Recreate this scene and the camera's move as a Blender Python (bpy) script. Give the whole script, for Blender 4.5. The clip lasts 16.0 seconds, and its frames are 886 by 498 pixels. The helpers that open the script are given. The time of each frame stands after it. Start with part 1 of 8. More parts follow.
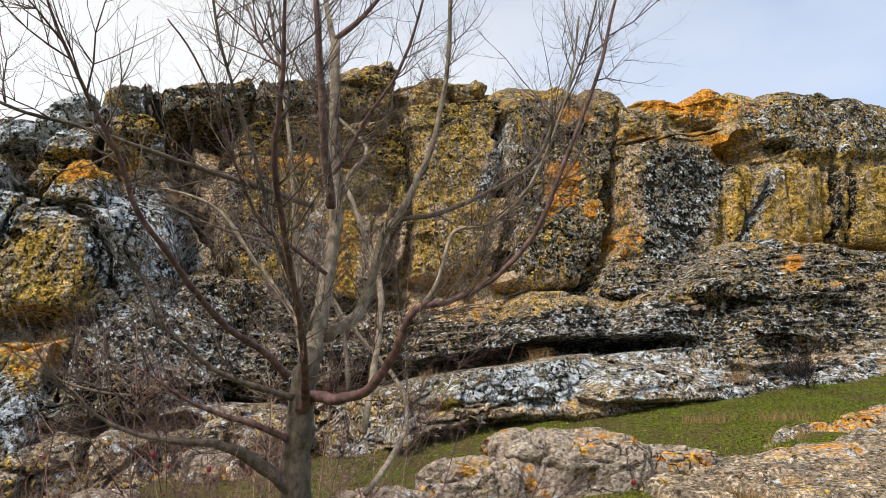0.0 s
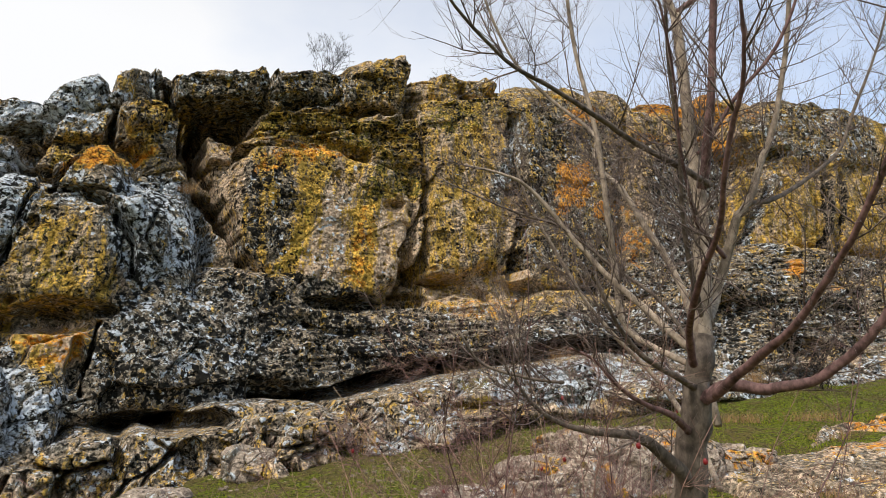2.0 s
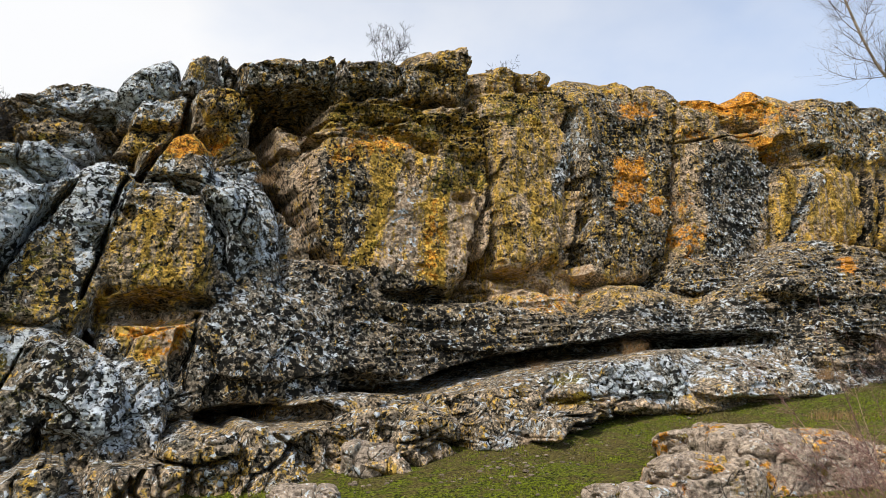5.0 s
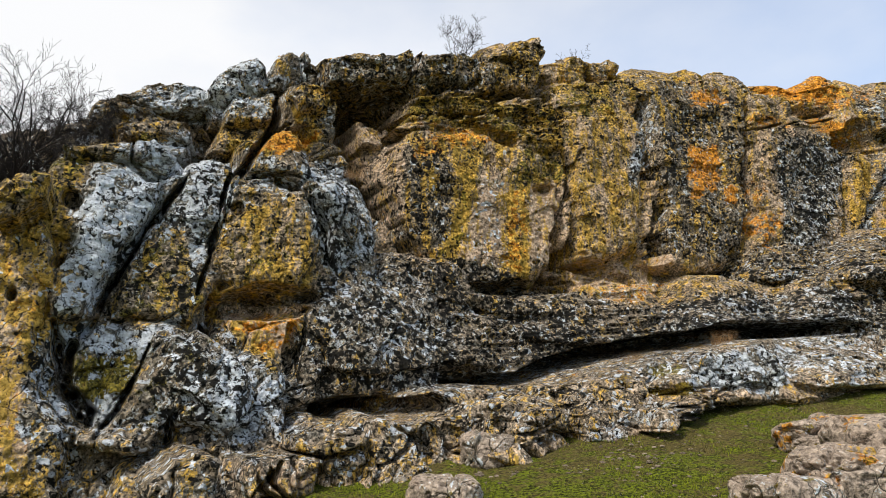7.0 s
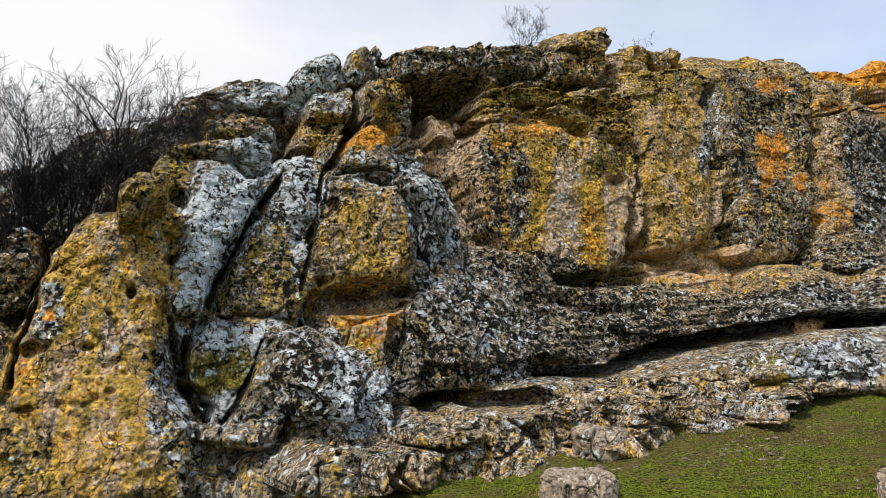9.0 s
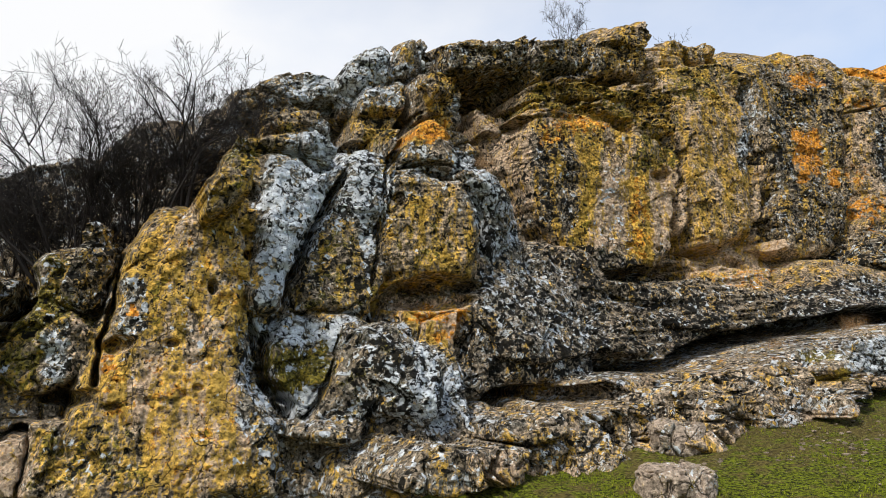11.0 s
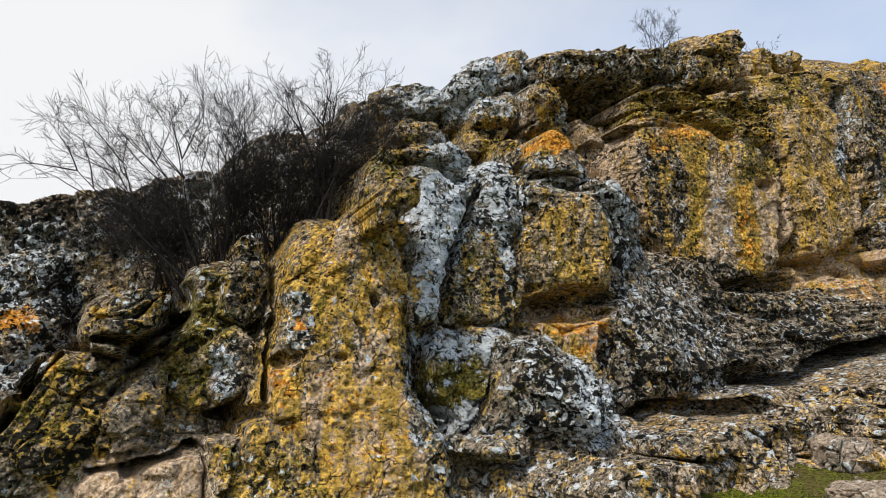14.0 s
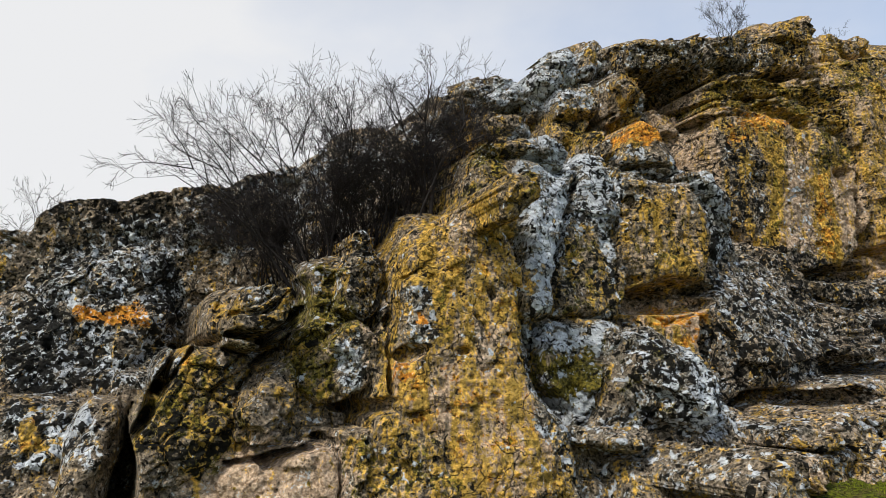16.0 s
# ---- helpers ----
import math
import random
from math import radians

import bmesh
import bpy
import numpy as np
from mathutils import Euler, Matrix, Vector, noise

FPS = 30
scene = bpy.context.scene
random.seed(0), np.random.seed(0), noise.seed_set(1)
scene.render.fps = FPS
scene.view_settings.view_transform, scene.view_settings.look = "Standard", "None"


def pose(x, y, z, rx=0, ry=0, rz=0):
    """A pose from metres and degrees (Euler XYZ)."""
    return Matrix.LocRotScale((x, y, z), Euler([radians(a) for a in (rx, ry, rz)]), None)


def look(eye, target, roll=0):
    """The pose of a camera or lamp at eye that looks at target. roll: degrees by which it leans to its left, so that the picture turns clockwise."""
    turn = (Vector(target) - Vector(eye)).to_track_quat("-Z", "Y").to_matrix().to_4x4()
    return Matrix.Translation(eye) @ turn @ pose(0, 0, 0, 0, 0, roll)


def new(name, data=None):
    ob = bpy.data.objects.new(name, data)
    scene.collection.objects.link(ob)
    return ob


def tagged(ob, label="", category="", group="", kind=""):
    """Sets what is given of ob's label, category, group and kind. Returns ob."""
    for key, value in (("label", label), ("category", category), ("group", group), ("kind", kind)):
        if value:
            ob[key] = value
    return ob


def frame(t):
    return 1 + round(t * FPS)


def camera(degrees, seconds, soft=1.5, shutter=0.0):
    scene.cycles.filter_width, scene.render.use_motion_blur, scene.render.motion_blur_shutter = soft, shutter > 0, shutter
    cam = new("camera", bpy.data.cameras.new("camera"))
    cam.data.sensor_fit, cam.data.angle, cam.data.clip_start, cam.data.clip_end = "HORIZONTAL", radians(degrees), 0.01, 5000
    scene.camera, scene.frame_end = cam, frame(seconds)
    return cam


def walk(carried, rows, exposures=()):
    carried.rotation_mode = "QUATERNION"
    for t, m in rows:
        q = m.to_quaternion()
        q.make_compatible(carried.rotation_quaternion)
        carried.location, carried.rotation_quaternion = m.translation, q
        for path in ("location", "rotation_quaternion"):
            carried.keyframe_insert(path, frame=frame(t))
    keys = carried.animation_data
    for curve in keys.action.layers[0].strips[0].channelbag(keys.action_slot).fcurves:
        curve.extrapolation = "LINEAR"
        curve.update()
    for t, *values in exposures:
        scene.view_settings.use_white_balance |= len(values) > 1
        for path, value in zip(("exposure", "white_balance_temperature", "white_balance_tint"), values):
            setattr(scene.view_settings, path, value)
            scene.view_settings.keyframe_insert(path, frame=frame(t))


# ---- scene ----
cam = camera(68.0, 16.0, soft=0.6)
METRES, EYE, TILT, LEAN, TURN = 12.0, 1.6, 15.0, 0.0, 0.0
ROWS = [
    (0.0, 0.0, 0.0, 0.0, -0.0, 0.0, 0.0),
    (0.5, -0.0311, 0.0001, -0.0009, -0.36, -0.09, -0.15),
    (1.0, -0.0598, 0.0038, -0.0002, -0.74, -0.18, -0.24),
    (1.5, -0.0912, 0.0061, -0.0028, -1.91, -0.09, -0.67),
    (2.0, -0.12, 0.0147, -0.0065, -3.32, -0.02, -1.2),
    (2.5, -0.1498, 0.023, -0.0072, -4.42, -0.44, -1.68),
    (3.0, -0.182, 0.0223, -0.0048, -5.04, -0.43, -1.96),
    (3.5, -0.2131, 0.0226, -0.0058, -5.42, -0.42, -2.17),
    (6.0, -0.3641, 0.0323, -0.0019, -3.92, -1.19, -1.65),
    (6.5, -0.3949, 0.0311, -0.0035, -3.4, -1.34, -1.5),
    (7.0, -0.4258, 0.031, -0.0021, -2.67, -1.79, -1.2),
    (7.5, -0.4578, 0.0311, -0.0, -1.9, -2.18, -0.85),
    (8.0, -0.4909, 0.0352, -0.0022, -1.37, -2.35, -0.58),
    (8.5, -0.5238, 0.037, -0.002, -1.37, -2.43, -0.48),
    (11.0, -0.6763, 0.0441, 0.0013, -2.52, -3.15, -0.64),
    (11.5, -0.707, 0.0461, 0.0004, -2.52, -3.21, -0.59),
    (12.0, -0.7382, 0.0493, 0.0009, -2.31, -2.9, -0.48),
    (12.5, -0.7694, 0.0555, 0.0006, -2.23, -2.77, -0.51),
    (13.0, -0.8015, 0.0562, 0.0002, -1.9, -2.76, -0.41),
    (13.5, -0.8331, 0.0578, 0.0008, -1.68, -2.33, -0.43),
    (14.0, -0.8642, 0.0623, 0.0021, -1.41, -2.3, -0.33),
    (14.5, -0.8971, 0.0603, 0.0027, -0.9, -2.42, -0.1),
    (15.0, -0.9293, 0.0587, 0.0052, -0.31, -2.5, 0.14),
    (15.5, -0.9609, 0.0584, 0.0071, -0.19, -2.83, 0.19),
    (16.0, -0.9937, 0.0564, 0.0082, -0.26, -3.21, 0.28),
]
walk(cam, [(t, pose(0, 0, EYE, TILT, LEAN, TURN) @ pose(METRES * x, METRES * y, METRES * z, 90 + pitch, roll, yaw)) for t, x, y, z, yaw, pitch, roll in ROWS],
     exposures=[(0.0, 0.12), (8.0, 0.10), (12.5, 0.11), (14.0, 0.0), (16.0, -0.11)])

# ---------------------------------------------------------------- sky and sun
SUN_FROM = Vector((-0.36, -0.44, 0.82)).normalized()
world = bpy.data.worlds.new("sky")
scene.world = world
world.use_nodes = True
wn, wl = world.node_tree.nodes, world.node_tree.links
wn.clear()
w_out = wn.new("ShaderNodeOutputWorld")
w_bg = wn.new("ShaderNodeBackground")
w_sky = wn.new("ShaderNodeTexSky")
w_sky.sky_type = "NISHITA"
w_sky.sun_disc = False
w_sky.sun_elevation = math.asin(SUN_FROM.z)
w_sky.sun_rotation = math.atan2(SUN_FROM.x, SUN_FROM.y)
w_sky.air_density, w_sky.dust_density, w_sky.ozone_density = 1.0, 2.0, 1.0
w_gain = wn.new("ShaderNodeMix")
w_gain.data_type, w_gain.blend_type = "RGBA", "MULTIPLY"
w_gain.inputs["Factor"].default_value = 1.0
w_gain.inputs["B"].default_value = (0.21, 0.245, 0.265, 1)
# broken cloud: thick and white over most of the sky, thin and bluish towards +x
w_co = wn.new("ShaderNodeTexCoord")
w_map = wn.new("ShaderNodeMapping")
w_map.inputs["Scale"].default_value = (1.2, 1.2, 2.4)
w_noise = wn.new("ShaderNodeTexNoise")
w_noise.inputs["Scale"].default_value = 1.6
w_noise.inputs["Detail"].default_value = 6
w_sep = wn.new("ShaderNodeSeparateXYZ")
w_thin = wn.new("ShaderNodeMath")
w_thin.operation = "MULTIPLY_ADD"
w_thin.inputs[1].default_value, w_thin.inputs[2].default_value = -0.55, 0.38
w_sum = wn.new("ShaderNodeMath")
w_sum.operation = "ADD"
w_ramp = wn.new("ShaderNodeMapRange")
w_ramp.inputs["From Min"].default_value, w_ramp.inputs["From Max"].default_value = 0.35, 1.05
w_ramp.inputs["To Min"].default_value, w_ramp.inputs["To Max"].default_value = 0.08, 0.99
w_mix = wn.new("ShaderNodeMix")
w_mix.data_type = "RGBA"
w_mix.inputs["B"].default_value = (0.98, 0.985, 1.0, 1)
wl.new(w_sky.outputs[0], w_gain.inputs["A"])
wl.new(w_co.outputs["Generated"], w_map.inputs[0])
wl.new(w_map.outputs[0], w_noise.inputs["Vector"])
wl.new(w_co.outputs["Generated"], w_sep.inputs[0])
wl.new(w_sep.outputs["X"], w_thin.inputs[0])
wl.new(w_thin.outputs[0], w_sum.inputs[0])
wl.new(w_noise.outputs["Fac"], w_sum.inputs[1])
wl.new(w_sum.outputs[0], w_ramp.inputs["Value"])
wl.new(w_ramp.outputs[0], w_mix.inputs["Factor"])
wl.new(w_gain.outputs["Result"], w_mix.inputs["A"])
wl.new(w_mix.outputs["Result"], w_bg.inputs["Color"])
# the cloud thins overhead
w_grade = wn.new("ShaderNodeMapRange")
w_grade.inputs["From Min"].default_value, w_grade.inputs["From Max"].default_value = 0.5, 1.0
w_grade.inputs["To Min"].default_value, w_grade.inputs["To Max"].default_value = 0.93, 0.60
wl.new(w_sep.outputs["Z"], w_grade.inputs["Value"])
wl.new(w_grade.outputs[0], w_bg.inputs["Strength"])
wl.new(w_bg.outputs[0], w_out.inputs[0])

sun_data = bpy.data.lights.new("sun", "SUN")
sun_data.energy, sun_data.angle, sun_data.color = 3.5, radians(8), (1.0, 0.95, 0.88)
sun = new("sun", sun_data)
sun.matrix_world = look(SUN_FROM * 60, (0, 0, 0))

# ---------------------------------------------------------------- materials
class Nodes:
    """Short-hand for building one node material."""

    def __init__(self, name, roughness=0.9, specular=0.25):
        self.mat = bpy.data.materials.new(name)
        self.mat.use_nodes = True
        self.n, self.l = self.mat.node_tree.nodes, self.mat.node_tree.links
        self.bsdf = self.n["Principled BSDF"]
        self.bsdf.inputs["Roughness"].default_value = roughness
        self.bsdf.inputs["Specular IOR Level"].default_value = specular
        self.co = self.n.new("ShaderNodeTexCoord").outputs["Object"]

    def put(self, socket, value):
        if isinstance(value, bpy.types.NodeSocket):
            self.l.new(value, socket)
        elif isinstance(value, tuple) and len(value) == 3 and socket.type == "RGBA":
            socket.default_value = (*value, 1)
        else:
            socket.default_value = value

    def noise(self, scale, detail=4, rough=0.6, vector=None, distortion=0.0):
        k = self.n.new("ShaderNodeTexNoise")
        self.put(k.inputs["Vector"], vector or self.co)
        k.inputs["Scale"].default_value, k.inputs["Detail"].default_value = scale, detail
        k.inputs["Roughness"].default_value, k.inputs["Distortion"].default_value = rough, distortion
        return k.outputs["Fac"]

    def cells(self, scale, feature="F1", vector=None):
        k = self.n.new("ShaderNodeTexVoronoi")
        k.feature = feature
        self.put(k.inputs["Vector"], vector or self.co)
        k.inputs["Scale"].default_value = scale
        return k.outputs["Distance"]

    def stretch(self, x, y, z):
        k = self.n.new("ShaderNodeMapping")
        self.l.new(self.co, k.inputs[0])
        k.inputs["Scale"].default_value = (x, y, z)
        return k.outputs[0]

    def warped(self, scale, amount):
        k, a, b = (self.n.new(t) for t in ("ShaderNodeTexNoise", "ShaderNodeVectorMath", "ShaderNodeVectorMath"))
        self.l.new(self.co, k.inputs["Vector"])
        k.inputs["Scale"].default_value, k.inputs["Detail"].default_value = scale, 5
        a.operation, b.operation = "SCALE", "ADD"
        a.inputs["Scale"].default_value = amount
        self.l.new(k.outputs["Color"], a.inputs[0])
        self.l.new(a.outputs[0], b.inputs[0])
        self.l.new(self.co, b.inputs[1])
        return b.outputs[0]

    def math(self, op, a, b=0.0, c=0.0):
        k = self.n.new("ShaderNodeMath")
        k.operation = op
        for socket, value in zip(k.inputs, (a, b, c)):
            self.put(socket, value)
        return k.outputs[0]

    def span(self, value, lo, hi, to_lo=0.0, to_hi=1.0):
        k = self.n.new("ShaderNodeMapRange")
        for name, v in (("Value", value), ("From Min", lo), ("From Max", hi), ("To Min", to_lo), ("To Max", to_hi)):
            self.put(k.inputs[name], v)
        return k.outputs[0]

    def mix(self, fac, a, b, blend="MIX"):
        k = self.n.new("ShaderNodeMix")
        k.data_type, k.blend_type, k.clamp_result = "RGBA", blend, True
        self.put(k.inputs["Factor"], fac)
        self.put(k.inputs["A"], a)
        self.put(k.inputs["B"], b)
        return k.outputs["Result"]

    def channels(self, name):
        k, s = self.n.new("ShaderNodeAttribute"), self.n.new("ShaderNodeSeparateColor")
        k.attribute_name = name
        self.l.new(k.outputs["Color"], s.inputs[0])
        return s.outputs[0], s.outputs[1], s.outputs[2]

    def chance(self):
        return self.n.new("ShaderNodeObjectInfo").outputs["Random"]

    def bump(self, height, strength=0.5, distance=0.02):
        k = self.n.new("ShaderNodeBump")
        k.inputs["Strength"].default_value, k.inputs["Distance"].default_value = strength, distance
        self.put(k.inputs["Height"], height)
        self.l.new(k.outputs[0], self.bsdf.inputs["Normal"])

    def colour(self, value):
        self.put(self.bsdf.inputs["Base Color"], value)
        return self.mat


def rock_material(name, warm=False):
    """Weathered limestone with crusts of ochre, orange, pale grey and black lichen, spread by the mesh's growth layers."""
    m = Nodes(name, 0.92, 0.2)
    shift = 0.04 if warm else 0.0
    ochre, pale, dark = m.channels("growth_a")
    orange, bare, moss = m.channels("growth_b")
    mid, fine = m.noise(4.0, 6, 0.62), m.noise(18, 3, 0.6)
    grit, coarse = m.noise(55, 3, 0.7), m.noise(8.5, 4, 0.58, distortion=0.6)
    specks = m.noise(24, 2, 0.5)
    streak = m.noise(1.0, 8, 0.7, m.stretch(5.0, 5.0, 0.8))

    def cover(field, amount, gain, lo, hi, most=1.0):
        return m.span(m.math("MULTIPLY_ADD", amount, gain, field), lo, hi, 0, most)

    def blend(a, ka, b, kb):
        return m.math("ADD", m.math("MULTIPLY", a, ka), m.math("MULTIPLY", b, kb))

    col = m.mix(m.span(fine, 0.38, 0.60), *((0.062, 0.05, 0.034), (0.335, 0.265, 0.185)) if not warm else ((0.11, 0.088, 0.066), (0.37, 0.295, 0.225)))
    col = m.mix(m.span(mid, 0.44, 0.62, 0, 0.5), col, (0.27, 0.215, 0.15) if not warm else (0.38, 0.31, 0.24))
    # clean, freshly broken stone
    col = m.mix(cover(blend(mid, 0.6, fine, 0.4), bare, 0.22, 0.55, 0.61), col, m.mix(m.span(fine, 0.36, 0.62), *(((0.30, 0.20, 0.12), (0.60, 0.455, 0.32)) if not warm else ((0.23, 0.18, 0.138), (0.50, 0.40, 0.31)))))
    # thin grey film where pale lichen has taken hold
    film = m.span(m.math("MULTIPLY_ADD", m.math("SUBTRACT", mid, 0.5), 2.2, pale), 0.25, 0.65, 0, 0.85)
    col = m.mix(film, col, m.mix(m.span(fine, 0.40, 0.60), (0.07, 0.064, 0.045), (0.29, 0.275, 0.235)))
    # ochre crust in streaks
    o_mask = cover(blend(streak, 0.68, fine, 0.32), ochre, 0.16, 0.56 + shift, 0.615 + shift, 0.92)
    col = m.mix(o_mask, col, m.mix(m.span(mid, 0.38, 0.54), (0.29, 0.19, 0.03), m.mix(m.span(fine, 0.40, 0.60), (0.26, 0.155, 0.014), (0.76, 0.46, 0.075))))
    # bright orange
    r_mask = cover(blend(mid, 0.5, coarse, 0.5), orange, 0.20, 0.59 + shift * 0.5, 0.63 + shift * 0.5, 0.96)
    col = m.mix(r_mask, col, m.mix(m.span(fine, 0.4, 0.6), (0.40, 0.13, 0.010), (0.80, 0.36, 0.04)))
    # olive moss
    g_mask = cover(blend(mid, 0.5, coarse, 0.5), moss, 0.20, 0.58, 0.63, 0.9)
    col = m.mix(g_mask, col, m.mix(m.span(fine, 0.4, 0.6), (0.05, 0.045, 0.005), (0.22, 0.18, 0.022)))
    # pale grey-blue lichen in crisp patches
    rosette = m.math("SUBTRACT", 0.62, m.cells(7.0))
    p_field = blend(m.noise(4.6, 5, 0.56, distortion=0.9), 0.8, rosette, 0.2)
    p_mask = cover(p_field, m.math("MULTIPLY_ADD", ochre, -0.35, pale), 0.23, 0.566 + shift, 0.573 + shift)
    chalk = m.mix(m.span(fine, 0.38, 0.60), (0.42, 0.45, 0.48), (0.66, 0.70, 0.735))
    col = m.mix(m.math("MULTIPLY", p_mask, 0.96), col, chalk)
    dots = cover(blend(m.noise(26, 4, 0.65), 0.6, m.noise(3.1, 3), 0.4), m.math("SUBTRACT", pale, ochre), 0.08, 0.59, 0.61, 0.8)
    col = m.mix(dots, col, (0.50, 0.53, 0.53))
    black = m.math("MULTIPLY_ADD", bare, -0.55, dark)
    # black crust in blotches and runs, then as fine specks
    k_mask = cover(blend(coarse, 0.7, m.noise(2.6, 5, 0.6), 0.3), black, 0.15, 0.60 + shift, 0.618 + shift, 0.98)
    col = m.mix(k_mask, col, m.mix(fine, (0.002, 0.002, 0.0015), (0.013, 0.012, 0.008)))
    s_mask = cover(specks, black, 0.09, *((0.665, 0.69) if not warm else (0.68, 0.71)), 0.94)
    col = m.mix(s_mask, col, (0.005, 0.0045, 0.0035))
    # a net of fine joints where the crust breaks into plates
    net = m.math("MULTIPLY", m.span(m.cells(2.3, "DISTANCE_TO_EDGE", m.warped(1.6, 0.9)), 0.0, 0.035, 1.0, 0.0), m.span(m.math("MULTIPLY_ADD", m.math("ADD", pale, dark), 0.10, m.noise(0.8, 3)), 0.52, 0.60))
    col = m.mix(m.math("MULTIPLY", net, 0.9), col, (0.008, 0.007, 0.005))
    # weathering grain: small dark pits and bright grains everywhere
    pepper = m.noise(13, 4, 0.64, distortion=0.3)
    rough = m.span(m.noise(1.1, 4, 0.6), 0.40, 0.60, 0.45, 1.0)
    tone = m.math("MULTIPLY_ADD", m.span(pepper, 0.43, 0.57, *((-0.44, 0.34) if not warm else (-0.26, 0.16))), m.math("MULTIPLY", rough, m.math("MULTIPLY_ADD", p_mask, -0.6, 1.0)), 1.0)
    broadly = m.span(blend(m.noise(1.7, 5, 0.7), 0.5, m.noise(5.5, 4, 0.6), 0.5), 0.36, 0.64, 0.68, 1.34)
    col = m.mix(1.0, col, m.math("MULTIPLY", tone, broadly), "MULTIPLY")
    relief = m.math("ADD", blend(fine, 1.0, grit, 0.3), blend(p_mask, 0.12, m.math("ADD", coarse, m.math("MULTIPLY", pepper, 1.0)), 1.0))
    relief = m.math("SUBTRACT", relief, m.math("ADD", m.math("MULTIPLY", s_mask, 0.3), m.math("ADD", m.math("MULTIPLY", k_mask, 0.12), m.math("MULTIPLY", net, 0.5))))
    m.bump(relief, 1.0, 0.045)
    return m.colour(col)


ROCK = rock_material("lichen_limestone")
PALE_ROCK = rock_material("pale_limestone", True)


def bark_material(name, low, high, scale=30):
    m = Nodes(name, 0.75, 0.3)
    rings = m.noise(scale, 4, 0.6, m.stretch(1.6, 1.6, 0.9))
    spots = m.noise(9, 5, 0.65)
    col = m.mix(m.span(rings, 0.35, 0.65), low, high)
    col = m.mix(m.span(spots, 0.5, 0.66, 0, 0.6), col, tuple(v * 0.35 for v in low))
    m.bump(rings, 0.5, 0.006)
    return m.colour(col)


BARK_PALE = bark_material("pale_bark", (0.20, 0.15, 0.105), (0.43, 0.34, 0.25))
BARK_DARK = bark_material("brown_bark", (0.08, 0.06, 0.045), (0.21, 0.16, 0.12))
BARK_RED = bark_material("purple_bark", (0.085, 0.045, 0.04), (0.25, 0.14, 0.125))
BARK_PINK = bark_material("rosy_bark", (0.20, 0.10, 0.08), (0.46, 0.28, 0.22))
TWIG = bark_material("twig_bark", (0.09, 0.062, 0.052), (0.23, 0.17, 0.14), 60)
# dark bark taken near black, so the thickets' shade is in its colour
TWIG_DARK = bark_material("shaded_dark_twig_bark", (0.006, 0.0045, 0.004), (0.026, 0.019, 0.016), 60)
TWIG_STRAW = bark_material("straw_bark", (0.27, 0.175, 0.11), (0.50, 0.36, 0.235), 60)


def grass_ground_material():
    m = Nodes("grassy_soil", 0.95, 0.15)
    wide, mid, fine = m.noise(0.55, 5, 0.6), m.noise(4.0, 6, 0.72), m.noise(20, 6, 0.74)
    col = m.mix(m.span(fine, 0.42, 0.58), (0.010, 0.012, 0.0015), (0.165, 0.195, 0.010))
    brown = m.mix(m.span(fine, 0.38, 0.62), (0.035, 0.026, 0.009), (0.16, 0.12, 0.04))
    col = m.mix(m.span(m.math("ADD", m.math("MULTIPLY", mid, 0.6), m.math("MULTIPLY", wide, 0.4)), 0.47, 0.55, 0, 0.9), col, brown)
    col = m.mix(m.span(m.noise(38, 3, 0.6), 0.66, 0.69, 0, 0.9), col, (0.34, 0.31, 0.23))
    m.bump(m.math("ADD", fine, mid), 0.9, 0.05)
    return m.colour(col)


GRASSLAND = grass_ground_material()


def blade_material(name, low, high):
    m = Nodes(name, 0.8, 0.2)
    isl = m.n.new("ShaderNodeNewGeometry").outputs["Random Per Island"]
    m.bsdf.inputs["Subsurface Weight"].default_value = 0.0
    return m.colour(m.mix(isl, low, high))


BLADE = blade_material("grass_blade", (0.02, 0.034, 0.002), (0.27, 0.31, 0.014))
STRAW = blade_material("dry_grass", (0.16, 0.085, 0.035), (0.40, 0.25, 0.12))
OLIVE = blade_material("olive_blade", (0.022, 0.019, 0.006), (0.11, 0.085, 0.028))
PETAL = blade_material("white_petal", (0.34, 0.33, 0.15), (0.72, 0.70, 0.52))


def plain(name, colour, rough=0.5, spread=0.35):
    m = Nodes(name, rough, 0.4)
    return m.colour(m.mix(m.noise(40, 3), tuple(v * (1 - spread) for v in colour), colour))


HIP = plain("red_rose_hip", (0.25, 0.015, 0.016), 0.35)


def pebble_material():
    m = Nodes("pale_stone", 0.9, 0.2)
    isl = m.n.new("ShaderNodeNewGeometry").outputs["Random Per Island"]
    col = m.mix(isl, (0.12, 0.09, 0.065), (0.36, 0.29, 0.22))
    return m.colour(m.mix(m.span(m.noise(60, 4, 0.7), 0.45, 0.62), col, (0.09, 0.07, 0.05)))


PEBBLE = pebble_material()

# ---------------------------------------------------------------- shared tools
def lattice(ix, iy, iz, seed):
    h = (ix.astype(np.uint32) * np.uint32(374761393) + iy.astype(np.uint32) * np.uint32(668265263)
         + iz.astype(np.uint32) * np.uint32(2147483647) + np.uint32(seed * 1274126177 & 0xFFFFFFFF))
    h = (h ^ (h >> np.uint32(13))) * np.uint32(1274126177)
    h = (h ^ (h >> np.uint32(16))) * np.uint32(2246822519)
    return ((h ^ (h >> np.uint32(15))) & np.uint32(0xFFFFFF)).astype(np.float32) / np.float32(0xFFFFFF)


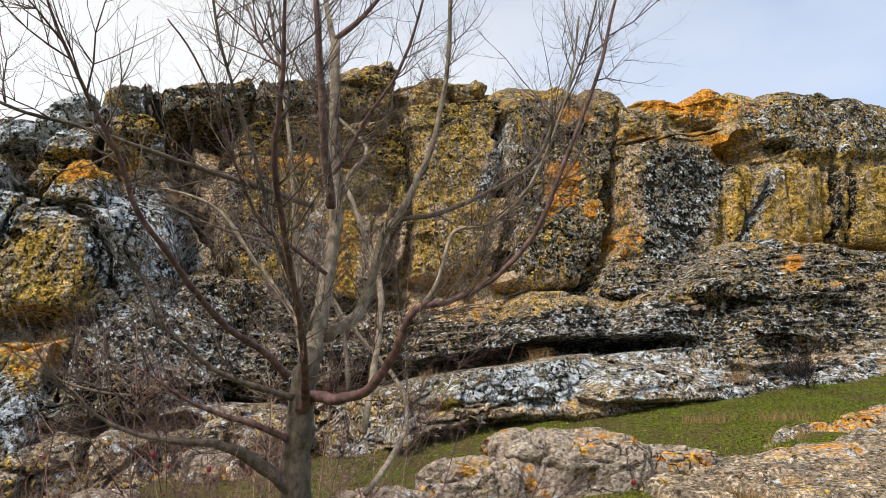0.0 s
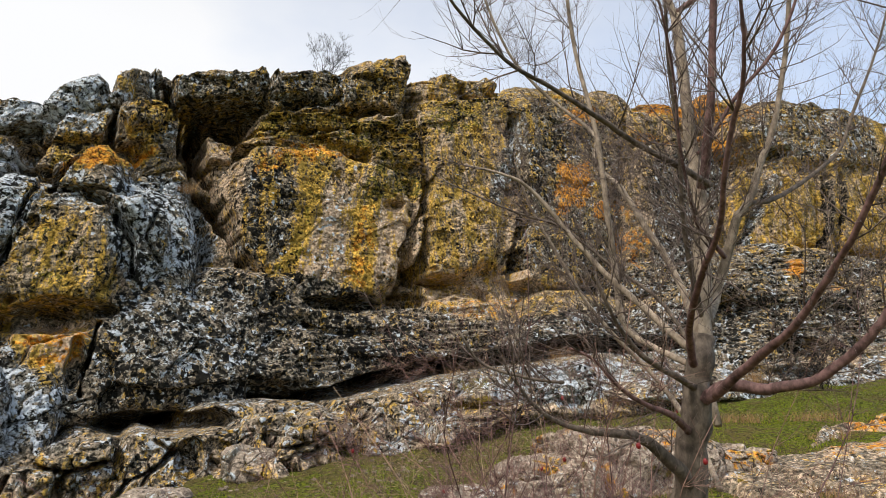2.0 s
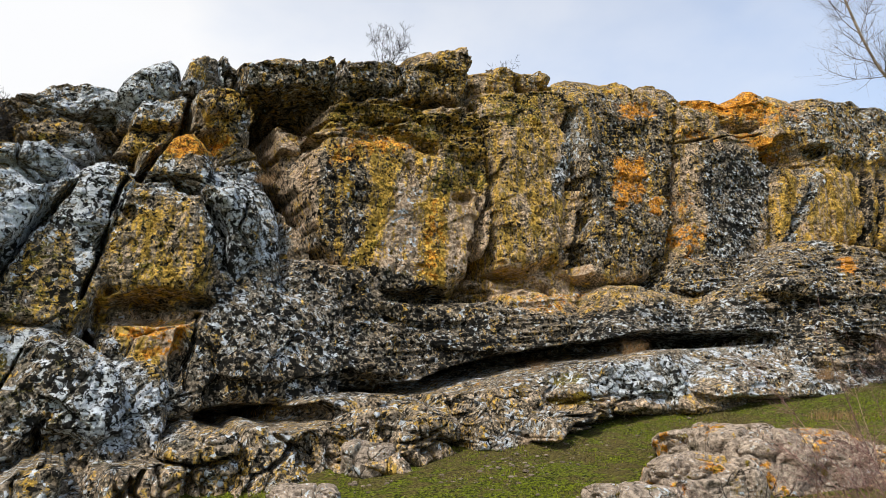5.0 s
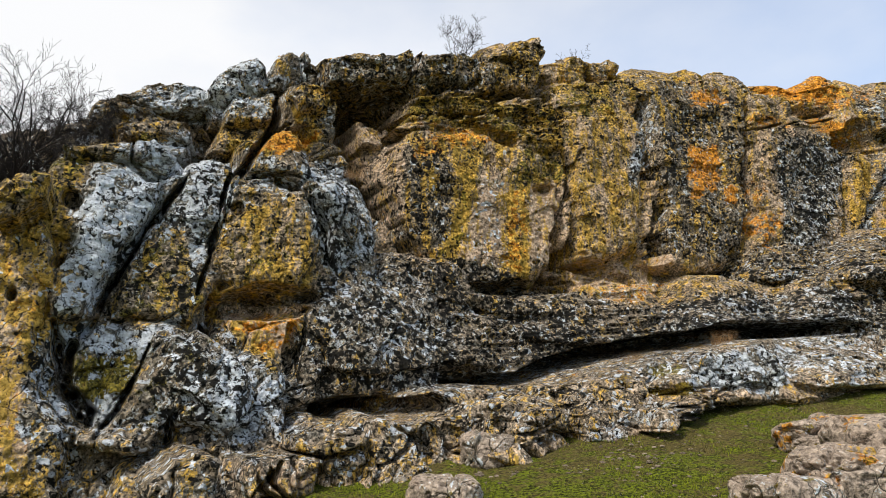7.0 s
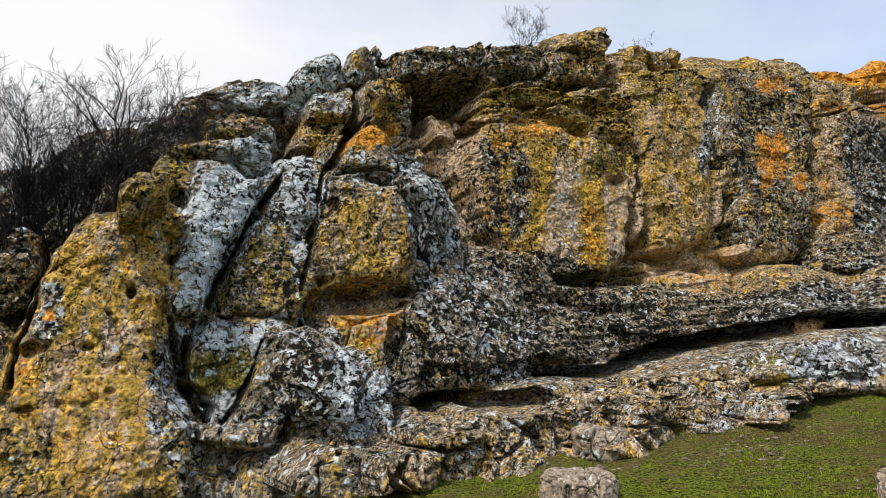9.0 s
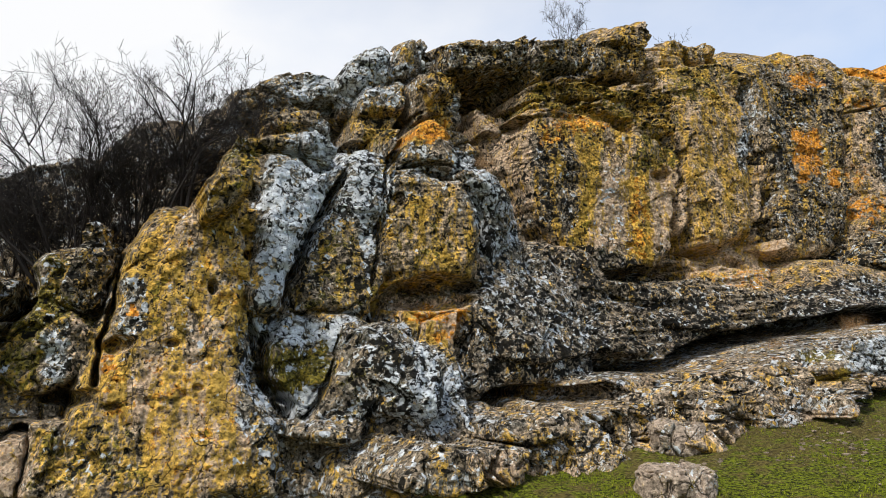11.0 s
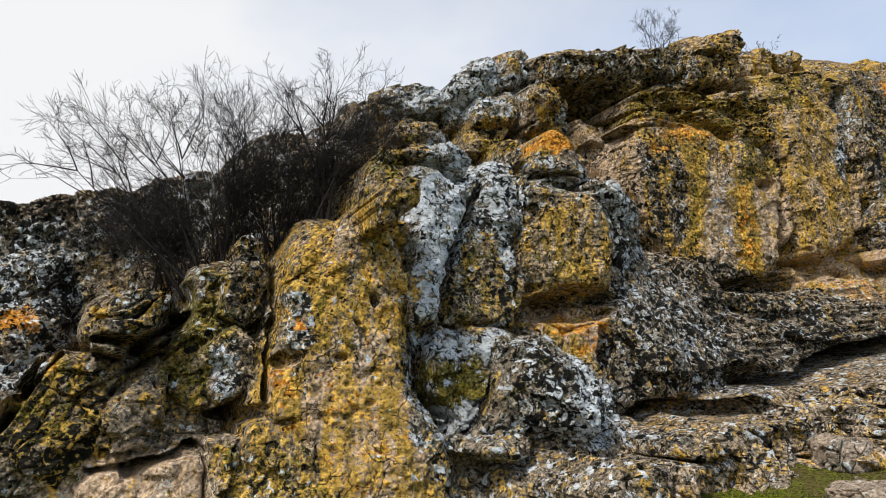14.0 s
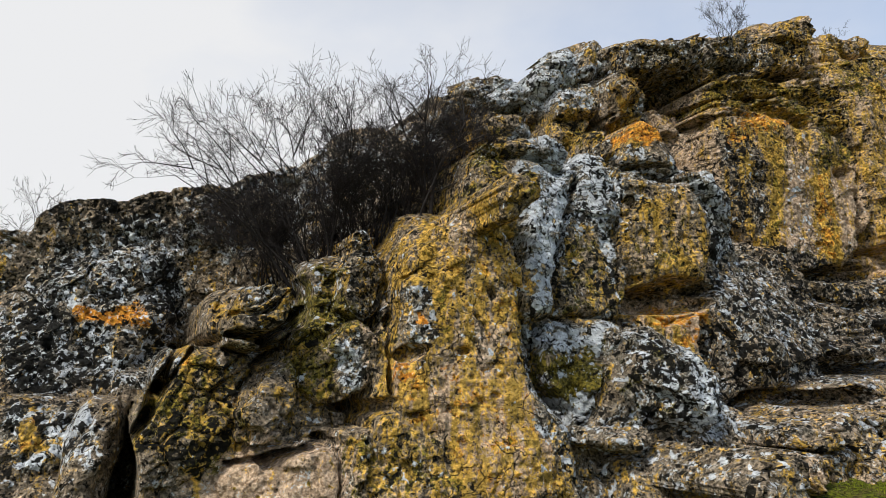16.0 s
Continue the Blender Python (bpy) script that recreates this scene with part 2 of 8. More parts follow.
def grain(x, y, z, seed=0):
    """Smooth value noise, 0 to 1, over arrays."""
    fx, fy, fz = np.floor(x), np.floor(y), np.floor(z)
    ix, iy, iz = fx.astype(np.int32), fy.astype(np.int32), fz.astype(np.int32)
    tx, ty, tz = (x - fx).astype(np.float32), (y - fy).astype(np.float32), (z - fz).astype(np.float32)
    tx, ty, tz = tx * tx * (3 - 2 * tx), ty * ty * (3 - 2 * ty), tz * tz * (3 - 2 * tz)
    out = 0
    for dx in (0, 1):
        for dy in (0, 1):
            for dz in (0, 1):
                k = (tx if dx else 1 - tx) * (ty if dy else 1 - ty) * (tz if dz else 1 - tz)
                out = out + k * lattice(ix + dx, iy + dy, iz + dz, seed)
    return out


def layered(x, y, z, octaves, seed=0, gain=0.5):
    total, amp, norm = 0, 1.0, 0.0
    for k in range(octaves):
        f = 2.03 ** k
        total = total + amp * grain(x * f + 7.3 * k, y * f - 3.1 * k, z * f + 1.7 * k, seed + k)
        norm, amp = norm + amp, amp * gain
    return total / norm


def smooth(a, lo, hi):
    s = np.clip((a - lo) / (hi - lo), 0, 1)
    return s * s * (3 - 2 * s)


def broken(x, y, size, seed):
    """Angular plates: each cell's own offset and tilt, and how near its joints are."""
    x, y = x / size, y / size
    ix, iy = np.floor(x).astype(np.int32), np.floor(y).astype(np.int32)
    first, second = np.full(x.shape, 9.0, np.float32), np.full(x.shape, 9.0, np.float32)
    offset = np.zeros(x.shape, np.float32)
    zero = np.zeros_like(ix)
    for dx in (-1, 0, 1):
        for dy in (-1, 0, 1):
            a, b = ix + dx, iy + dy
            gx = a + 0.1 + 0.8 * lattice(a, b, zero, seed) - x
            gy = b + 0.1 + 0.8 * lattice(a, b, zero + 1, seed) - y
            d = np.hypot(gx, gy)
            nearer = d < first
            second = np.where(nearer, first, np.minimum(second, d))
            tilt = gx * (lattice(a, b, zero + 2, seed) - 0.5) + gy * (lattice(a, b, zero + 3, seed) - 0.35)
            offset = np.where(nearer, lattice(a, b, zero + 4, seed) - 0.5 + 1.1 * tilt, offset)
            first = np.minimum(first, d)
    return offset, np.clip(1 - (second - first) / 0.07, 0, 1)


def mesh_object(name, verts, faces, material, parent=None, label="", soft=True):
    me = bpy.data.meshes.new(name)
    me.from_pydata(verts, [], faces)
    me.materials.append(material)
    if soft:
        me.polygons.foreach_set("use_smooth", [True] * len(me.polygons))
    ob = new(name, me)
    ob.parent = parent
    if label:
        tagged(ob, label)
    return ob


def quad_mesh(name, verts, quads, material, parent=None):
    """A smooth mesh from arrays of places and of four corners."""
    me = bpy.data.meshes.new(name)
    me.vertices.add(len(verts))
    me.vertices.foreach_set("co", np.ascontiguousarray(verts, dtype=np.float32).ravel())
    me.loops.add(len(quads) * 4)
    me.loops.foreach_set("vertex_index", np.ascontiguousarray(quads, dtype=np.int32).ravel())
    me.polygons.add(len(quads))
    me.polygons.foreach_set("loop_start", np.arange(0, len(quads) * 4, 4, dtype=np.int32))
    me.polygons.foreach_set("use_smooth", np.ones(len(quads), dtype=bool))
    me.materials.append(material)
    me.update(calc_edges=True)
    ob = new(name, me)
    ob.parent = parent
    return ob


def growth_layers(me, layers):
    """Stores how much of each lichen grows where."""
    for name, keys in (("growth_a", ("ochre", "pale", "dark")), ("growth_b", ("orange", "bare", "moss"))):
        at = me.attributes.new(name, "FLOAT_COLOR", "POINT")
        data = np.ones((len(me.vertices), 4), dtype=np.float32)
        for i, key in enumerate(keys):
            data[:, i] = layers[key]
        at.data.foreach_set("color", data.ravel())


# ---------------------------------------------------------------- the cliff
# The cliff runs along u; z is up; w is how far the rock stands out from a plain wall.
ALONG = radians(25)
FOOT = Vector((-12.0, 10.3, 0.0))
MASSES, BLOCKS, CRACKS, HOLLOWS, SLOTS, GROWTHS, PATCHES = [], [], [], [], [], [], []


def mass(name, u, z, half_u, half_z, w, depth, lean, skew, turn, power):
    MASSES.append((name, u, z, half_u, half_z, w, depth, lean, skew, turn, power))


def crack(width, depth, *line):
    CRACKS.append((width, depth, line))


def block(name, u, z, w, depth, lean, turn, bevel, *corners):
    BLOCKS.append((name, u, z, w, depth, lean, turn, bevel, corners))


def patch(amounts, *corners):
    PATCHES.append((amounts, corners))


def hollow(u, z, ru, rz, depth):
    HOLLOWS.append((u, z, ru, rz, depth))


def slot(*line):
    SLOTS.append(line)


def growth(kind, u, z, ru, rz, amount):
    GROWTHS.append((kind, u, z, ru, rz, amount))


def to_world(u, z, w):
    c, s = math.cos(ALONG), math.sin(ALONG)
    return np.stack([FOOT.x + c * u + s * w, FOOT.y + s * u - c * w, z + 0 * u], axis=-1)


mass('capstone', 7.88, 10.11, 1.45, 0.9, -3.03, 1, -0.17, 0.04, 0, 3.5)
mass('capstone', 10.14, 10.66, 1.35, 0.83, -2.92, 0.8, -0.12, 0.06, 0.1, 3)
mass('capstone', 11.89, 11.04, 1.09, 1.11, -2.35, 0.8, -0.09, 0.08, 0.1, 3)
mass('capstone', 13.9, 11.46, 1.04, 0.61, -2.26, 0.8, -0.08, 0.12, 0, 2.5)
mass('capstone', 15.15, 11.87, 0.53, 0.41, -2.35, 0.6, 0, 0.06, 0, 2.5)
mass('pillar', 14.03, 8.23, 1.68, 3.3, -1.37, 1.2, -0.12, 0.13, 0.1, 4.2)
mass('pillar', 16.17, 10.33, 0.83, 1.92, -2, 0.6, -0.14, 0.22, 0, 4)
mass('pillar', 17.52, 9.02, 2.45, 3.91, -1.22, 1.3, -0.13, 0.27, 0.05, 4.2)
mass('pillar', 19.22, 9.25, 0.96, 3.65, -0.75, 0.9, -0.1, 0.26, 0.1, 4)
mass('capstone', 23.3, 12.13, 1.84, 1.31, -1.6, 0.9, -0.16, 0.51, 0, 3)
mass('capstone', 21.18, 11.31, 1.19, 0.91, -0.8, 0.8, -0.24, 0.49, 0, 3)
mass('pillar', 21.92, 8.74, 2.63, 2.9, -0.4, 0.9, -0.07, 0.32, 0.05, 5)
mass('pillar', 25.26, 10.35, 1.26, 3.26, -0.05, 0.9, -0.08, 0.27, 0, 4)
mass('pillar', 27.07, 10.81, 1.57, 3.69, 0.3, 1, -0.09, 0.35, 0.05, 3.5)
mass('pillar', 29.91, 11.31, 1.68, 4, 0.5, 1, -0.08, 0.37, 0.05, 3.5)
mass('pillar', 33.44, 11.7, 2.66, 4.19, 0.7, 1.1, -0.07, 0.44, 0, 3.5)
mass('pillar', 39.21, 12.38, 4.39, 4.33, 0.9, 1.1, -0.07, 0.55, 0, 3.5)
mass('rock_face', 9.97, 6.3, 2.67, 2.25, -1.65, 1.7, -0.04, 0.08, 0.16, 2.7)
mass('bed', 12.05, 9.63, 1.03, 0.45, -1.92, 0.6, -0.5, 0.39, 0, 3)
mass('bed', 12.01, 8.99, 1.02, 0.51, -1.8, 0.6, -0.4, 0.32, 0, 3)
mass('bed', 12.14, 8.35, 0.96, 0.47, -1.8, 0.6, -0.42, 0.35, 0, 3)
mass('bed', 12.12, 7.64, 0.91, 0.7, -1.65, 0.5, -0.29, 0.25, 0, 3)
mass('recess_wall', 7.71, 8.73, 0.38, 0.32, -3.05, 0.5, -0.63, 0.27, 0, 3)
mass('recess_wall', 7.66, 8.28, 0.45, 0.33, -2.85, 0.5, -0.6, 0.21, 0, 3)
mass('recess_wall', 8.07, 8.1, 0.51, 0.61, -3, 0.6, -0.41, 0.14, 0, 3)
mass('recess_wall', 7.8, 7.55, 1.16, 2, -3.5, 0.8, -0.33, 0.07, 0.1, 6)
mass('recess_wall', 8.44, 6.94, 0.63, 1.81, -3.05, 0.9, -0.33, 0.08, 0.1, 4)
mass('base_ledge', 11.11, 3.9, 1.99, 0.61, -1.25, 0.5, -0.41, 0.3, 0, 3)
mass('base_ledge', 13.61, 4.38, 1.44, 0.97, -1.36, 0.7, -0.36, 0.37, 0, 3.5)
mass('base_ledge', 16.32, 4.86, 2.54, 0.91, -1.15, 0.7, -0.49, 0.64, 0, 3.5)
mass('tower', 4.73, 8.32, 0.69, 1.51, -2.65, 1.1, -0.27, 0.07, 0.1, 3)
mass('tower', 5.76, 9.8, 0.34, 0.71, -3.16, 0.6, -0.33, 0.07, 0, 2.6)
mass('tower', 6.41, 10.22, 0.3, 0.66, -3.8, 0.6, -0.21, -0.02, 0, 2.6)
mass('tower', 6.12, 8.44, 0.68, 0.93, -2.45, 0.8, -0.3, 0, 0.1, 3.4)
mass('tower', 6.37, 7.11, 0.8, 0.88, -2.05, 0.8, -0.53, -0.05, 0.1, 3.4)
mass('tower', 5, 7.28, 0.68, 0.92, -2.35, 0.6, -0.4, 0.09, 0, 4)
mass('cap_slab', 3.24, 8.42, 1.2, 0.53, -3.08, 0.5, -0.4, 0.02, 0.05, 5)
mass('cap_slab', 1.99, 7.81, 0.64, 0.52, -3.1, 0.5, -0.52, 0, 0.05, 4)
mass('cap_slab', 2.94, 7.53, 0.97, 0.43, -2.75, 0.5, -0.52, -0.04, 0, 4)
mass('cap_slab', 2.71, 7.04, 0.74, 0.35, -2.4, 0.5, -0.53, -0.11, 0, 4)
mass('cap_slab', 1.31, 6.95, 0.73, 0.69, -2.85, 0.7, -0.59, 0.03, 0, 3)
mass('cap_slab', 2.49, 6.05, 0.84, 0.55, -0.99, 0.7, -0.69, -0.13, -0.2, 3)
mass('grey_slab', 2.06, 4.22, 0.75, 1.97, -0.45, 0.8, -0.23, 0.15, -0.45, 4)
mass('narrow_rib', 3.35, 4.33, 0.68, 2.22, -0.75, 0.7, -0.31, 0.22, -0.1, 4)
mass('narrow_rib', 1.72, 2.02, 0.41, 1.08, 0.09, 0.5, -0.3, -0.16, 0, 3)
mass('round_block', 5.05, 6.61, 0.78, 0.71, -1.18, 0.8, -0.46, 0.05, 0.05, 2.8)
mass('round_block', 4.67, 4.84, 1, 1.42, -0.35, 0.9, -0.34, 0.01, 0.15, 4)
mass('round_block', 6.26, 4.93, 0.98, 1.68, -0.44, 1, -0.31, -0.02, -0.1, 3)
mass('hollow_back', 4.66, 2.81, 0.75, 1.04, -0.05, 0.6, -0.34, -0.02, 0, 4)
mass('lower_flank', 5.72, 2.63, 0.89, 1.23, 0.22, 0.8, -0.2, -0.01, 0.1, 4)
mass('lower_flank', 7.1, 2.93, 1.25, 1.13, 0.15, 0.8, -0.4, 0.14, -0.1, 4)
mass('knob', 6.38, 2.23, 0.6, 0.52, 0.51, 0.5, -0.14, 0.02, 0, 2.8)
mass('knob', 7.56, 2.19, 0.72, 0.43, 0.35, 0.5, -0.35, 0.15, 0, 2.8)
mass('lichen_block', 2.73, 1.36, 1.22, 1.65, 0.37, 0.9, -0.27, -0.08, 0.05, 3.5)
mass('lichen_block', 4.13, 1.58, 0.98, 1.15, 0.68, 0.9, -0.54, -0.04, 0.15, 3)
mass('dark_flank', 8.38, 3.54, 1.4, 1.5, -0.34, 0.9, -0.45, 0.05, -0.15, 4)
mass('apron', 10.74, 2.95, 2.91, 0.76, 0, 0.7, -0.66, 1.51, 0.05, 4)
mass('apron', 14.17, 3.66, 4, 0.68, 0.09, 0.7, -0.72, 1.58, 0.1, 4)
mass('apron', 18.61, 4.14, 3.64, 0.7, 0.99, 0.7, -0.66, 1.37, 0.1, 4)
mass('buttress', 0.33, 1.86, 1.2, 3.02, 0.18, 1, -0.26, 0.23, 0.28, 4.5)
mass('buttress', 1.43, 4.99, 0.54, 0.92, -0.28, 0.7, -0.22, 0.16, 0.2, 3)
mass('buttress', -0.09, 2.93, 0.52, 1.34, -0.8, 0.7, -0.26, 0.14, 0.3, 3.5)
mass('buttress_foot', 1.4, 0.67, 0.7, 1.73, 0.44, 0.6, -0.26, 0.09, -0.1, 3)
mass('leaning_block', -1.15, 2.84, 0.66, 1.25, -1.14, 0.8, -0.24, 0.09, 0.1, 3.2)
mass('leaning_block', -2.41, 2.99, 0.71, 0.51, -1.55, 0.8, -0.71, 0.13, 0.1, 3)
mass('leaning_block', -3.08, 0.66, 0.7, 1.82, -0.86, 0.9, -0.33, -0.02, 0.15, 3.5)
mass('leaning_block', -1.85, 1.1, 0.91, 1.48, -0.82, 0.8, -0.3, 0.03, 0.1, 4)
mass('pale_slab', -2.29, 0.06, 1.2, 1.13, -0.42, 0.6, -0.51, 0.04, 0.1, 4)
mass('side_rock', -4.78, 2.88, 1.71, 1.64, -4.41, 1.5, -0.61, -0.12, 0.1, 3)
mass('side_rock', -3.8, 1.72, 0.54, 0.49, -3.35, 0.7, -0.62, -0.07, 0.1, 3)
mass('side_rock', -5.28, 0.37, 0.73, 1.48, -2.15, 0.8, -0.61, -0.19, 0, 3.5)
mass('tilted_slab', -4.42, 0.62, 0.36, 1.11, -1.77, 0.6, -0.31, 0.11, 0.1, 3)
mass('hill_slope', -6.27, 4, 1.98, 0.99, -6.4, 1.2, -1.62, -0.32, 0.2, 3)
mass('hill_slope', -4.34, 4.38, 1.55, 1.25, -5.9, 1.2, -1.2, -0.09, 0.2, 3)
mass('hill_slope', -2.71, 4.63, 1.78, 1.48, -5.33, 1.2, -0.95, 0.04, 0.2, 3)
mass('hill_slope', -1.16, 4.97, 1.75, 1.66, -4.5, 1.2, -0.91, 0.16, 0.2, 3)
mass('hill_slope', 0.27, 5.64, 1.63, 2.11, -4, 1.2, -0.66, 0.27, 0.2, 3)
mass('hill_slope', 1.75, 6.36, 1.67, 2.23, -3.35, 1.2, -0.65, 0.37, 0.2, 3)
mass('foot_rock', 8.6, 1.23, 1.17, 0.73, 1.78, 0.8, -0.62, 0.31, 0.2, 3)
mass('foot_rock', 10.73, 1.66, 1.17, 0.83, 1.88, 0.8, -0.78, 0.68, 0.2, 3)
mass('foot_rock', 12.14, 1.64, 1.05, 0.49, 2.38, 0.6, -0.91, 0.88, 0.1, 3)
mass('foot_rock', 13.57, 2.34, 2.39, 0.8, 1.93, 0.8, -0.88, 1.06, 0.1, 3.5)
mass('foot_rock', 15.66, 2.48, 2.23, 0.87, 2.69, 0.8, -0.83, 1.53, 0.1, 3.5)
mass('foot_rock', 17.47, 2.52, 1.63, 0.63, 3.08, 0.7, -1, 1.96, 0.1, 3)
mass('foot_rock', 6.91, 1.04, 0.66, 0.52, 1.8, 0.7, -0.72, 0.2, 0.1, 3)
mass('foot_rock', 5.91, 0.7, 0.92, 0.5, 1.87, 0.7, -1.05, 0.28, 0.1, 3)
mass('foot_rock', 4.67, 0.56, 0.83, 0.48, 1.61, 0.7, -0.88, 0.07, 0, 3)
mass('foot_rock', 3.47, 0.43, 0.98, 0.43, 1.36, 0.7, -0.98, 0.12, 0, 3)
mass('foot_rock', 6.78, 1.2, 1.72, 0.3, 0.7, 0.6, -1.41, 0.27, 0, 4)
mass('foot_block', 7.95, 1.55, 0.93, 0.34, 1.49, 0.6, -0.51, 0.4, 0.1, 3.2)
mass('foot_block', 8.58, 1.06, 0.79, 0.51, 2.38, 0.6, -0.3, 0.36, 0.1, 3)
mass('foot_block', 9.08, 1.25, 0.46, 0.56, 2.4, 0.6, -0.45, 0.45, 0.1, 3)
mass('foot_block', 10.46, 1.58, 1.06, 0.87, 2.37, 0.8, -0.43, 0.5, 0.2, 2.8)
mass('foot_block', 11.67, 1.56, 0.46, 0.39, 2.51, 0.5, -0.45, 0.61, 0.1, 3)
mass('foot_block', 12.49, 1.67, 0.85, 0.45, 2.43, 0.6, -0.56, 0.94, 0.1, 3)
mass('foot_block', 12.5, 2.34, 1.36, 0.52, 1.99, 0.6, -0.58, 1.15, 0.1, 3.2)
mass('foot_block', 14.57, 2.46, 1.65, 0.63, 2.43, 0.6, -0.56, 1.31, 0.1, 3.2)
mass('foot_block', 6.69, 0.91, 0.76, 0.6, 2.31, 0.7, -0.33, 0.23, 0.1, 3)
mass('foot_block', 11.6, 1.26, 0.87, 0.23, 2.9, 0.4, -0.64, 1.85, 0.1, 3)
mass('terrace', 18.31, 4.13, 3.42, 1.06, 1.05, 0.9, -0.81, 0.88, 0.1, 4)
mass('terrace', 25.22, 5.99, 4.31, 1.31, 2.25, 0.8, -0.73, 1.49, 0.1, 4)
mass('terrace', 21.39, 5.9, 2.72, 0.95, 0.5, 0.6, -0.74, 0.89, 0.1, 4)
mass('terrace', 20.37, 3.88, 3.01, 1.52, 2.55, 0.9, -0.63, 1, 0.15, 3.5)
mass('terrace', 23.59, 4.17, 3.5, 1.38, 3.3, 0.9, -0.65, 1.29, 0.1, 3.5)
mass('terrace', 29.13, 4.87, 6.39, 1.82, 3.3, 0.9, -0.61, 1.68, 0.1, 3.5)
mass('terrace', 20.55, 2.56, 5.08, 0.57, 3.8, 0.6, -1.04, 1.9, 0.1, 4)
mass('terrace', 25.81, 3.2, 3.81, 0.92, 4.3, 0.6, -0.76, 1.75, 0.1, 4)

block('tower', 4.40, 8.99, -2.58, 0.70, -0.21, 0.02, 0.50, (3.64, 8.37), (3.85, 9.03), (4.38, 9.61), (4.78, 9.76), (5.03, 9.58), (5.1, 9.03), (4.94, 8.68), (4.07, 8.32))
block('tower', 4.77, 8.22, -2.36, 0.40, -0.34, 0.09, 0.25, (4.17, 8.51), (4.96, 8.77), (5.41, 8.78), (5.25, 8.01), (4.94, 7.79), (3.99, 7.69))
block('tower', 4.37, 7.40, -2.46, 0.40, -0.34, 0.03, 0.25, (4, 7.76), (5.01, 7.97), (5.18, 7.69), (5.01, 7.11), (4.01, 6.78), (3.78, 7.03))
block('standing_stone', 5.35, 9.46, -2.57, 0.50, -0.05, -0.04, 0.30, (5.05, 9.15), (5.16, 9.7), (5.45, 10.04), (5.65, 10.07), (5.58, 9.44), (5.41, 8.95), (5.18, 8.89))
block('standing_stone', 6.07, 10.06, -3.20, 0.40, -0.10, 0.05, 0.20, (5.99, 10.48), (6.19, 10.5), (6.27, 10.05), (6.02, 9.51), (5.91, 9.77))
block('tower', 5.72, 8.52, -2.01, 0.40, -0.41, -0.15, 0.22, (5.27, 8.68), (5.98, 9.2), (6.36, 9.16), (6.24, 8.32), (5.05, 7.78))
block('tower', 5.94, 8.11, -2.27, 0.40, -0.33, -0.14, 0.15, (5.33, 8.06), (6.49, 8.55), (6.48, 8.13), (5.29, 7.71))
block('round_block', 4.98, 6.49, -0.70, 0.50, -0.32, 0.25, 0.35, (4.26, 6.22), (4.39, 6.7), (4.71, 7.1), (5.2, 7.25), (5.44, 6.95), (5.58, 6.41), (5.63, 6.08), (5.07, 5.84), (4.72, 6.11), (4.25, 5.96))
block('cap_slab', 2.69, 8.07, -2.84, 0.50, -0.36, -0.05, 0.25, (1.39, 7.87), (1.88, 8.17), (2.94, 8.52), (3.6, 8.89), (4.24, 8.82), (4.01, 8.17), (3.43, 8.02), (2.87, 7.79), (1.97, 7.55), (1.37, 7.25))
block('cap_slab', 2.80, 7.27, -2.40, 0.40, -0.45, 0.05, 0.18, (1.94, 7.29), (2.81, 7.64), (3.33, 7.71), (3.46, 7.31), (3.36, 7.06), (2.75, 7.06), (2.02, 6.87))
block('cap_slab', 2.41, 5.99, -0.52, 0.40, -0.23, -0.16, 0.20, (1.22, 5.91), (2.07, 6.33), (2.65, 6.44), (3.01, 6.17), (2.93, 5.7), (2.6, 5.63), (2.22, 5.88), (1.68, 5.77), (1.32, 5.75))
block('grey_slab', 1.91, 4.49, 0.04, 0.50, -0.25, -0.10, 0.22, (1.64, 5.69), (2.17, 5.77), (2.53, 5.56), (2.81, 5.56), (2.71, 5.04), (2.34, 4.34), (2.05, 3.62), (1.91, 2.96), (1.45, 2.84), (1.34, 3.36), (1.49, 3.94), (1.56, 4.74))
block('knob', 0.84, 4.56, 1.33, 0.40, -0.09, 0.04, 0.30, (0.55, 4.51), (0.81, 4.93), (1.14, 4.98), (1.1, 4.5), (0.83, 4.21), (0.57, 4.14))
block('narrow_rib', 3.25, 4.49, -0.52, 0.40, -0.24, 0.10, 0.20, (3.14, 5.95), (3.44, 6.24), (4.03, 6.35), (4.2, 5.97), (3.98, 5.33), (3.72, 4.5), (3.51, 3.62), (3.41, 2.95), (2.19, 2.95), (2.26, 3.54), (2.66, 4.4), (2.98, 5.22))
block('round_block', 4.65, 4.67, -0.02, 0.60, -0.15, 0.28, 0.30, (4.01, 5.7), (4.49, 5.87), (4.85, 5.66), (5.39, 5.68), (5.68, 4.88), (5.53, 3.99), (5.19, 3.71), (4.46, 3.58), (4.02, 3.57), (3.7, 3.92), (3.77, 4.78))
block('round_block', 6.06, 5.16, -0.02, 0.60, 0.10, 0.00, 0.35, (5.39, 5.9), (5.91, 5.98), (6.46, 5.72), (6.59, 5.17), (6.56, 4.49), (6.1, 4.11), (5.84, 4.09), (5.88, 4.97), (5.46, 5.69))
block('round_block', 3.99, 3.44, -0.80, 0.30, -0.12, -0.13, 0.20, (3.83, 3.77), (4.16, 3.91), (4.47, 3.72), (4.23, 3.1), (3.85, 2.92), (3.68, 3.07))
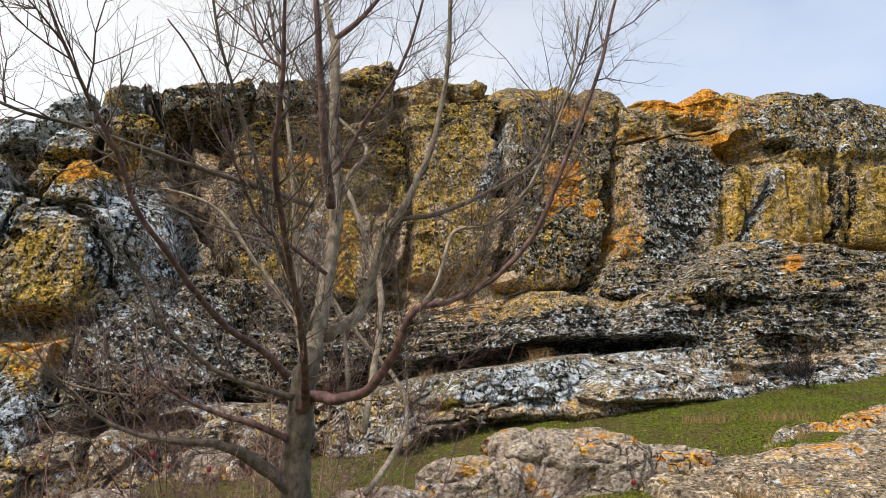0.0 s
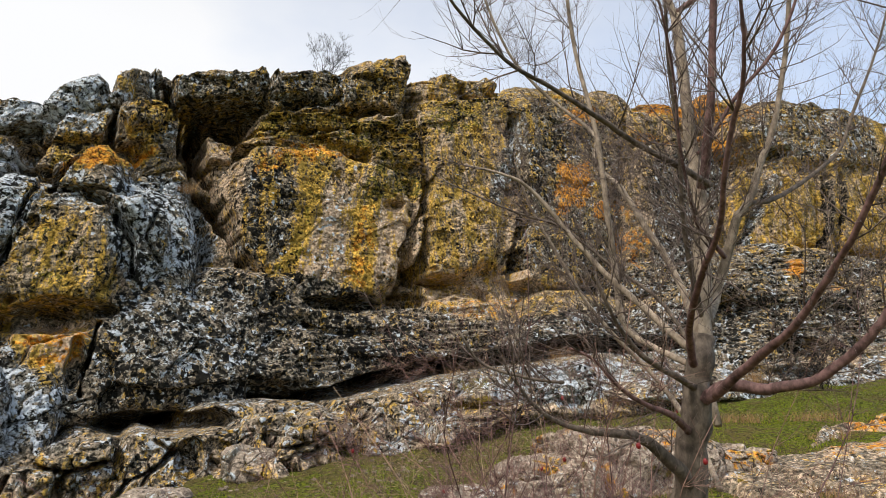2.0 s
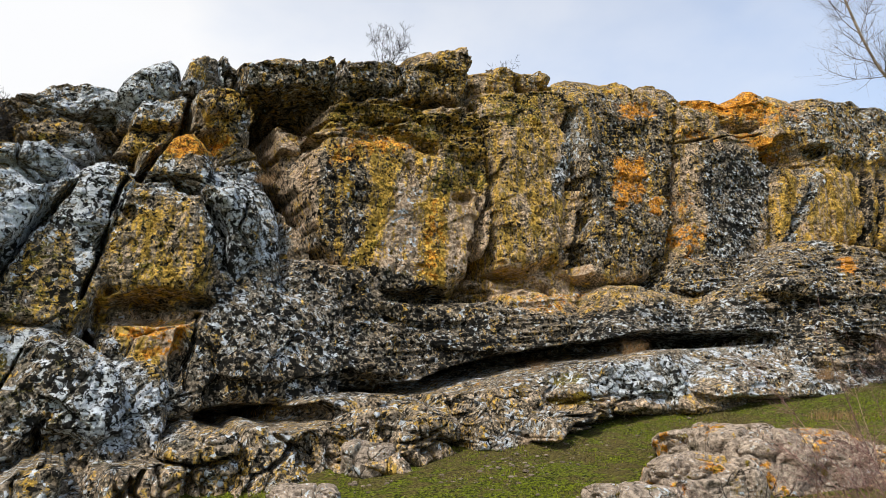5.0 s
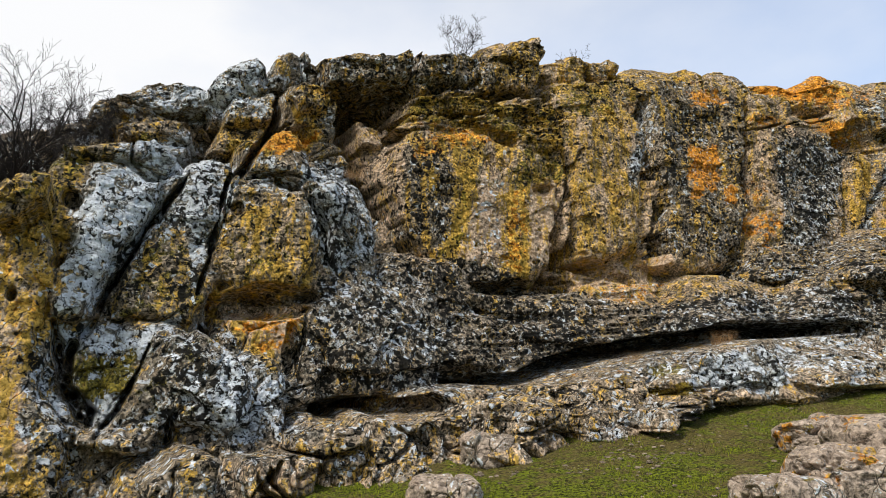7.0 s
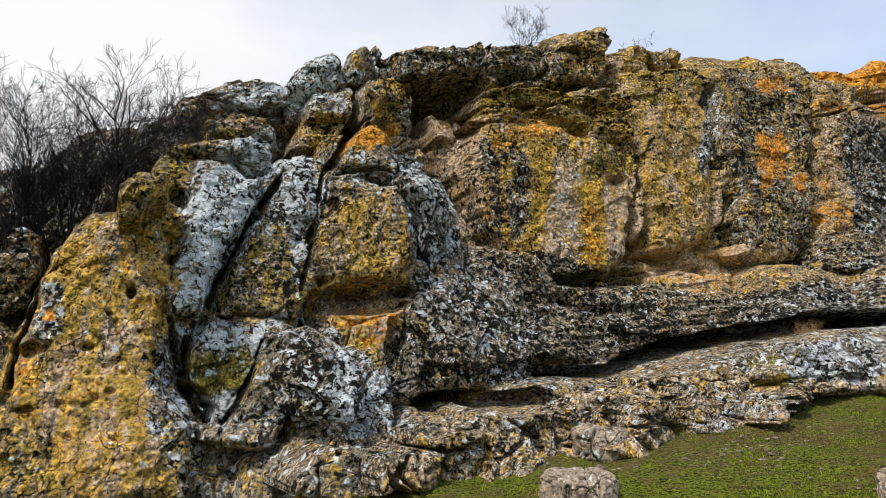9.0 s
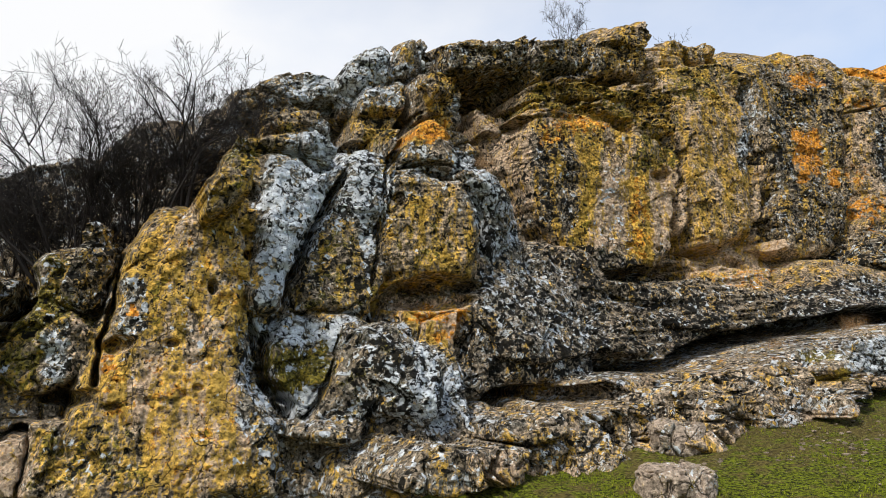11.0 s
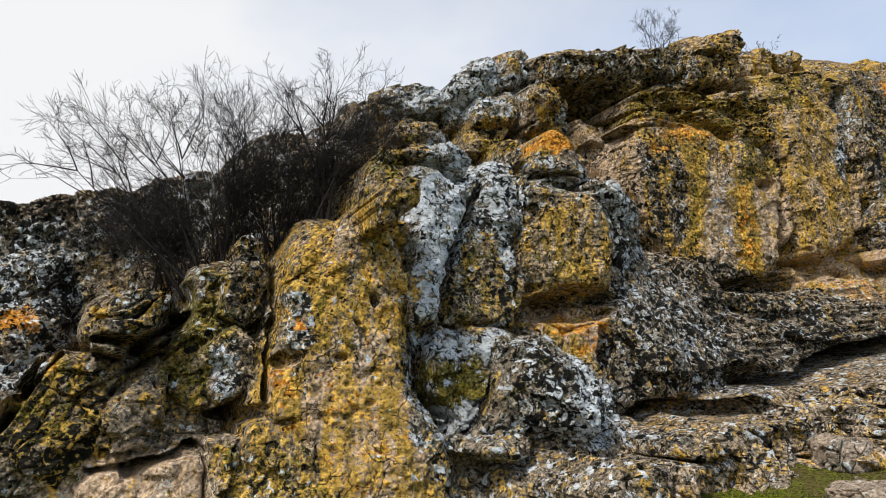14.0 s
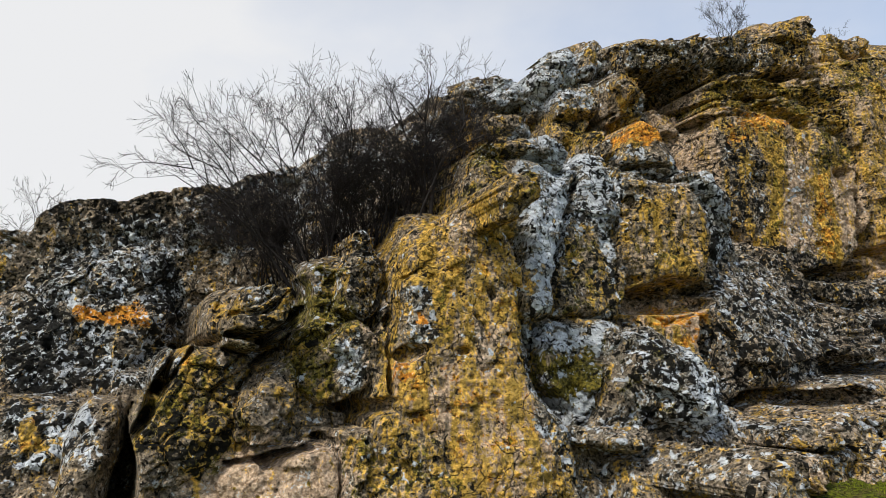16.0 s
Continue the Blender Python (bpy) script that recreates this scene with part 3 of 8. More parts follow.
block('lichen_block', 2.28, 2.23, 0.16, 0.40, -0.28, -0.01, 0.20, (1.78, 2.82), (2.11, 2.91), (3.16, 2.93), (3.07, 2.59), (2.72, 2.03), (2.46, 1.26), (2.15, 1.35), (1.69, 1.77), (1.6, 2.1), (1.68, 2.54))
block('lichen_block', 3.46, 1.80, 0.96, 0.60, -0.27, 0.27, 0.40, (2.89, 2.64), (3.57, 2.79), (4.07, 2.47), (4.35, 1.94), (4.38, 1.34), (3.97, 1.18), (3.1, 1.31), (2.36, 1.28), (2.58, 2.02), (2.84, 2.5))
block('lichen_block', 2.46, 1.12, 1.13, 0.40, -0.32, 0.20, 0.20, (1.84, 1.3), (2.31, 1.25), (3.01, 1.28), (2.97, 0.97), (2.59, 0.9), (2.13, 0.99), (1.82, 1.07))
block('buttress', 0.63, 1.82, 0.41, 0.60, -0.19, 0.28, 0.30, (-0.63, 1.47), (-0.67, 1.7), (-0.38, 2.16), (-0.4, 2.48), (-0.29, 3.23), (0.25, 4.24), (0.6, 4.65), (1.1, 4.58), (1.48, 3.65), (1.35, 3.02), (1.33, 2.17), (1.48, 1.77), (1.87, 1.22), (1.94, 0.61), (1.77, 0.18), (0.28, 0.24), (-0.1, 1.02))
block('buttress', -0.11, 2.99, -0.08, 0.40, -0.20, 0.15, 0.20, (-0.43, 2.48), (-0.38, 3.32), (-0.15, 3.62), (0.1, 3.62), (0.16, 2.49), (-0.09, 2.39))
block('buttress', 0.07, 3.91, -0.25, 0.40, -0.11, 0.19, 0.25, (-0.34, 3.51), (-0.28, 3.87), (0.26, 4.36), (0.51, 4.33), (0.17, 3.63))
block('leaning_block', -0.86, 3.55, -0.80, 0.35, -0.19, -0.08, 0.16, (-1.22, 3.34), (-1.12, 3.89), (-0.83, 4.35), (-0.57, 4.24), (-0.5, 3.68), (-0.62, 3.03), (-0.84, 2.85), (-1.19, 2.95))
block('leaning_block', -1.19, 2.23, -0.54, 0.35, -0.07, 0.28, 0.16, (-1.79, 2.17), (-1.41, 2.57), (-1, 2.87), (-0.6, 2.58), (-0.61, 2.17), (-0.8, 1.85), (-1.18, 1.66), (-1.52, 1.62), (-1.79, 1.85))
block('buttress_foot', -0.75, 0.84, 0.12, 0.50, -0.35, 0.35, 0.30, (-1.34, 1.25), (-0.6, 1.35), (-0.06, 0.98), (0.27, 0.25), (-1.37, 0.29), (-1.38, 0.97))
block('side_rock', -4.83, 2.91, -4.30, 1.20, -0.31, 0.28, 0.80, (-6.11, 3.1), (-5.71, 3.94), (-4.79, 4.7), (-3.64, 4.92), (-3.22, 4.46), (-3.35, 3.13), (-3.57, 2.32), (-3.89, 1.84), (-5.07, 1.76), (-6.39, 1.86), (-6.55, 2.7))
block('side_rock', -5.36, 1.23, -2.59, 0.60, -0.44, 0.24, 0.35, (-6.13, 1.78), (-4.89, 1.77), (-4.5, 1.64), (-4.52, 1.13), (-4.81, 0.62), (-5.47, 0.5), (-5.89, 0.59))
block('tilted_slab', -4.37, 0.89, -1.51, 0.40, -0.39, 0.00, 0.20, (-4.7, 0.57), (-4.54, 1.11), (-4.33, 1.65), (-4.12, 1.73), (-4.06, 1.46), (-4.19, 1.02), (-4.32, 0.35), (-4.65, 0.37))
block('pale_slab', -2.31, 0.69, -0.45, 0.30, -0.40, 0.45, 0.15, (-3.11, 0.61), (-2.47, 1.02), (-1.42, 1.19), (-1.39, 0.33), (-3.14, 0.35))
block('leaning_block', -2.45, 2.89, -0.57, 0.35, -0.16, 0.18, 0.16, (-2.9, 2.59), (-2.74, 3.15), (-2.29, 3.33), (-1.98, 3.26), (-2.02, 2.85), (-2.5, 2.44), (-2.86, 2.44))
block('leaning_block', -3.24, 1.53, -0.98, 0.35, -0.42, -0.07, 0.16, (-3.98, 1.42), (-3.52, 2.39), (-3.15, 2.48), (-2.51, 2.41), (-2.43, 1.92), (-2.6, 1.08), (-3.13, 0.7), (-3.75, 0.55))
block('leaning_block', -2.22, 1.60, -0.49, 0.35, -0.30, -0.08, 0.16, (-2.53, 1.84), (-1.9, 2.39), (-1.79, 1.91), (-1.84, 1.45), (-2.38, 1.11), (-2.67, 1.13))
block('capstone', 7.38, 10.02, -2.60, 0.70, 0.00, 0.25, 0.30, (6.12, 9.81), (6.52, 10.32), (7.55, 10.54), (8.61, 10.76), (8.76, 10.62), (8.58, 9.96), (7.67, 9.45), (6.65, 9.3), (6.16, 9.51))
block('capstone', 9.86, 10.62, -2.45, 0.60, 0.00, -0.05, 0.25, (8.88, 10.81), (10.11, 11.24), (10.96, 11.31), (10.9, 10.52), (9.82, 10.07), (8.64, 9.85))
block('capstone', 9.74, 9.96, -2.45, 0.40, -0.10, 0.00, 0.20, (8.6, 9.95), (9.82, 9.99), (10.89, 10.43), (10.71, 9.94), (8.82, 9.5))
block('capstone', 11.88, 11.17, -2.10, 0.60, 0.00, 0.10, 0.30, (10.69, 11.1), (11.69, 11.78), (12.42, 12.12), (12.81, 11.99), (12.7, 10.9), (12.15, 10.27), (10.8, 10.11))
block('capstone', 14.15, 11.80, -2.40, 0.60, -0.05, 0.05, 0.30, (13.18, 11.3), (13.73, 11.99), (14.35, 12.28), (14.92, 12.18), (14.84, 11.73), (13.97, 11.38))
block('capstone', 15.50, 12.11, -2.40, 0.50, -0.05, 0.05, 0.25, (14.96, 12.12), (15.63, 12.47), (16.05, 12.37), (15.89, 11.89), (15.01, 11.7))
block('bed', 9.70, 9.26, -2.05, 0.35, -0.15, 0.05, 0.12, (8.26, 8.9), (8.76, 9.36), (10.66, 9.81), (11.39, 9.57), (10.93, 9.27), (8.49, 8.75))
block('bed', 9.57, 8.61, -1.85, 0.35, -0.15, 0.05, 0.12, (8, 8.26), (8.48, 8.67), (10.81, 9.15), (11.22, 8.89), (10.86, 8.53), (8.33, 8.22))
block('bed', 12.20, 9.58, -1.90, 0.35, -0.15, 0.05, 0.12, (11.31, 9.52), (12.22, 9.98), (13.05, 9.97), (13.1, 9.38), (11.39, 9.05))
block('bed', 12.10, 8.69, -1.60, 0.35, -0.15, 0.05, 0.12, (11.23, 8.86), (12.82, 9.17), (13, 8.55), (11.41, 8.19))
block('recess_wall', 7.68, 8.66, -3.00, 0.30, -0.15, 0.05, 0.15, (7.12, 8.7), (7.99, 8.95), (8.21, 8.66), (7.41, 8.32))
block('recess_wall', 7.93, 8.22, -3.00, 0.30, -0.15, 0.05, 0.15, (7.54, 8.37), (8.27, 8.74), (8.47, 8.32), (7.89, 7.78), (7.49, 7.91))
block('recess_wall', 8.27, 7.40, -3.00, 0.30, -0.15, 0.05, 0.20, (7.47, 7.72), (8.28, 8.13), (8.96, 7.38), (8.77, 6.72), (7.88, 7.07))
block('rock_face', 10.04, 6.53, -1.44, 0.70, -0.06, 0.13, 0.35, (8, 7.8), (8.42, 8.23), (10.42, 8.6), (10.98, 8.3), (11.94, 8.19), (12.45, 7.38), (12.37, 6.13), (12.01, 5.06), (11.27, 4.42), (9.55, 4.14), (8.85, 4.78), (8.17, 5.47), (7.88, 6.42))
block('pillar', 14.04, 7.39, -1.20, 0.70, -0.12, 0.05, 0.35, (13.38, 9.62), (15.3, 10.37), (16.05, 9.96), (15.51, 7.86), (14.97, 5.78), (13.82, 5.28), (12.68, 5.18), (12.47, 5.84), (12.71, 7.45))
block('pillar', 14.56, 10.65, -2.00, 0.50, -0.15, 0.05, 0.25, (12.96, 10.64), (14.12, 11.25), (16.15, 11.72), (16.33, 10.79), (15.85, 10.45), (13.83, 9.84), (13.01, 9.99))
block('pillar', 17.55, 8.61, -0.96, 0.80, -0.15, 0.04, 0.40, (15.94, 9.66), (15.42, 11.05), (16.62, 11.68), (18.21, 12.43), (19.75, 12.11), (20.08, 11.54), (20.34, 10.53), (19.53, 8.39), (17.99, 5.5), (16.2, 5.02), (15.08, 5.4), (15.67, 6.94), (15.5, 7.95))
block('pillar', 21.56, 8.73, -0.48, 0.50, -0.21, 0.10, 0.25, (19.71, 9.46), (20.74, 10.97), (22.09, 11.26), (24.73, 11.85), (24.48, 10.37), (22.69, 6.58), (20.17, 6.11), (18.64, 6.02))
block('capstone', 24.32, 12.54, -1.06, 0.60, -0.11, 0.35, 0.35, (22.83, 11.99), (23.92, 13.24), (24.54, 13.62), (25.27, 13.12), (25.16, 11.95), (23.77, 11.84))
block('capstone', 22.87, 12.36, -2.03, 0.50, -0.25, 0.13, 0.25, (21.98, 12.06), (22.6, 12.76), (23.61, 13.12), (23.44, 12.13), (21.96, 11.61))
block('base_ledge', 10.43, 3.79, -0.41, 0.25, -0.25, 0.09, 0.15, (8.91, 3.96), (9.63, 4.1), (10.9, 4.04), (11.57, 3.6), (10.8, 3.34), (10.07, 3.53))
block('base_ledge', 13.51, 4.05, -0.49, 0.30, -0.56, -0.02, 0.20, (11.21, 3.37), (12.06, 4.28), (13.53, 4.75), (15.58, 4.94), (15.97, 4.6), (14.26, 3.65), (12.25, 3.33))
block('pillar', 26.13, 8.96, 0.41, 0.50, 0.00, 0.08, 0.30, (24.78, 9.85), (25.72, 10.29), (27.83, 10.49), (27.32, 7.55), (24.46, 7.08))
block('pillar', 28.46, 9.00, 0.53, 0.30, 0.09, -0.02, 0.15, (28.38, 10.38), (28.73, 10.44), (28.44, 7.66), (28.1, 7.62))
block('pillar', 30.68, 9.30, 0.75, 0.50, -0.02, 0.06, 0.30, (29.34, 10.5), (31.08, 10.99), (32.11, 11.14), (31.08, 7.7), (28.6, 7.66))
block('pillar', 27.71, 12.11, 0.26, 0.60, -0.17, 0.05, 0.40, (24.97, 11.92), (27.34, 13.38), (28.65, 13.8), (29.79, 13.66), (28.98, 11.15), (27.3, 10.52), (25.5, 10.5))
block('pillar', 31.51, 12.93, 0.58, 0.60, -0.17, 0.05, 0.40, (29.4, 13.44), (30.59, 14.14), (32.59, 14.41), (33.74, 14.53), (32.02, 11.33), (28.76, 10.88))
block('pillar', 24.35, 8.33, 0.04, 0.40, -0.01, 0.02, 0.25, (23.96, 10.11), (24.84, 9.95), (24.6, 7.15), (23.2, 6.9))
block('foot_block', 6.61, 1.29, 2.04, 0.30, -0.33, -0.14, 0.10, (6.08, 1.37), (6.36, 1.54), (6.73, 1.44), (6.95, 1.17), (6.57, 1.1), (6.21, 1.2))
block('foot_block', 8.03, 1.31, 2.34, 0.30, -0.18, 0.35, 0.10, (6.92, 1.3), (7.74, 1.61), (8.3, 1.75), (8.57, 1.66), (8.6, 1.24), (8, 0.94), (7.53, 0.9))
block('foot_block', 8.99, 1.19, 2.78, 0.30, -0.20, -0.17, 0.10, (8.24, 1.31), (8.76, 1.61), (9.52, 1.61), (9.5, 1.09), (9.43, 0.82), (8.65, 0.78), (8.09, 1.13))
block('foot_block', 8.10, 0.87, 2.96, 0.30, -0.28, 0.12, 0.10, (7.49, 0.93), (8.13, 1.11), (8.46, 0.78), (8.12, 0.7), (7.82, 0.8))
block('foot_block', 7.86, 0.71, 2.64, 0.30, -0.13, -0.02, 0.10, (7.15, 0.7), (7.72, 0.9), (8.3, 0.79), (8.39, 0.63), (7.76, 0.58))
block('foot_block', 7.21, 0.71, 2.27, 0.30, -0.35, -0.25, 0.10, (6.57, 1.14), (7.62, 0.92), (7.74, 0.71), (7.51, 0.51), (6.39, 0.44), (6.12, 0.5))
block('foot_block', 6.29, 0.93, 2.22, 0.30, -0.28, -0.03, 0.10, (6.08, 1.08), (6.51, 1.11), (6.52, 0.81), (6.03, 0.76))
block('foot_block', 6.11, 0.58, 2.51, 0.30, -0.32, 0.02, 0.10, (5.86, 0.74), (6.27, 0.79), (6.29, 0.45), (5.78, 0.39))
block('foot_block', 5.60, 0.60, 2.24, 0.30, -0.18, 0.04, 0.10, (5.3, 0.86), (6, 0.92), (5.92, 0.35), (5.24, 0.31))
block('foot_block', 4.66, 0.62, 2.36, 0.30, -0.24, -0.12, 0.10, (4.16, 0.84), (4.78, 0.97), (5.21, 0.87), (5.12, 0.36), (4.1, 0.32))
block('foot_block', 3.27, 0.66, 3.07, 0.30, -0.29, 0.09, 0.10, (2.87, 0.82), (3.36, 1.01), (3.66, 0.92), (3.58, 0.42), (2.8, 0.47))
block('foot_block', 5.44, 1.11, 2.23, 0.30, -0.30, 0.15, 0.10, (4.9, 1.19), (5.3, 1.3), (5.94, 1.34), (5.88, 1), (5.23, 0.9), (4.85, 1))
block('foot_block', 10.44, 1.51, 2.78, 0.35, -0.42, 0.21, 0.15, (9.65, 1.42), (9.88, 1.9), (10.67, 2.23), (11.2, 2.14), (11.13, 1.43), (10.96, 1.15), (10.2, 0.97), (9.63, 1.02))
block('foot_block', 10.96, 1.47, 3.64, 0.35, -0.28, 0.07, 0.15, (10.74, 1.63), (11.06, 1.73), (11.23, 1.45), (10.97, 1.27), (10.7, 1.22))
block('foot_block', 12.02, 1.59, 3.20, 0.35, -0.31, -0.33, 0.15, (11.22, 1.59), (12.41, 1.9), (13.37, 1.87), (12.93, 1.54), (11.18, 1.31))
block('foot_block', 18.82, 1.48, -2.94, 0.35, -0.19, 0.09, 0.15, (17.99, 1.1), (18.97, 1.77), (20.1, 1.88), (20.47, 1.53), (19.3, 1.26))
block('foot_block', 13.59, 2.27, 2.77, 0.35, -0.26, 0.17, 0.15, (11.83, 2.16), (12.91, 2.64), (14.59, 2.95), (14.94, 2.6), (14.49, 1.87), (13.26, 1.92), (12.01, 1.83))
block('narrow_rib', 3.14, 4.32, -0.28, 0.40, -0.23, 0.08, 0.15, (2.81, 5.73), (3.39, 5.93), (4.21, 5.98), (4.14, 4.82), (3.91, 3.68), (3.47, 3.03), (2.65, 2.99), (2.26, 2.98), (2.46, 4.11))
block('lichen_block', 1.87, 1.85, 0.08, 0.40, -0.35, -0.04, 0.20, (1.32, 2.91), (2.18, 2.95), (2.39, 1.18), (2.14, 0.31), (1.63, 0.63), (1.35, 1.77))
block('lichen_block', 2.81, 2.20, 0.41, 0.40, -0.46, 0.31, 0.20, (2.15, 2.94), (3.22, 2.96), (3.68, 2.58), (3.07, 1.19), (2.27, 1.2))

crack(0.14, 0.8, (15.66, 8.12), (16.08, 7.79), (15.8, 7.14), (15.52, 6.29), (15.88, 5.66))
crack(0.11, 0.6, (13.32, 8.5), (12.77, 7.02), (12.1, 5.74), (12.84, 5.24))
crack(0.17, 0.8, (19.71, 9.73), (19.32, 7.81), (18.8, 6.16))
crack(0.17, 0.9, (19.66, 9.57), (18.95, 8.31), (19.08, 7.11), (18.8, 6.17))
crack(0.06, 0.39, (4.34, 6.05), (4.82, 6.16), (5.23, 5.92), (5.5, 5.74))
crack(0.045, 0.26, (2.33, 6.99), (2.25, 5.91), (2.71, 5.74), (3.16, 5.86))
crack(0.09, 0.52, (-2.33, 0.83), (-1.99, 0.96), (-1.53, 1.12))
crack(0.075, 0.45, (1.74, 2.57), (1.73, 2.03), (1.82, 1.77), (2.13, 1.5), (2.16, 1.25))
crack(0.053, 0.33, (2.86, 2.56), (2.64, 2.02), (2.51, 1.51), (2.24, 1.12))
crack(0.06, 0.39, (3.23, 1.3), (3.24, 0.96))
crack(0.09, 0.52, (5.42, 3.32), (5.31, 2.68), (5.29, 2.06))
crack(0.06, 0.39, (1.67, 7.94), (2.95, 7.9), (3.69, 8.22))
crack(0.045, 0.26, (6.24, 5.71), (6.08, 5.11), (6.42, 4.63))
crack(0.045, 0.26, (5.52, 5.61), (5.89, 5), (5.94, 4.36))
crack(0.053, 0.33, (8.28, 1.29), (8.19, 1.07), (7.63, 0.93))
crack(0.053, 0.33, (8.11, 1.34), (8.18, 1.11), (7.84, 0.95))
crack(0.075, 0.45, (6.76, 1.12), (6.46, 0.83), (6.2, 0.47))
crack(0.06, 0.39, (6.15, 0.72), (5.88, 0.37))
crack(0.045, 0.33, (6.43, 0.83), (6.16, 0.72))
crack(0.045, 0.26, (4.47, 0.74), (4.33, 0.51), (4.68, 0.18))
crack(0.045, 0.26, (4.62, 0.87), (4.5, 0.57), (4.89, 0.18))
crack(0.06, 0.39, (9.97, 1.86), (9.76, 1.52), (9.78, 1.15))
crack(0.075, 0.45, (11.11, 1.73), (11.09, 1.15))
crack(0.045, 0.39, (10.95, 1.49), (11.81, 1.66), (13.03, 1.7))
crack(0.045, 0.39, (11.02, 1.38), (11.94, 1.53), (13.77, 1.6))
crack(0.075, 0.52, (8.69, 1.05), (9.04, 1.28), (9.72, 1.03))
crack(0.075, 0.52, (-2.79, 2.57), (-2.22, 2.56), (-1.57, 3.09))
crack(0.09, 0.65, (-3.36, 2.56), (-3.65, 1.84), (-3.96, 1.11))
hollow(12.08, 7.18, 0.14, 0.09, 0.3)
hollow(10.31, 7.61, 0.04, 0.16, 0.2)
hollow(10.70, 5.15, 0.12, 0.06, 0.2)
hollow(11.50, 5.09, 0.1, 0.06, 0.2)
hollow(4.08, 3.70, 0.1, 0.07, 0.25)
hollow(8.86, 4.20, 0.12, 0.2, 0.4)
hollow(12.37, 4.72, 0.45, 0.12, 0.6)
hollow(11.05, 4.53, 0.4, 0.1, 0.5)
hollow(13.03, 5.46, 0.1, 0.06, 0.2)
hollow(14.69, 4.91, 0.08, 0.18, 0.4)
hollow(12.48, 4.39, 0.12, 0.25, 0.4)
hollow(15.58, 4.65, 0.08, 0.2, 0.3)
hollow(24.99, 11.06, 0.5, 0.5, 1)
hollow(26.28, 11.05, 0.5, 0.22, 0.8)
crack(0.13, 0.7, (28.65, 10.56), (28.09, 9.11), (28.12, 7.73))
crack(0.13, 0.7, (29.24, 10.57), (28.78, 9.14), (28.77, 7.78))
crack(0.12, 0.6, (25.6, 10.44), (24.78, 8.69), (23.11, 6.66))
crack(0.2, 0.9, (19.68, 9.54), (19.29, 8.46), (19.36, 7.53), (18.78, 6.12))
crack(0.06, 0.4, (12.59, 11.63), (13.11, 11.24), (13.13, 10.43))
crack(0.14, 0.8, (7.26, 9.46), (7.3, 7.98), (7.57, 7.52), (7.77, 6.82), (8.02, 6.18))
crack(0.13, 0.8, (5.27, 8.67), (5.16, 7.86), (4.77, 7.1), (4.34, 6.18))
crack(0.12, 0.7, (6.25, 9.52), (7.16, 9.43), (7.36, 8.77))
hollow(7.85, 9.46, 0.5, 0.28, 1.1)
hollow(8.43, 9.68, 0.4, 0.14, 0.8)
hollow(11.86, 10.20, 0.5, 0.12, 0.6)
crack(0.09, 0.55, (3.26, 5.91), (2.95, 5.29), (2.6, 4.61), (2.26, 3.67), (2.1, 3.17))
crack(0.08, 0.5, (4.05, 6), (3.82, 5.07), (3.74, 4.41), (3.55, 3.55))
crack(0.05, 0.25, (4.33, 6.18), (5.07, 6.13), (5.8, 6), (6.28, 6.14))
crack(0.17, 1, (15.97, 8.35), (15.99, 7.15), (15.72, 6.12), (15.35, 5.51))
crack(0.15, 0.9, (15.9, 10.66), (15.91, 9.22), (15.89, 7.99))
crack(0.17, 1.1, (12.87, 10.37), (12.97, 9.03), (13, 7.88), (12.92, 6.91), (12.76, 5.19), (12.83, 4.31))
crack(0.14, 0.8, (20.12, 11.69), (19.77, 10.43), (19.17, 8.24), (18.86, 6.59))
crack(0.05, 0.25, (18.48, 12.02), (18.2, 11.17))
crack(0.2, 1.3, (6.27, 10.04), (6.64, 9), (6.79, 8.07), (7.14, 7.34), (7.63, 6.78), (7.95, 5.97), (8.27, 5.3))
crack(0.05, 0.4, (6.01, 10.52), (6.07, 9.96), (6.17, 9.52))
crack(0.05, 0.25, (19.72, 10.21), (22.09, 10.91), (24.41, 11.63))
crack(0.06, 0.2, (1.58, 1.9), (1.71, 2.42), (2.06, 3.05))
crack(0.06, 0.2, (1.64, 1.82), (1.98, 1.41), (1.95, 1.08))
crack(0.05, 0.2, (3.18, 1.33), (3.18, 0.91))
crack(0.06, 0.5, (-0.39, 3.95), (-0.42, 3.13), (-0.54, 2.42), (-0.56, 1.82))
crack(0.06, 0.4, (1.47, 2.91), (1.68, 1.89), (2.11, 1.22))
crack(0.05, 0.25, (-2.54, 1.84), (-2.32, 2.23), (-1.85, 2.48))
crack(0.04, 0.2, (-2.83, 2.86), (-2.36, 2.88), (-2.04, 3.23))
crack(0.06, 0.35, (-2.8, 0.84), (-2.38, 0.87), (-1.94, 1.02), (-1.53, 1.17))
crack(0.04, 0.2, (-3.81, 1.34), (-3.51, 1.92), (-3.25, 2.38))
crack(0.04, 0.22, (8, 1.11), (8.63, 1.22), (9.05, 1.38))
crack(0.04, 0.22, (8.5, 0.6), (8.34, 0.97), (8.63, 1.22), (8.52, 1.67))
crack(0.04, 0.22, (9.72, 1.92), (9.82, 1.43), (9.67, 0.95))
crack(0.05, 0.3, (11.4, 2.36), (11.5, 1.84), (11.31, 1.33))
crack(0.05, 0.3, (12.14, 1.69), (13.02, 1.86), (13.53, 1.98))
crack(0.05, 0.3, (11.9, 1.48), (12.83, 1.62), (13.66, 1.7))
crack(0.03, 0.09, (6.12, 0.92), (6.08, 0.51), (6.14, 0.24))
crack(0.03, 0.09, (4.42, 0.95), (4.49, 0.56))
crack(0.03, 0.09, (5.4, 1.01), (5.48, 0.35))
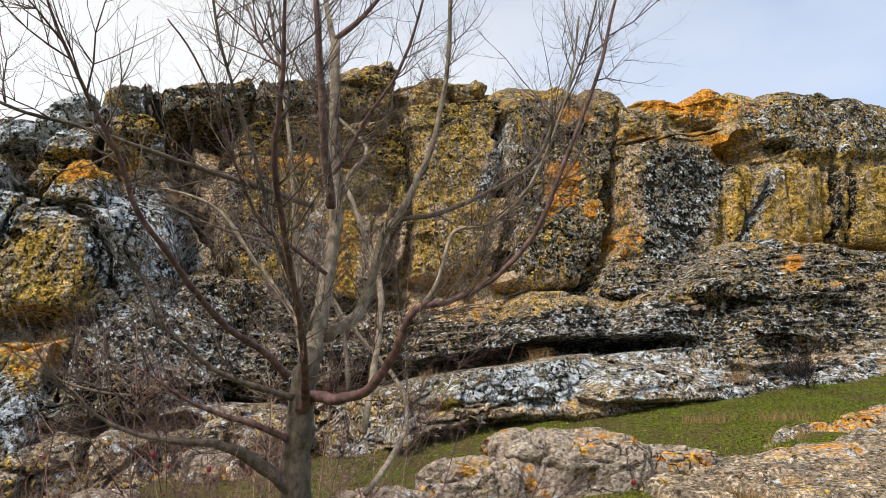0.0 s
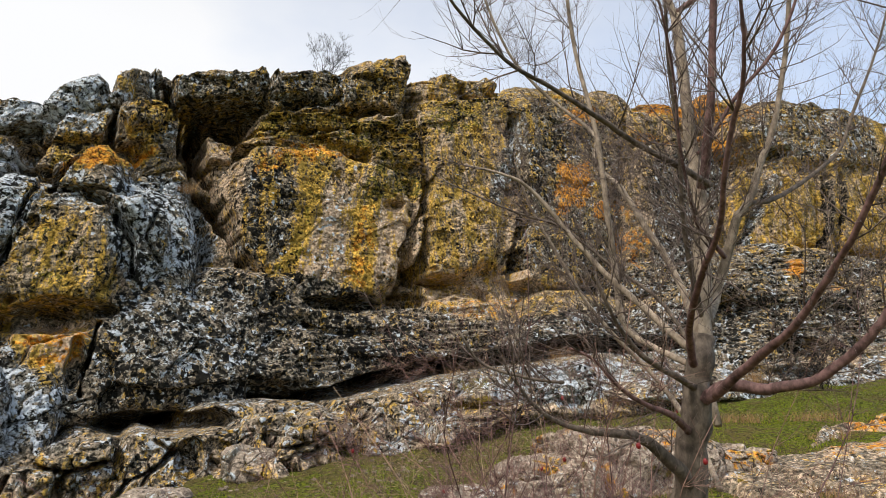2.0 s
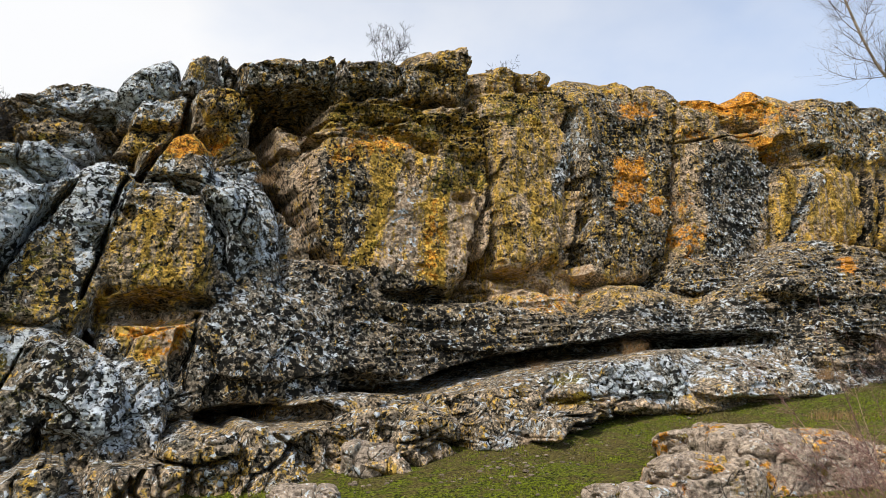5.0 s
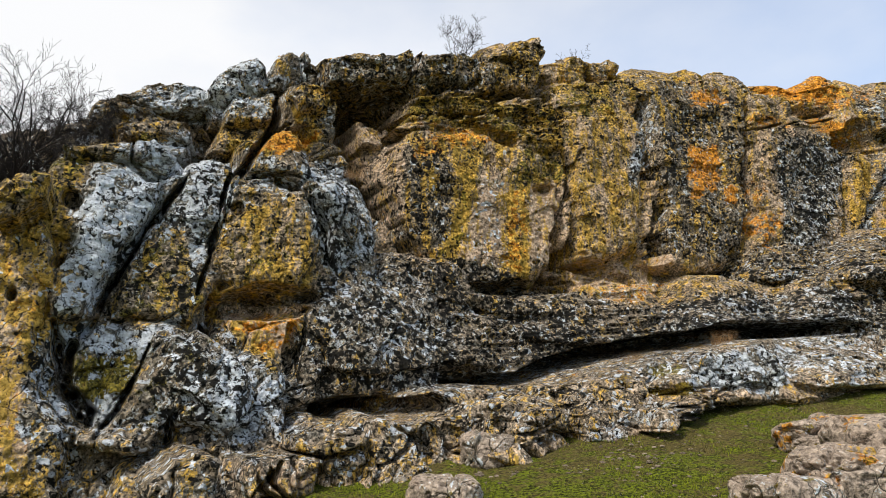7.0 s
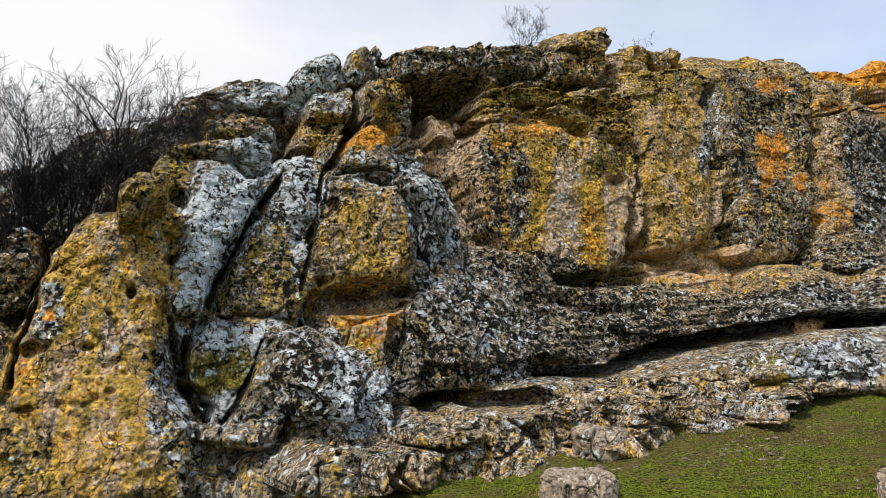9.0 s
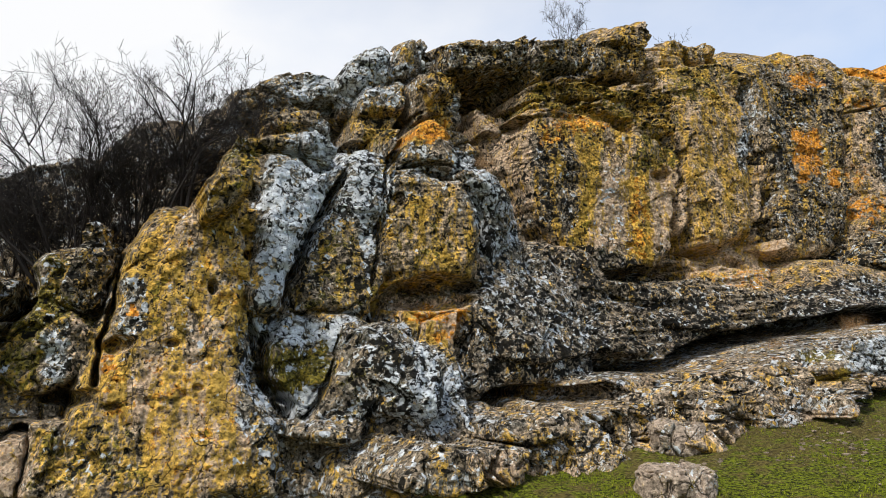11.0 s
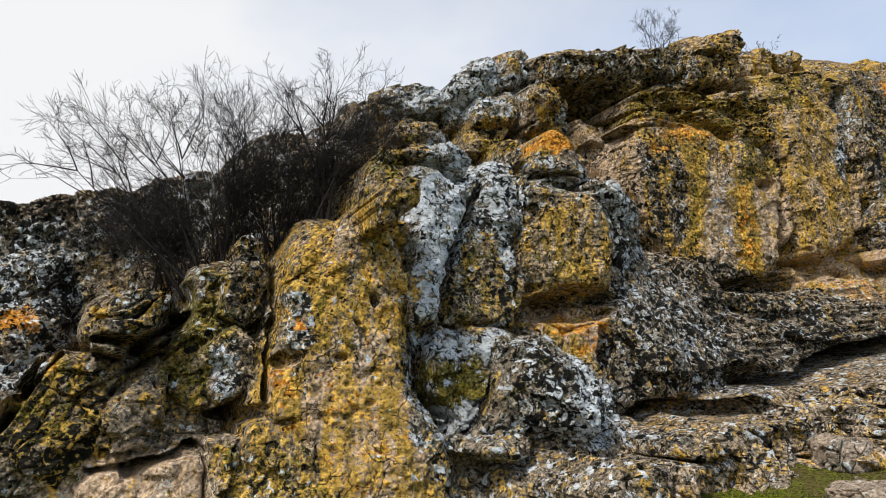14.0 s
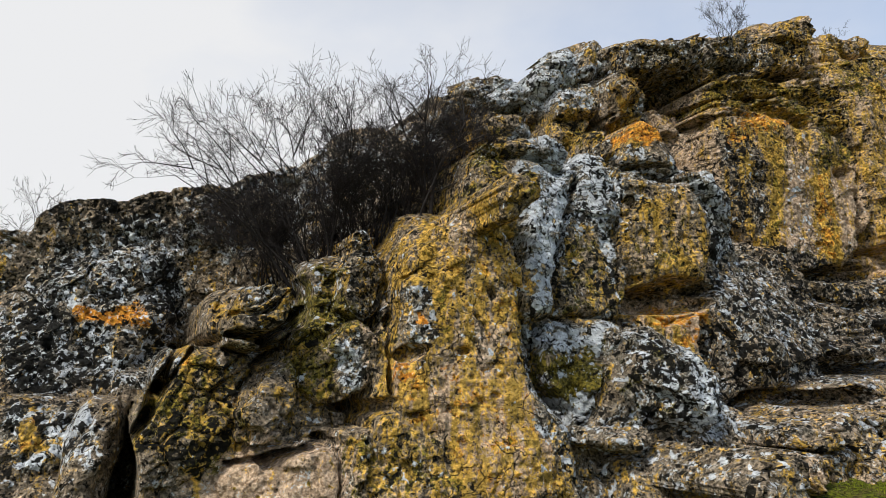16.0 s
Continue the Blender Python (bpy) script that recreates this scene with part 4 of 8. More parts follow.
crack(0.06, 0.4, (16.36, 3.01), (17.11, 2.66), (17.19, 2.04))
crack(0.11, 0.9, (23.66, 10.78), (23.93, 10.02), (24.28, 9.1), (24.2, 7.18))
crack(0.1, 0.7, (26.15, 12.46), (25.95, 10.72), (25.85, 7.52))
crack(0.1, 0.7, (28.11, 12.57), (27.69, 10.12), (27.27, 7.44))
crack(0.1, 0.7, (28.97, 12.31), (28.35, 10.03), (27.89, 7.52))
crack(0.033, 0.09, (6.49, 1.31), (7.16, 0.95), (7.44, 0.72))
crack(0.0275, 0.09, (6.66, 1.33), (7.25, 1.4), (7.95, 1.42), (9.03, 1.23))
crack(0.0275, 0.09, (7.72, 1.42), (7.8, 1.1), (7.5, 0.94))
crack(0.033, 0.09, (7.89, 1.1), (8.74, 1.27), (9.18, 1.47))
crack(0.033, 0.09, (6.41, 1.02), (6.47, 0.45))
crack(0.0385, 0.09, (5.95, 1.08), (5.94, 0.42))
crack(0.033, 0.09, (4.25, 0.87), (4.3, 0.63), (4.35, 0.24))
crack(0.0385, 0.09, (9.32, 1.24), (9.36, 0.95))
crack(0.033, 0.09, (11.39, 1.79), (11.55, 1.25))
crack(0.0275, 0.09, (5.16, 0.94), (5.29, 0.36))
crack(0.0275, 0.09, (9.9, 2.16), (9.72, 1.58), (9.46, 1.24))

hollow(1.36, 3.81, 0.129, 0.107, 0.35)
hollow(0.86, 3.26, 0.065, 0.112, 0.3)
hollow(-0.3, 2.32, 0.197, 0.129, 0.35)
hollow(1.44, 4.96, 0.152, 0.192, 0.45)
hollow(-0.36, 1.47, 0.112, 0.054, 0.2)
hollow(-0.66, 1.68, 0.154, 0.07, 0.25)
hollow(0.4, 2.37, 0.084, 0.066, 0.15)
hollow(0.6, 2.88, 0.048, 0.042, 0.1)
hollow(0.75, 1.73, 0.075, 0.048, 0.12)
hollow(-0.97, 1.59, 0.381, 0.127, 0.6)
hollow(-1.78, 2.91, 0.274, 0.218, 0.6)
hollow(-1.7, 3.23, 0.193, 0.347, 0.8)
hollow(-2.55, 1.2, 0.165, 0.133, 0.3)
hollow(-2.09, 2.38, 0.32, 0.141, 0.4)
hollow(3.99, 3.69, 0.087, 0.091, 0.3)
hollow(5.55, 3.58, 0.214, 0.104, 0.25)
hollow(4.57, 3.33, 0.761, 0.259, 0.75)
hollow(5.06, 3.6, 0.64, 0.167, 0.5)
hollow(4.01, 3.09, 0.189, 0.251, 0.3)
hollow(5.14, 2.56, 0.142, 0.49, 0.5)
hollow(4.18, 5.23, 0.123, 0.163, 0.3)
hollow(6.69, 1.58, 1.132, 0.2, 1.6)
hollow(5.94, 1.49, 0.36, 0.155, 1)
hollow(10.97, 4.37, 1.383, 0.168, 0.7)
hollow(13.7, 5.15, 0.796, 0.215, 0.4)
hollow(14.48, 4.87, 0.244, 0.248, 0.4)
hollow(12.76, 4.43, 0.147, 0.584, 0.5)
hollow(15.35, 5.51, 0.3, 0.161, 0.3)
hollow(11.94, 7.08, 0.259, 0.142, 0.25)
hollow(10.48, 7.61, 0.12, 0.307, 0.2)
hollow(3.45, 8.03, 0.325, 0.235, 0.7)
hollow(3.68, 7.42, 0.28, 0.258, 0.7)
hollow(3.37, 7.68, 0.344, 0.129, 0.4)
hollow(7.7, 9.05, 0.85, 0.45, 1.5)
hollow(5.33, 8.16, 0.21, 0.279, 0.5)
hollow(7.1, 8.5, 0.22, 0.75, 1.2)
hollow(9.37, 10.02, 0.34, 0.293, 0.3)
hollow(24.64, 10.64, 0.956, 0.465, 1)
hollow(25.84, 10.9, 0.527, 0.349, 0.6)
hollow(21.41, 11.09, 0.196, 0.803, 0.5)
hollow(29.91, 11.1, 0.304, 0.163, 0.2)
hollow(27.14, 10.35, 0.181, 0.109, 0.15)
hollow(18.8, 3.1, 0.26, 0.545, 0.6)
hollow(21.03, 3.43, 0.952, 0.358, 0.7)
hollow(24.87, 5.15, 0.354, 0.649, 0.5)
hollow(7.05, 1, 0.246, 0.344, 0.5)
hollow(12.5, 1.49, 0.463, 0.122, 0.5)

slot((9.32, 2.14, 0.09), (10.37, 2.36, 0.19), (11.75, 2.68, 0.22), (13.45, 3.06, 0.21), (15.35, 3.33, 0.24), (17.48, 3.55, 0.22), (19.13, 3.64, 0.09))

growth('bare', 0.56, 1.7, 0.59, 0.31, 0.8)
growth('bare', 0.26, 2.41, 0.17, 0.71, 0.5)
growth('moss', 0.13, 1.07, 0.59, 0.29, 0.45)
growth('pale', -0.19, 2.72, 0.27, 0.36, 0.8)
growth('orange', -0.2, 2.84, 0.11, 0.16, 1)
growth('dark', -0.7, 0.82, 0.47, 0.28, 0.6)
growth('pale', 1.27, 1.7, 0.17, 0.65, 0.8)
growth('moss', 2.12, 2.04, 0.29, 0.34, 0.9)
growth('ochre', 2.64, 3.2, 0.25, 0.47, 0.9)
growth('moss', -1.55, 2.06, 0.35, 0.39, 0.9)
growth('pale', -1.19, 2.37, 0.26, 0.4, 0.8)
growth('bare', -1.67, 0.73, 0.39, 0.42, 1)
growth('orange', 0.57, 2.92, 0.24, 0.41, 0.5)
growth('orange', -0.38, 2.08, 0.14, 0.15, 0.7)
growth('moss', 0.15, 2.85, 0.15, 0.48, 0.5)
growth('bare', 0.95, 0.85, 0.47, 0.45, 0.6)
growth('dark', 8.34, 4.55, 1.43, 0.62, 0.9)
# next three: brown recess stone, its shade put in as dark
growth('dark', 7.49, 8.14, 0.94, 1.2, 0.5)
growth('bare', 7.63, 8.32, 0.95, 1.06, 0.8)
growth('dark', 8.14, 6.77, 0.38, 1.68, 0.7)
growth('pale', 8.31, 3.38, 1.65, 1.02, 0.55)
growth('pale', 7.68, 4.48, 0.8, 0.6, 0.4)
growth('dark', -2.44, 2.88, 1, 0.57, 0.5)
growth('moss', -1.23, 2.91, 0.72, 1, 0.8)
growth('dark', -1.18, 2.41, 0.54, 0.83, 0.5)
growth('dark', -4.93, 1.21, 1, 0.56, 0.5)
growth('dark', -5.01, 2.7, 1.42, 0.76, 0.55)
growth('moss', -3.31, 1.63, 0.63, 0.77, 0.6)
growth('dark', 3.24, 1.24, 1.03, 0.5, 0.5)
# shade of the deep recess, painted as dark over bare stone
growth('dark', 8.1, 7, 0.79, 1.9, 0.6)
growth('bare', 7.86, 7.41, 0.62, 1.62, 0.8)
growth('dark', 7.77, 9.96, 1.64, 0.79, 0.8)
growth('dark', 9.87, 10.54, 1.56, 0.76, 0.9)
growth('dark', 11.91, 11.02, 1.21, 1.06, 0.6)
growth('bare', 10.35, 5.63, 1.01, 1.53, 0.65)
growth('bare', 14.05, 6.09, 1.03, 1.41, 0.6)
growth('bare', 17.3, 6.1, 1.47, 0.84, 0.4)
growth('bare', 9.24, 6.75, 0.47, 1.26, 0.5)
growth('pale', 8.63, 6.65, 0.76, 0.83, 0.4)
growth('dark', 12.59, 7.27, 0.38, 2.44, 0.7)
growth('dark', 21.61, 9.1, 2.51, 2.12, 0.7)
growth('pale', 13.51, 2.42, 3.79, 0.45, 0.6)
growth('pale', 9.43, 1.44, 2.72, 0.56, 0.55)
growth('bare', 8.32, 1.25, 1.3, 0.63, 0.6)
growth('pale', 8.56, 1.62, 1.34, 0.46, 0.4)
growth('pale', 10.51, 1.73, 1.12, 0.59, 0.45)
growth('bare', 10.43, 1.25, 1.09, 0.38, 0.6)
growth('pale', 13.05, 2.4, 3.05, 0.44, 0.5)
growth('bare', 14.04, 2.09, 2.84, 0.44, 0.5)
growth('pale', 5.89, 0.68, 1.16, 0.33, 0.4)
growth('bare', 5.18, 0.63, 1.38, 0.32, 0.6)
growth('pale', 3.93, 0.58, 1.68, 0.3, 0.35)
growth('ochre', 9.54, 1.24, 0.38, 0.38, 0.7)
growth('pale', 4.86, 9.4, 0.96, 0.73, 0.8)
growth('pale', 5.95, 9.84, 0.58, 0.61, 0.7)
growth('pale', 3.27, 8.43, 1.37, 0.41, 0.8)
growth('pale', 6.35, 8.38, 0.56, 0.71, 0.6)
growth('bare', 5.39, 9.69, 0.85, 0.75, 0.3)
growth('pale', 17.42, 3.55, 2.56, 0.78, 0.7)
growth('pale', 19.52, 3.06, 2.39, 0.4, 0.6)
growth('bare', 22.24, 3.01, 4.8, 0.56, 0.7)
growth('pale', 22.81, 4.38, 2.39, 0.6, 0.4)
growth('ochre', 10.25, 6.21, 2.27, 2.25, 0.42)
growth('ochre', 10.91, 5.57, 0.69, 1.14, 0.5)
growth('ochre', 9.15, 5.22, 0.93, 0.95, 0.35)
growth('dark', 8.25, 6.06, 0.67, 1.47, 0.5)
growth('bare', 11.89, 6.6, 0.83, 1.5, 0.9)
growth('ochre', 14.1, 8.18, 1.39, 2.75, 0.5)
growth('dark', 15.7, 8.3, 0.41, 2.54, 0.5)
growth('orange', 17.85, 11.17, 0.79, 0.69, 0.6)
growth('orange', 18.1, 8.92, 1.09, 0.89, 0.9)
growth('orange', 19.14, 8.17, 0.64, 0.41, 0.6)
growth('ochre', 16.33, 6.65, 0.69, 1.16, 0.6)
growth('pale', 17.34, 6.44, 1.22, 1.02, 0.5)
growth('dark', 16.64, 8.58, 0.72, 1.41, 0.4)
growth('dark', 20.95, 8.61, 1.79, 2.07, 0.55)
growth('pale', 21.36, 7.74, 1.81, 1.5, 0.35)
growth('ochre', 24.32, 8.34, 1.36, 1.81, 0.8)
growth('orange', 23.5, 12.71, 1.66, 0.5, 1)
growth('orange', 23.98, 11.11, 1.38, 0.44, 0.8)
growth('orange', 20.89, 10.65, 1.51, 0.2, 0.5)
growth('orange', 19.61, 6.95, 0.64, 0.43, 0.6)
growth('ochre', 11.31, 4.1, 1.4, 0.28, 0.45)
growth('orange', 10.81, 3.99, 0.67, 0.14, 0.225)
growth('ochre', 14.56, 4.57, 2.13, 0.46, 0.45)
growth('orange', 14.56, 4.57, 1.25, 0.25, 0.2025)
growth('bare', 13.59, 4.79, 0.99, 0.45, 0.7)
growth('ochre', 17.18, 5.12, 1.69, 0.33, 0.315)
growth('bare', 13.71, 5.27, 1.21, 0.46, 0.7)
growth('bare', 12.42, 4.06, 0.55, 0.29, 0.6)
growth('ochre', 0.45, 2.88, 1.13, 2.07, 1)
growth('ochre', 0.6, 0.72, 1.04, 0.68, 0.6)
growth('ochre', -0.19, 1.82, 0.64, 0.63, 0.7)
growth('orange', -0.06, 2.83, 0.21, 0.26, 0.6)
growth('pale', -0.02, 3.1, 0.29, 0.52, 0.4)
growth('bare', 0.53, 1.9, 0.96, 0.4, 0.5)
growth('pale', 1.38, 0.79, 0.58, 0.6, 0.7)
growth('moss', -0.92, 0.85, 0.63, 0.41, 0.4)
growth('pale', 2.22, 4.79, 0.81, 1.46, 0.85)
growth('pale', 2.61, 6.26, 0.79, 0.39, 0.7)
growth('ochre', 1.6, 6.07, 0.27, 0.21, 0.6)
growth('pale', 3.68, 4.94, 0.4, 1.16, 0.6)
growth('ochre', 2.68, 3.35, 0.54, 0.57, 0.45)
growth('ochre', 3.41, 3.31, 0.38, 0.49, 0.4)
growth('pale', 2.64, 2.54, 1.12, 0.27, 0.8)
growth('moss', 2.29, 2, 0.48, 0.38, 0.8)
growth('ochre', 3.18, 2.11, 0.52, 0.27, 0.4)
growth('pale', 2.2, 1.45, 0.46, 0.24, 0.7)
growth('pale', 4.09, 1.85, 0.82, 0.79, 0.95)
growth('pale', 1.77, 1.33, 0.36, 0.63, 0.6)
growth('ochre', 4.73, 4.46, 0.98, 0.96, 0.7)
growth('bare', 5.38, 4.49, 0.44, 0.65, 0.3)
growth('orange', 4.89, 6.76, 0.46, 0.24, 0.8)
growth('ochre', 5.35, 6.95, 0.73, 0.25, 0.6)
growth('pale', 4.84, 5.88, 0.57, 0.35, 0.5)
growth('pale', 6.37, 5.36, 0.82, 1.31, 0.95)
growth('pale', 5.77, 6.56, 0.49, 0.74, 0.5)
growth('ochre', 4.54, 2.64, 0.5, 0.49, 0.7)
growth('bare', 4.71, 3.05, 0.61, 0.4, 0.8)
growth('pale', 3.8, 3.53, 0.21, 0.24, 0.6)
growth('dark', 8.44, 3.39, 1.96, 0.8, 0.6)
growth('pale', 6.48, 3.26, 0.82, 0.64, 0.35)
growth('pale', 8.93, 2.82, 1.25, 0.67, 0.45)
growth('bare', 6.41, 2.29, 0.56, 0.45, 0.4)
growth('pale', 7.36, 2.33, 0.73, 0.42, 0.4)
growth('pale', 4.65, 8.97, 0.78, 0.63, 0.6)
growth('ochre', 5.9, 8.18, 0.69, 0.64, 0.6)
growth('ochre', 4.46, 7.52, 0.62, 0.53, 0.6)
growth('pale', 2.35, 8.21, 1.77, 0.39, 0.5)
growth('orange', 3.13, 8.6, 0.48, 0.16, 0.4)
growth('ochre', 5.66, 9.84, 0.28, 0.45, 0.5)
growth('ochre', 7.61, 9.92, 1.29, 0.63, 0.4)
growth('dark', 9.93, 10.6, 1.1, 0.68, 0.6)
growth('ochre', 12.04, 11.18, 0.91, 0.71, 0.5)
growth('ochre', 9.89, 9.29, 1.42, 0.32, 0.8)
growth('ochre', 12.23, 8.9, 0.99, 1, 0.7)
growth('ochre', 14.11, 11.55, 0.9, 0.56, 0.4)
growth('orange', 10, 8.4, 1.4, 0.22, 0.5)
# more recess shade put into the colour
growth('dark', 7.82, 8.4, 0.8, 0.92, 0.3)
growth('bare', 7.91, 8.18, 0.56, 0.62, 0.6)
growth('pale', 8.39, 1.53, 0.7, 0.28, 0.5)
growth('ochre', 9.09, 1.15, 0.61, 0.47, 0.5)
growth('pale', 10.75, 1.83, 0.7, 0.4, 0.4)
growth('orange', 11.1, 2.25, 0.43, 0.21, 0.5)
growth('bare', 14.02, 2.44, 2.04, 0.34, 0.5)
growth('orange', 12.18, 1.96, 0.62, 0.11, 0.6)
growth('pale', 5.71, 0.77, 0.46, 0.25, 0.4)
growth('ochre', 4.9, 0.54, 0.61, 0.32, 0.5)
growth('pale', 6.74, 1.07, 0.41, 0.26, 0.4)
growth('pale', 3.4, 0.6, 0.69, 0.15, 0.5)
growth('pale', -4.13, 3.73, 1.05, 0.71, 0.7)
growth('orange', -4.45, 3.21, 0.54, 0.22, 1)
growth('pale', -5.16, 2.51, 0.95, 0.56, 0.5)
growth('dark', -5.55, 3.07, 0.5, 0.57, 0.4)
growth('pale', -5.14, 1.4, 0.62, 0.3, 0.8)
growth('ochre', -5.25, 1.25, 0.27, 0.3, 0.6)
growth('pale', -4.41, 1.18, 0.21, 0.51, 0.4)
growth('pale', -2.21, 3.1, 0.52, 0.43, 0.7)
growth('ochre', -2.78, 2.99, 0.24, 0.25, 0.7)
growth('ochre', -3.3, 1.77, 0.51, 0.8, 0.75)
growth('ochre', -1.57, 2.23, 0.34, 0.56, 0.6)
growth('pale', -1.05, 2.66, 0.36, 0.5, 0.5)
growth('pale', -2.49, 1.76, 0.47, 0.38, 0.35)
growth('ochre', -2.06, 1.76, 0.48, 0.3, 0.5)
growth('bare', -2.24, 0.7, 1.06, 0.41, 1)
growth('ochre', -0, 3.35, 0.56, 0.74, 0.9)
growth('ochre', 1.15, 3.6, 0.41, 1.71, 0.8)
growth('ochre', -0.36, 0.99, 0.78, 0.44, 0.6)
growth('moss', -1.55, 2.15, 0.43, 0.48, 0.7)
growth('moss', -1.07, 3.61, 0.46, 0.52, 0.4)
growth('ochre', -3.53, 2.07, 0.28, 0.44, 0.7)
growth('ochre', -1.14, 3.94, 0.38, 0.45, 0.4)
growth('bare', 0.12, 2.05, 1.02, 0.23, 0.6)
growth('bare', -2.42, 1.03, 0.45, 0.22, 0.7)
growth('ochre', 1.24, 2.56, 0.37, 1.16, 0.7)
growth('pale', 1.64, 1.74, 0.3, 0.81, 0.5)
growth('ochre', 1.7, 3.76, 0.25, 0.56, 0.5)
growth('moss', 1.38, 5.65, 0.35, 0.41, 0.7)
growth('ochre', 2.73, 3.88, 0.18, 0.89, 0.6)
growth('ochre', 3.05, 4.2, 0.19, 0.9, 0.5)
growth('dark', 3.34, 3.89, 0.19, 0.79, 0.4)
growth('moss', 7.05, 1.9, 0.7, 0.16, 0.4)
growth('ochre', 8.38, 6.64, 0.45, 0.55, 0.5)
growth('orange', 8.67, 7.4, 0.31, 0.2, 0.6)
growth('pale', 9.14, 6.48, 0.47, 0.56, 0.4)
growth('bare', 9.77, 5.86, 0.4, 1.66, 0.7)
growth('bare', 12.23, 6.04, 0.56, 1.64, 0.9)
growth('dark', 10.59, 7, 0.24, 0.89, 0.5)
growth('ochre', 14.67, 6.15, 0.85, 0.96, 0.5)
growth('bare', 14.04, 5.76, 0.82, 0.62, 0.5)
growth('moss', 14.05, 10.21, 1.1, 0.89, 0.6)
growth('moss', 11.67, 9.11, 1.16, 0.66, 0.7)
growth('moss', 9.89, 9.5, 1.07, 0.26, 0.6)
growth('dark', 8.12, 10.26, 0.65, 0.8, 0.5)
growth('pale', 6.7, 9.84, 0.3, 0.46, 0.3)
growth('pale', 16.13, 9.92, 0.38, 1.1, 0.5)
growth('pale', 20.51, 12.22, 0.9, 0.85, 0.4)
growth('dark', -4.83, 3.49, 2.06, 1.17, 0.55)
growth('dark', -1.29, 5.49, 3.26, 1.49, 0.55)
growth('dark', -4.03, 5.09, 3.46, 0.7, 0.7)
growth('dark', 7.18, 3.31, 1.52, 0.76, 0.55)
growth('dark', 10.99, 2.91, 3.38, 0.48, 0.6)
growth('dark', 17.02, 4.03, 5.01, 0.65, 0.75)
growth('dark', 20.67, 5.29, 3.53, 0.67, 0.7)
growth('orange', 15.97, 4.02, 0.85, 0.2, 0.4)
growth('dark', 9.57, 1.14, 0.25, 0.47, 0.5)
growth('ochre', 9.52, 1.72, 0.51, 0.39, 0.6)
growth('bare', 10.38, 1.63, 0.54, 0.39, 0.6)
growth('bare', 8.86, 1.62, 0.48, 0.19, 0.5)
growth('moss', 12.15, 2.36, 0.47, 0.14, 0.9)
growth('moss', 12.22, 1.96, 0.47, 0.11, 0.9)
growth('moss', 5.44, 1.03, 0.38, 0.1, 0.9)
growth('moss', 8.68, 1.98, 0.78, 0.08, 0.8)
growth('dark', 6.37, 3.22, 0.68, 0.82, 0.5)
growth('ochre', 8.39, 2.81, 0.52, 0.33, 0.3)
growth('dark', 13.71, 5.27, 1, 0.25, 0.5)
growth('dark', 11.27, 10.42, 2.2, 0.69, 0.5)
growth('dark', 12.45, 9.79, 1.22, 0.69, 0.5)
growth('dark', 6.63, 8.29, 0.72, 0.72, 0.4)
growth('ochre', 24.69, 7.89, 2.53, 1.16, 0.6)
growth('ochre', 26.39, 8.14, 1.47, 1.76, 0.8)
growth('ochre', 29.3, 8.71, 1.65, 1.88, 0.8)
growth('pale', 25.79, 9.3, 0.57, 1.42, 0.5)
growth('dark', 24.18, 7.71, 0.31, 1.32, 0.6)
growth('orange', 25.19, 12.26, 1.18, 0.27, 0.6)
growth('orange', 30.43, 13.71, 1.45, 0.5, 0.7)
growth('dark', 27.83, 8.71, 0.43, 1.43, 1)
growth('orange', 23.07, 5.96, 0.72, 0.5, 0.8)
growth('orange', 24.52, 5.28, 0.66, 0.4, 0.8)
growth('orange', 21.54, 5.93, 2.85, 0.33, 0.35)
growth('pale', 17.42, 3.55, 1.79, 0.4, 0.4)
growth('pale', 15.86, 2.47, 1.95, 0.6, 0.6)

patch(dict(ochre=0.62, dark=0.4, bare=0.6, pale=0.38, orange=0.15), (0.23, 4.22), (0.53, 4.49), (1.19, 4.53), (1.43, 3.66), (1.35, 2.51), (1.27, 2.01), (-0.36, 2.01), (-0.33, 2.46), (0.11, 2.5), (0.09, 3.5))
patch(dict(ochre=0.62, bare=0.75, dark=0.3, orange=0.2, pale=0.15), (-0.68, 1.69), (-0.36, 2.09), (1.28, 2.09), (1.44, 1.53), (1.57, 0.32), (0.41, 0.38), (-0.09, 1.16), (-0.56, 1.39))
patch(dict(pale=0.75, ochre=0.3, dark=0.5), (-0.39, 3.35), (0.05, 3.42), (0.08, 2.53), (-0.31, 2.49))
patch(dict(orange=1), (-0.28, 2.95), (-0.1, 2.99), (-0.09, 2.7), (-0.27, 2.74))
patch(dict(pale=0.7, ochre=0.3, dark=0.4), (1.39, 3.22), (1.6, 3.38), (1.75, 2.57), (1.58, 1.68), (2.06, 0.63), (1.75, 0.39), (1.33, 1.15), (1.25, 2.09))
patch(dict(dark=0.35, moss=0.3, ochre=0.5, pale=0.3, bare=0.3), (-1.35, 1.22), (-0.09, 1.2), (0.33, 0.45), (-1.26, 0.41))
patch(dict(bare=1.1), (-2.34, 0.83), (-1.48, 1.1), (-1.32, 0.94), (-1.32, 0.39), (-2.23, 0.42))
patch(dict(pale=0.85, dark=0.15), (1.66, 5.62), (2.83, 7.06), (3.81, 7.57), (3.84, 7.01), (3.11, 5.69), (2.1, 3.74), (2.12, 3.05), (1.5, 2.88), (1.45, 3.56), (1.63, 4.89))
patch(dict(ochre=0.6, moss=0.6, dark=0.5), (0.67, 4.69), (2.32, 7.01), (2.81, 7.14), (1.8, 5.84), (1.1, 4.59), (1.22, 4.58), (0.6, 4.23))
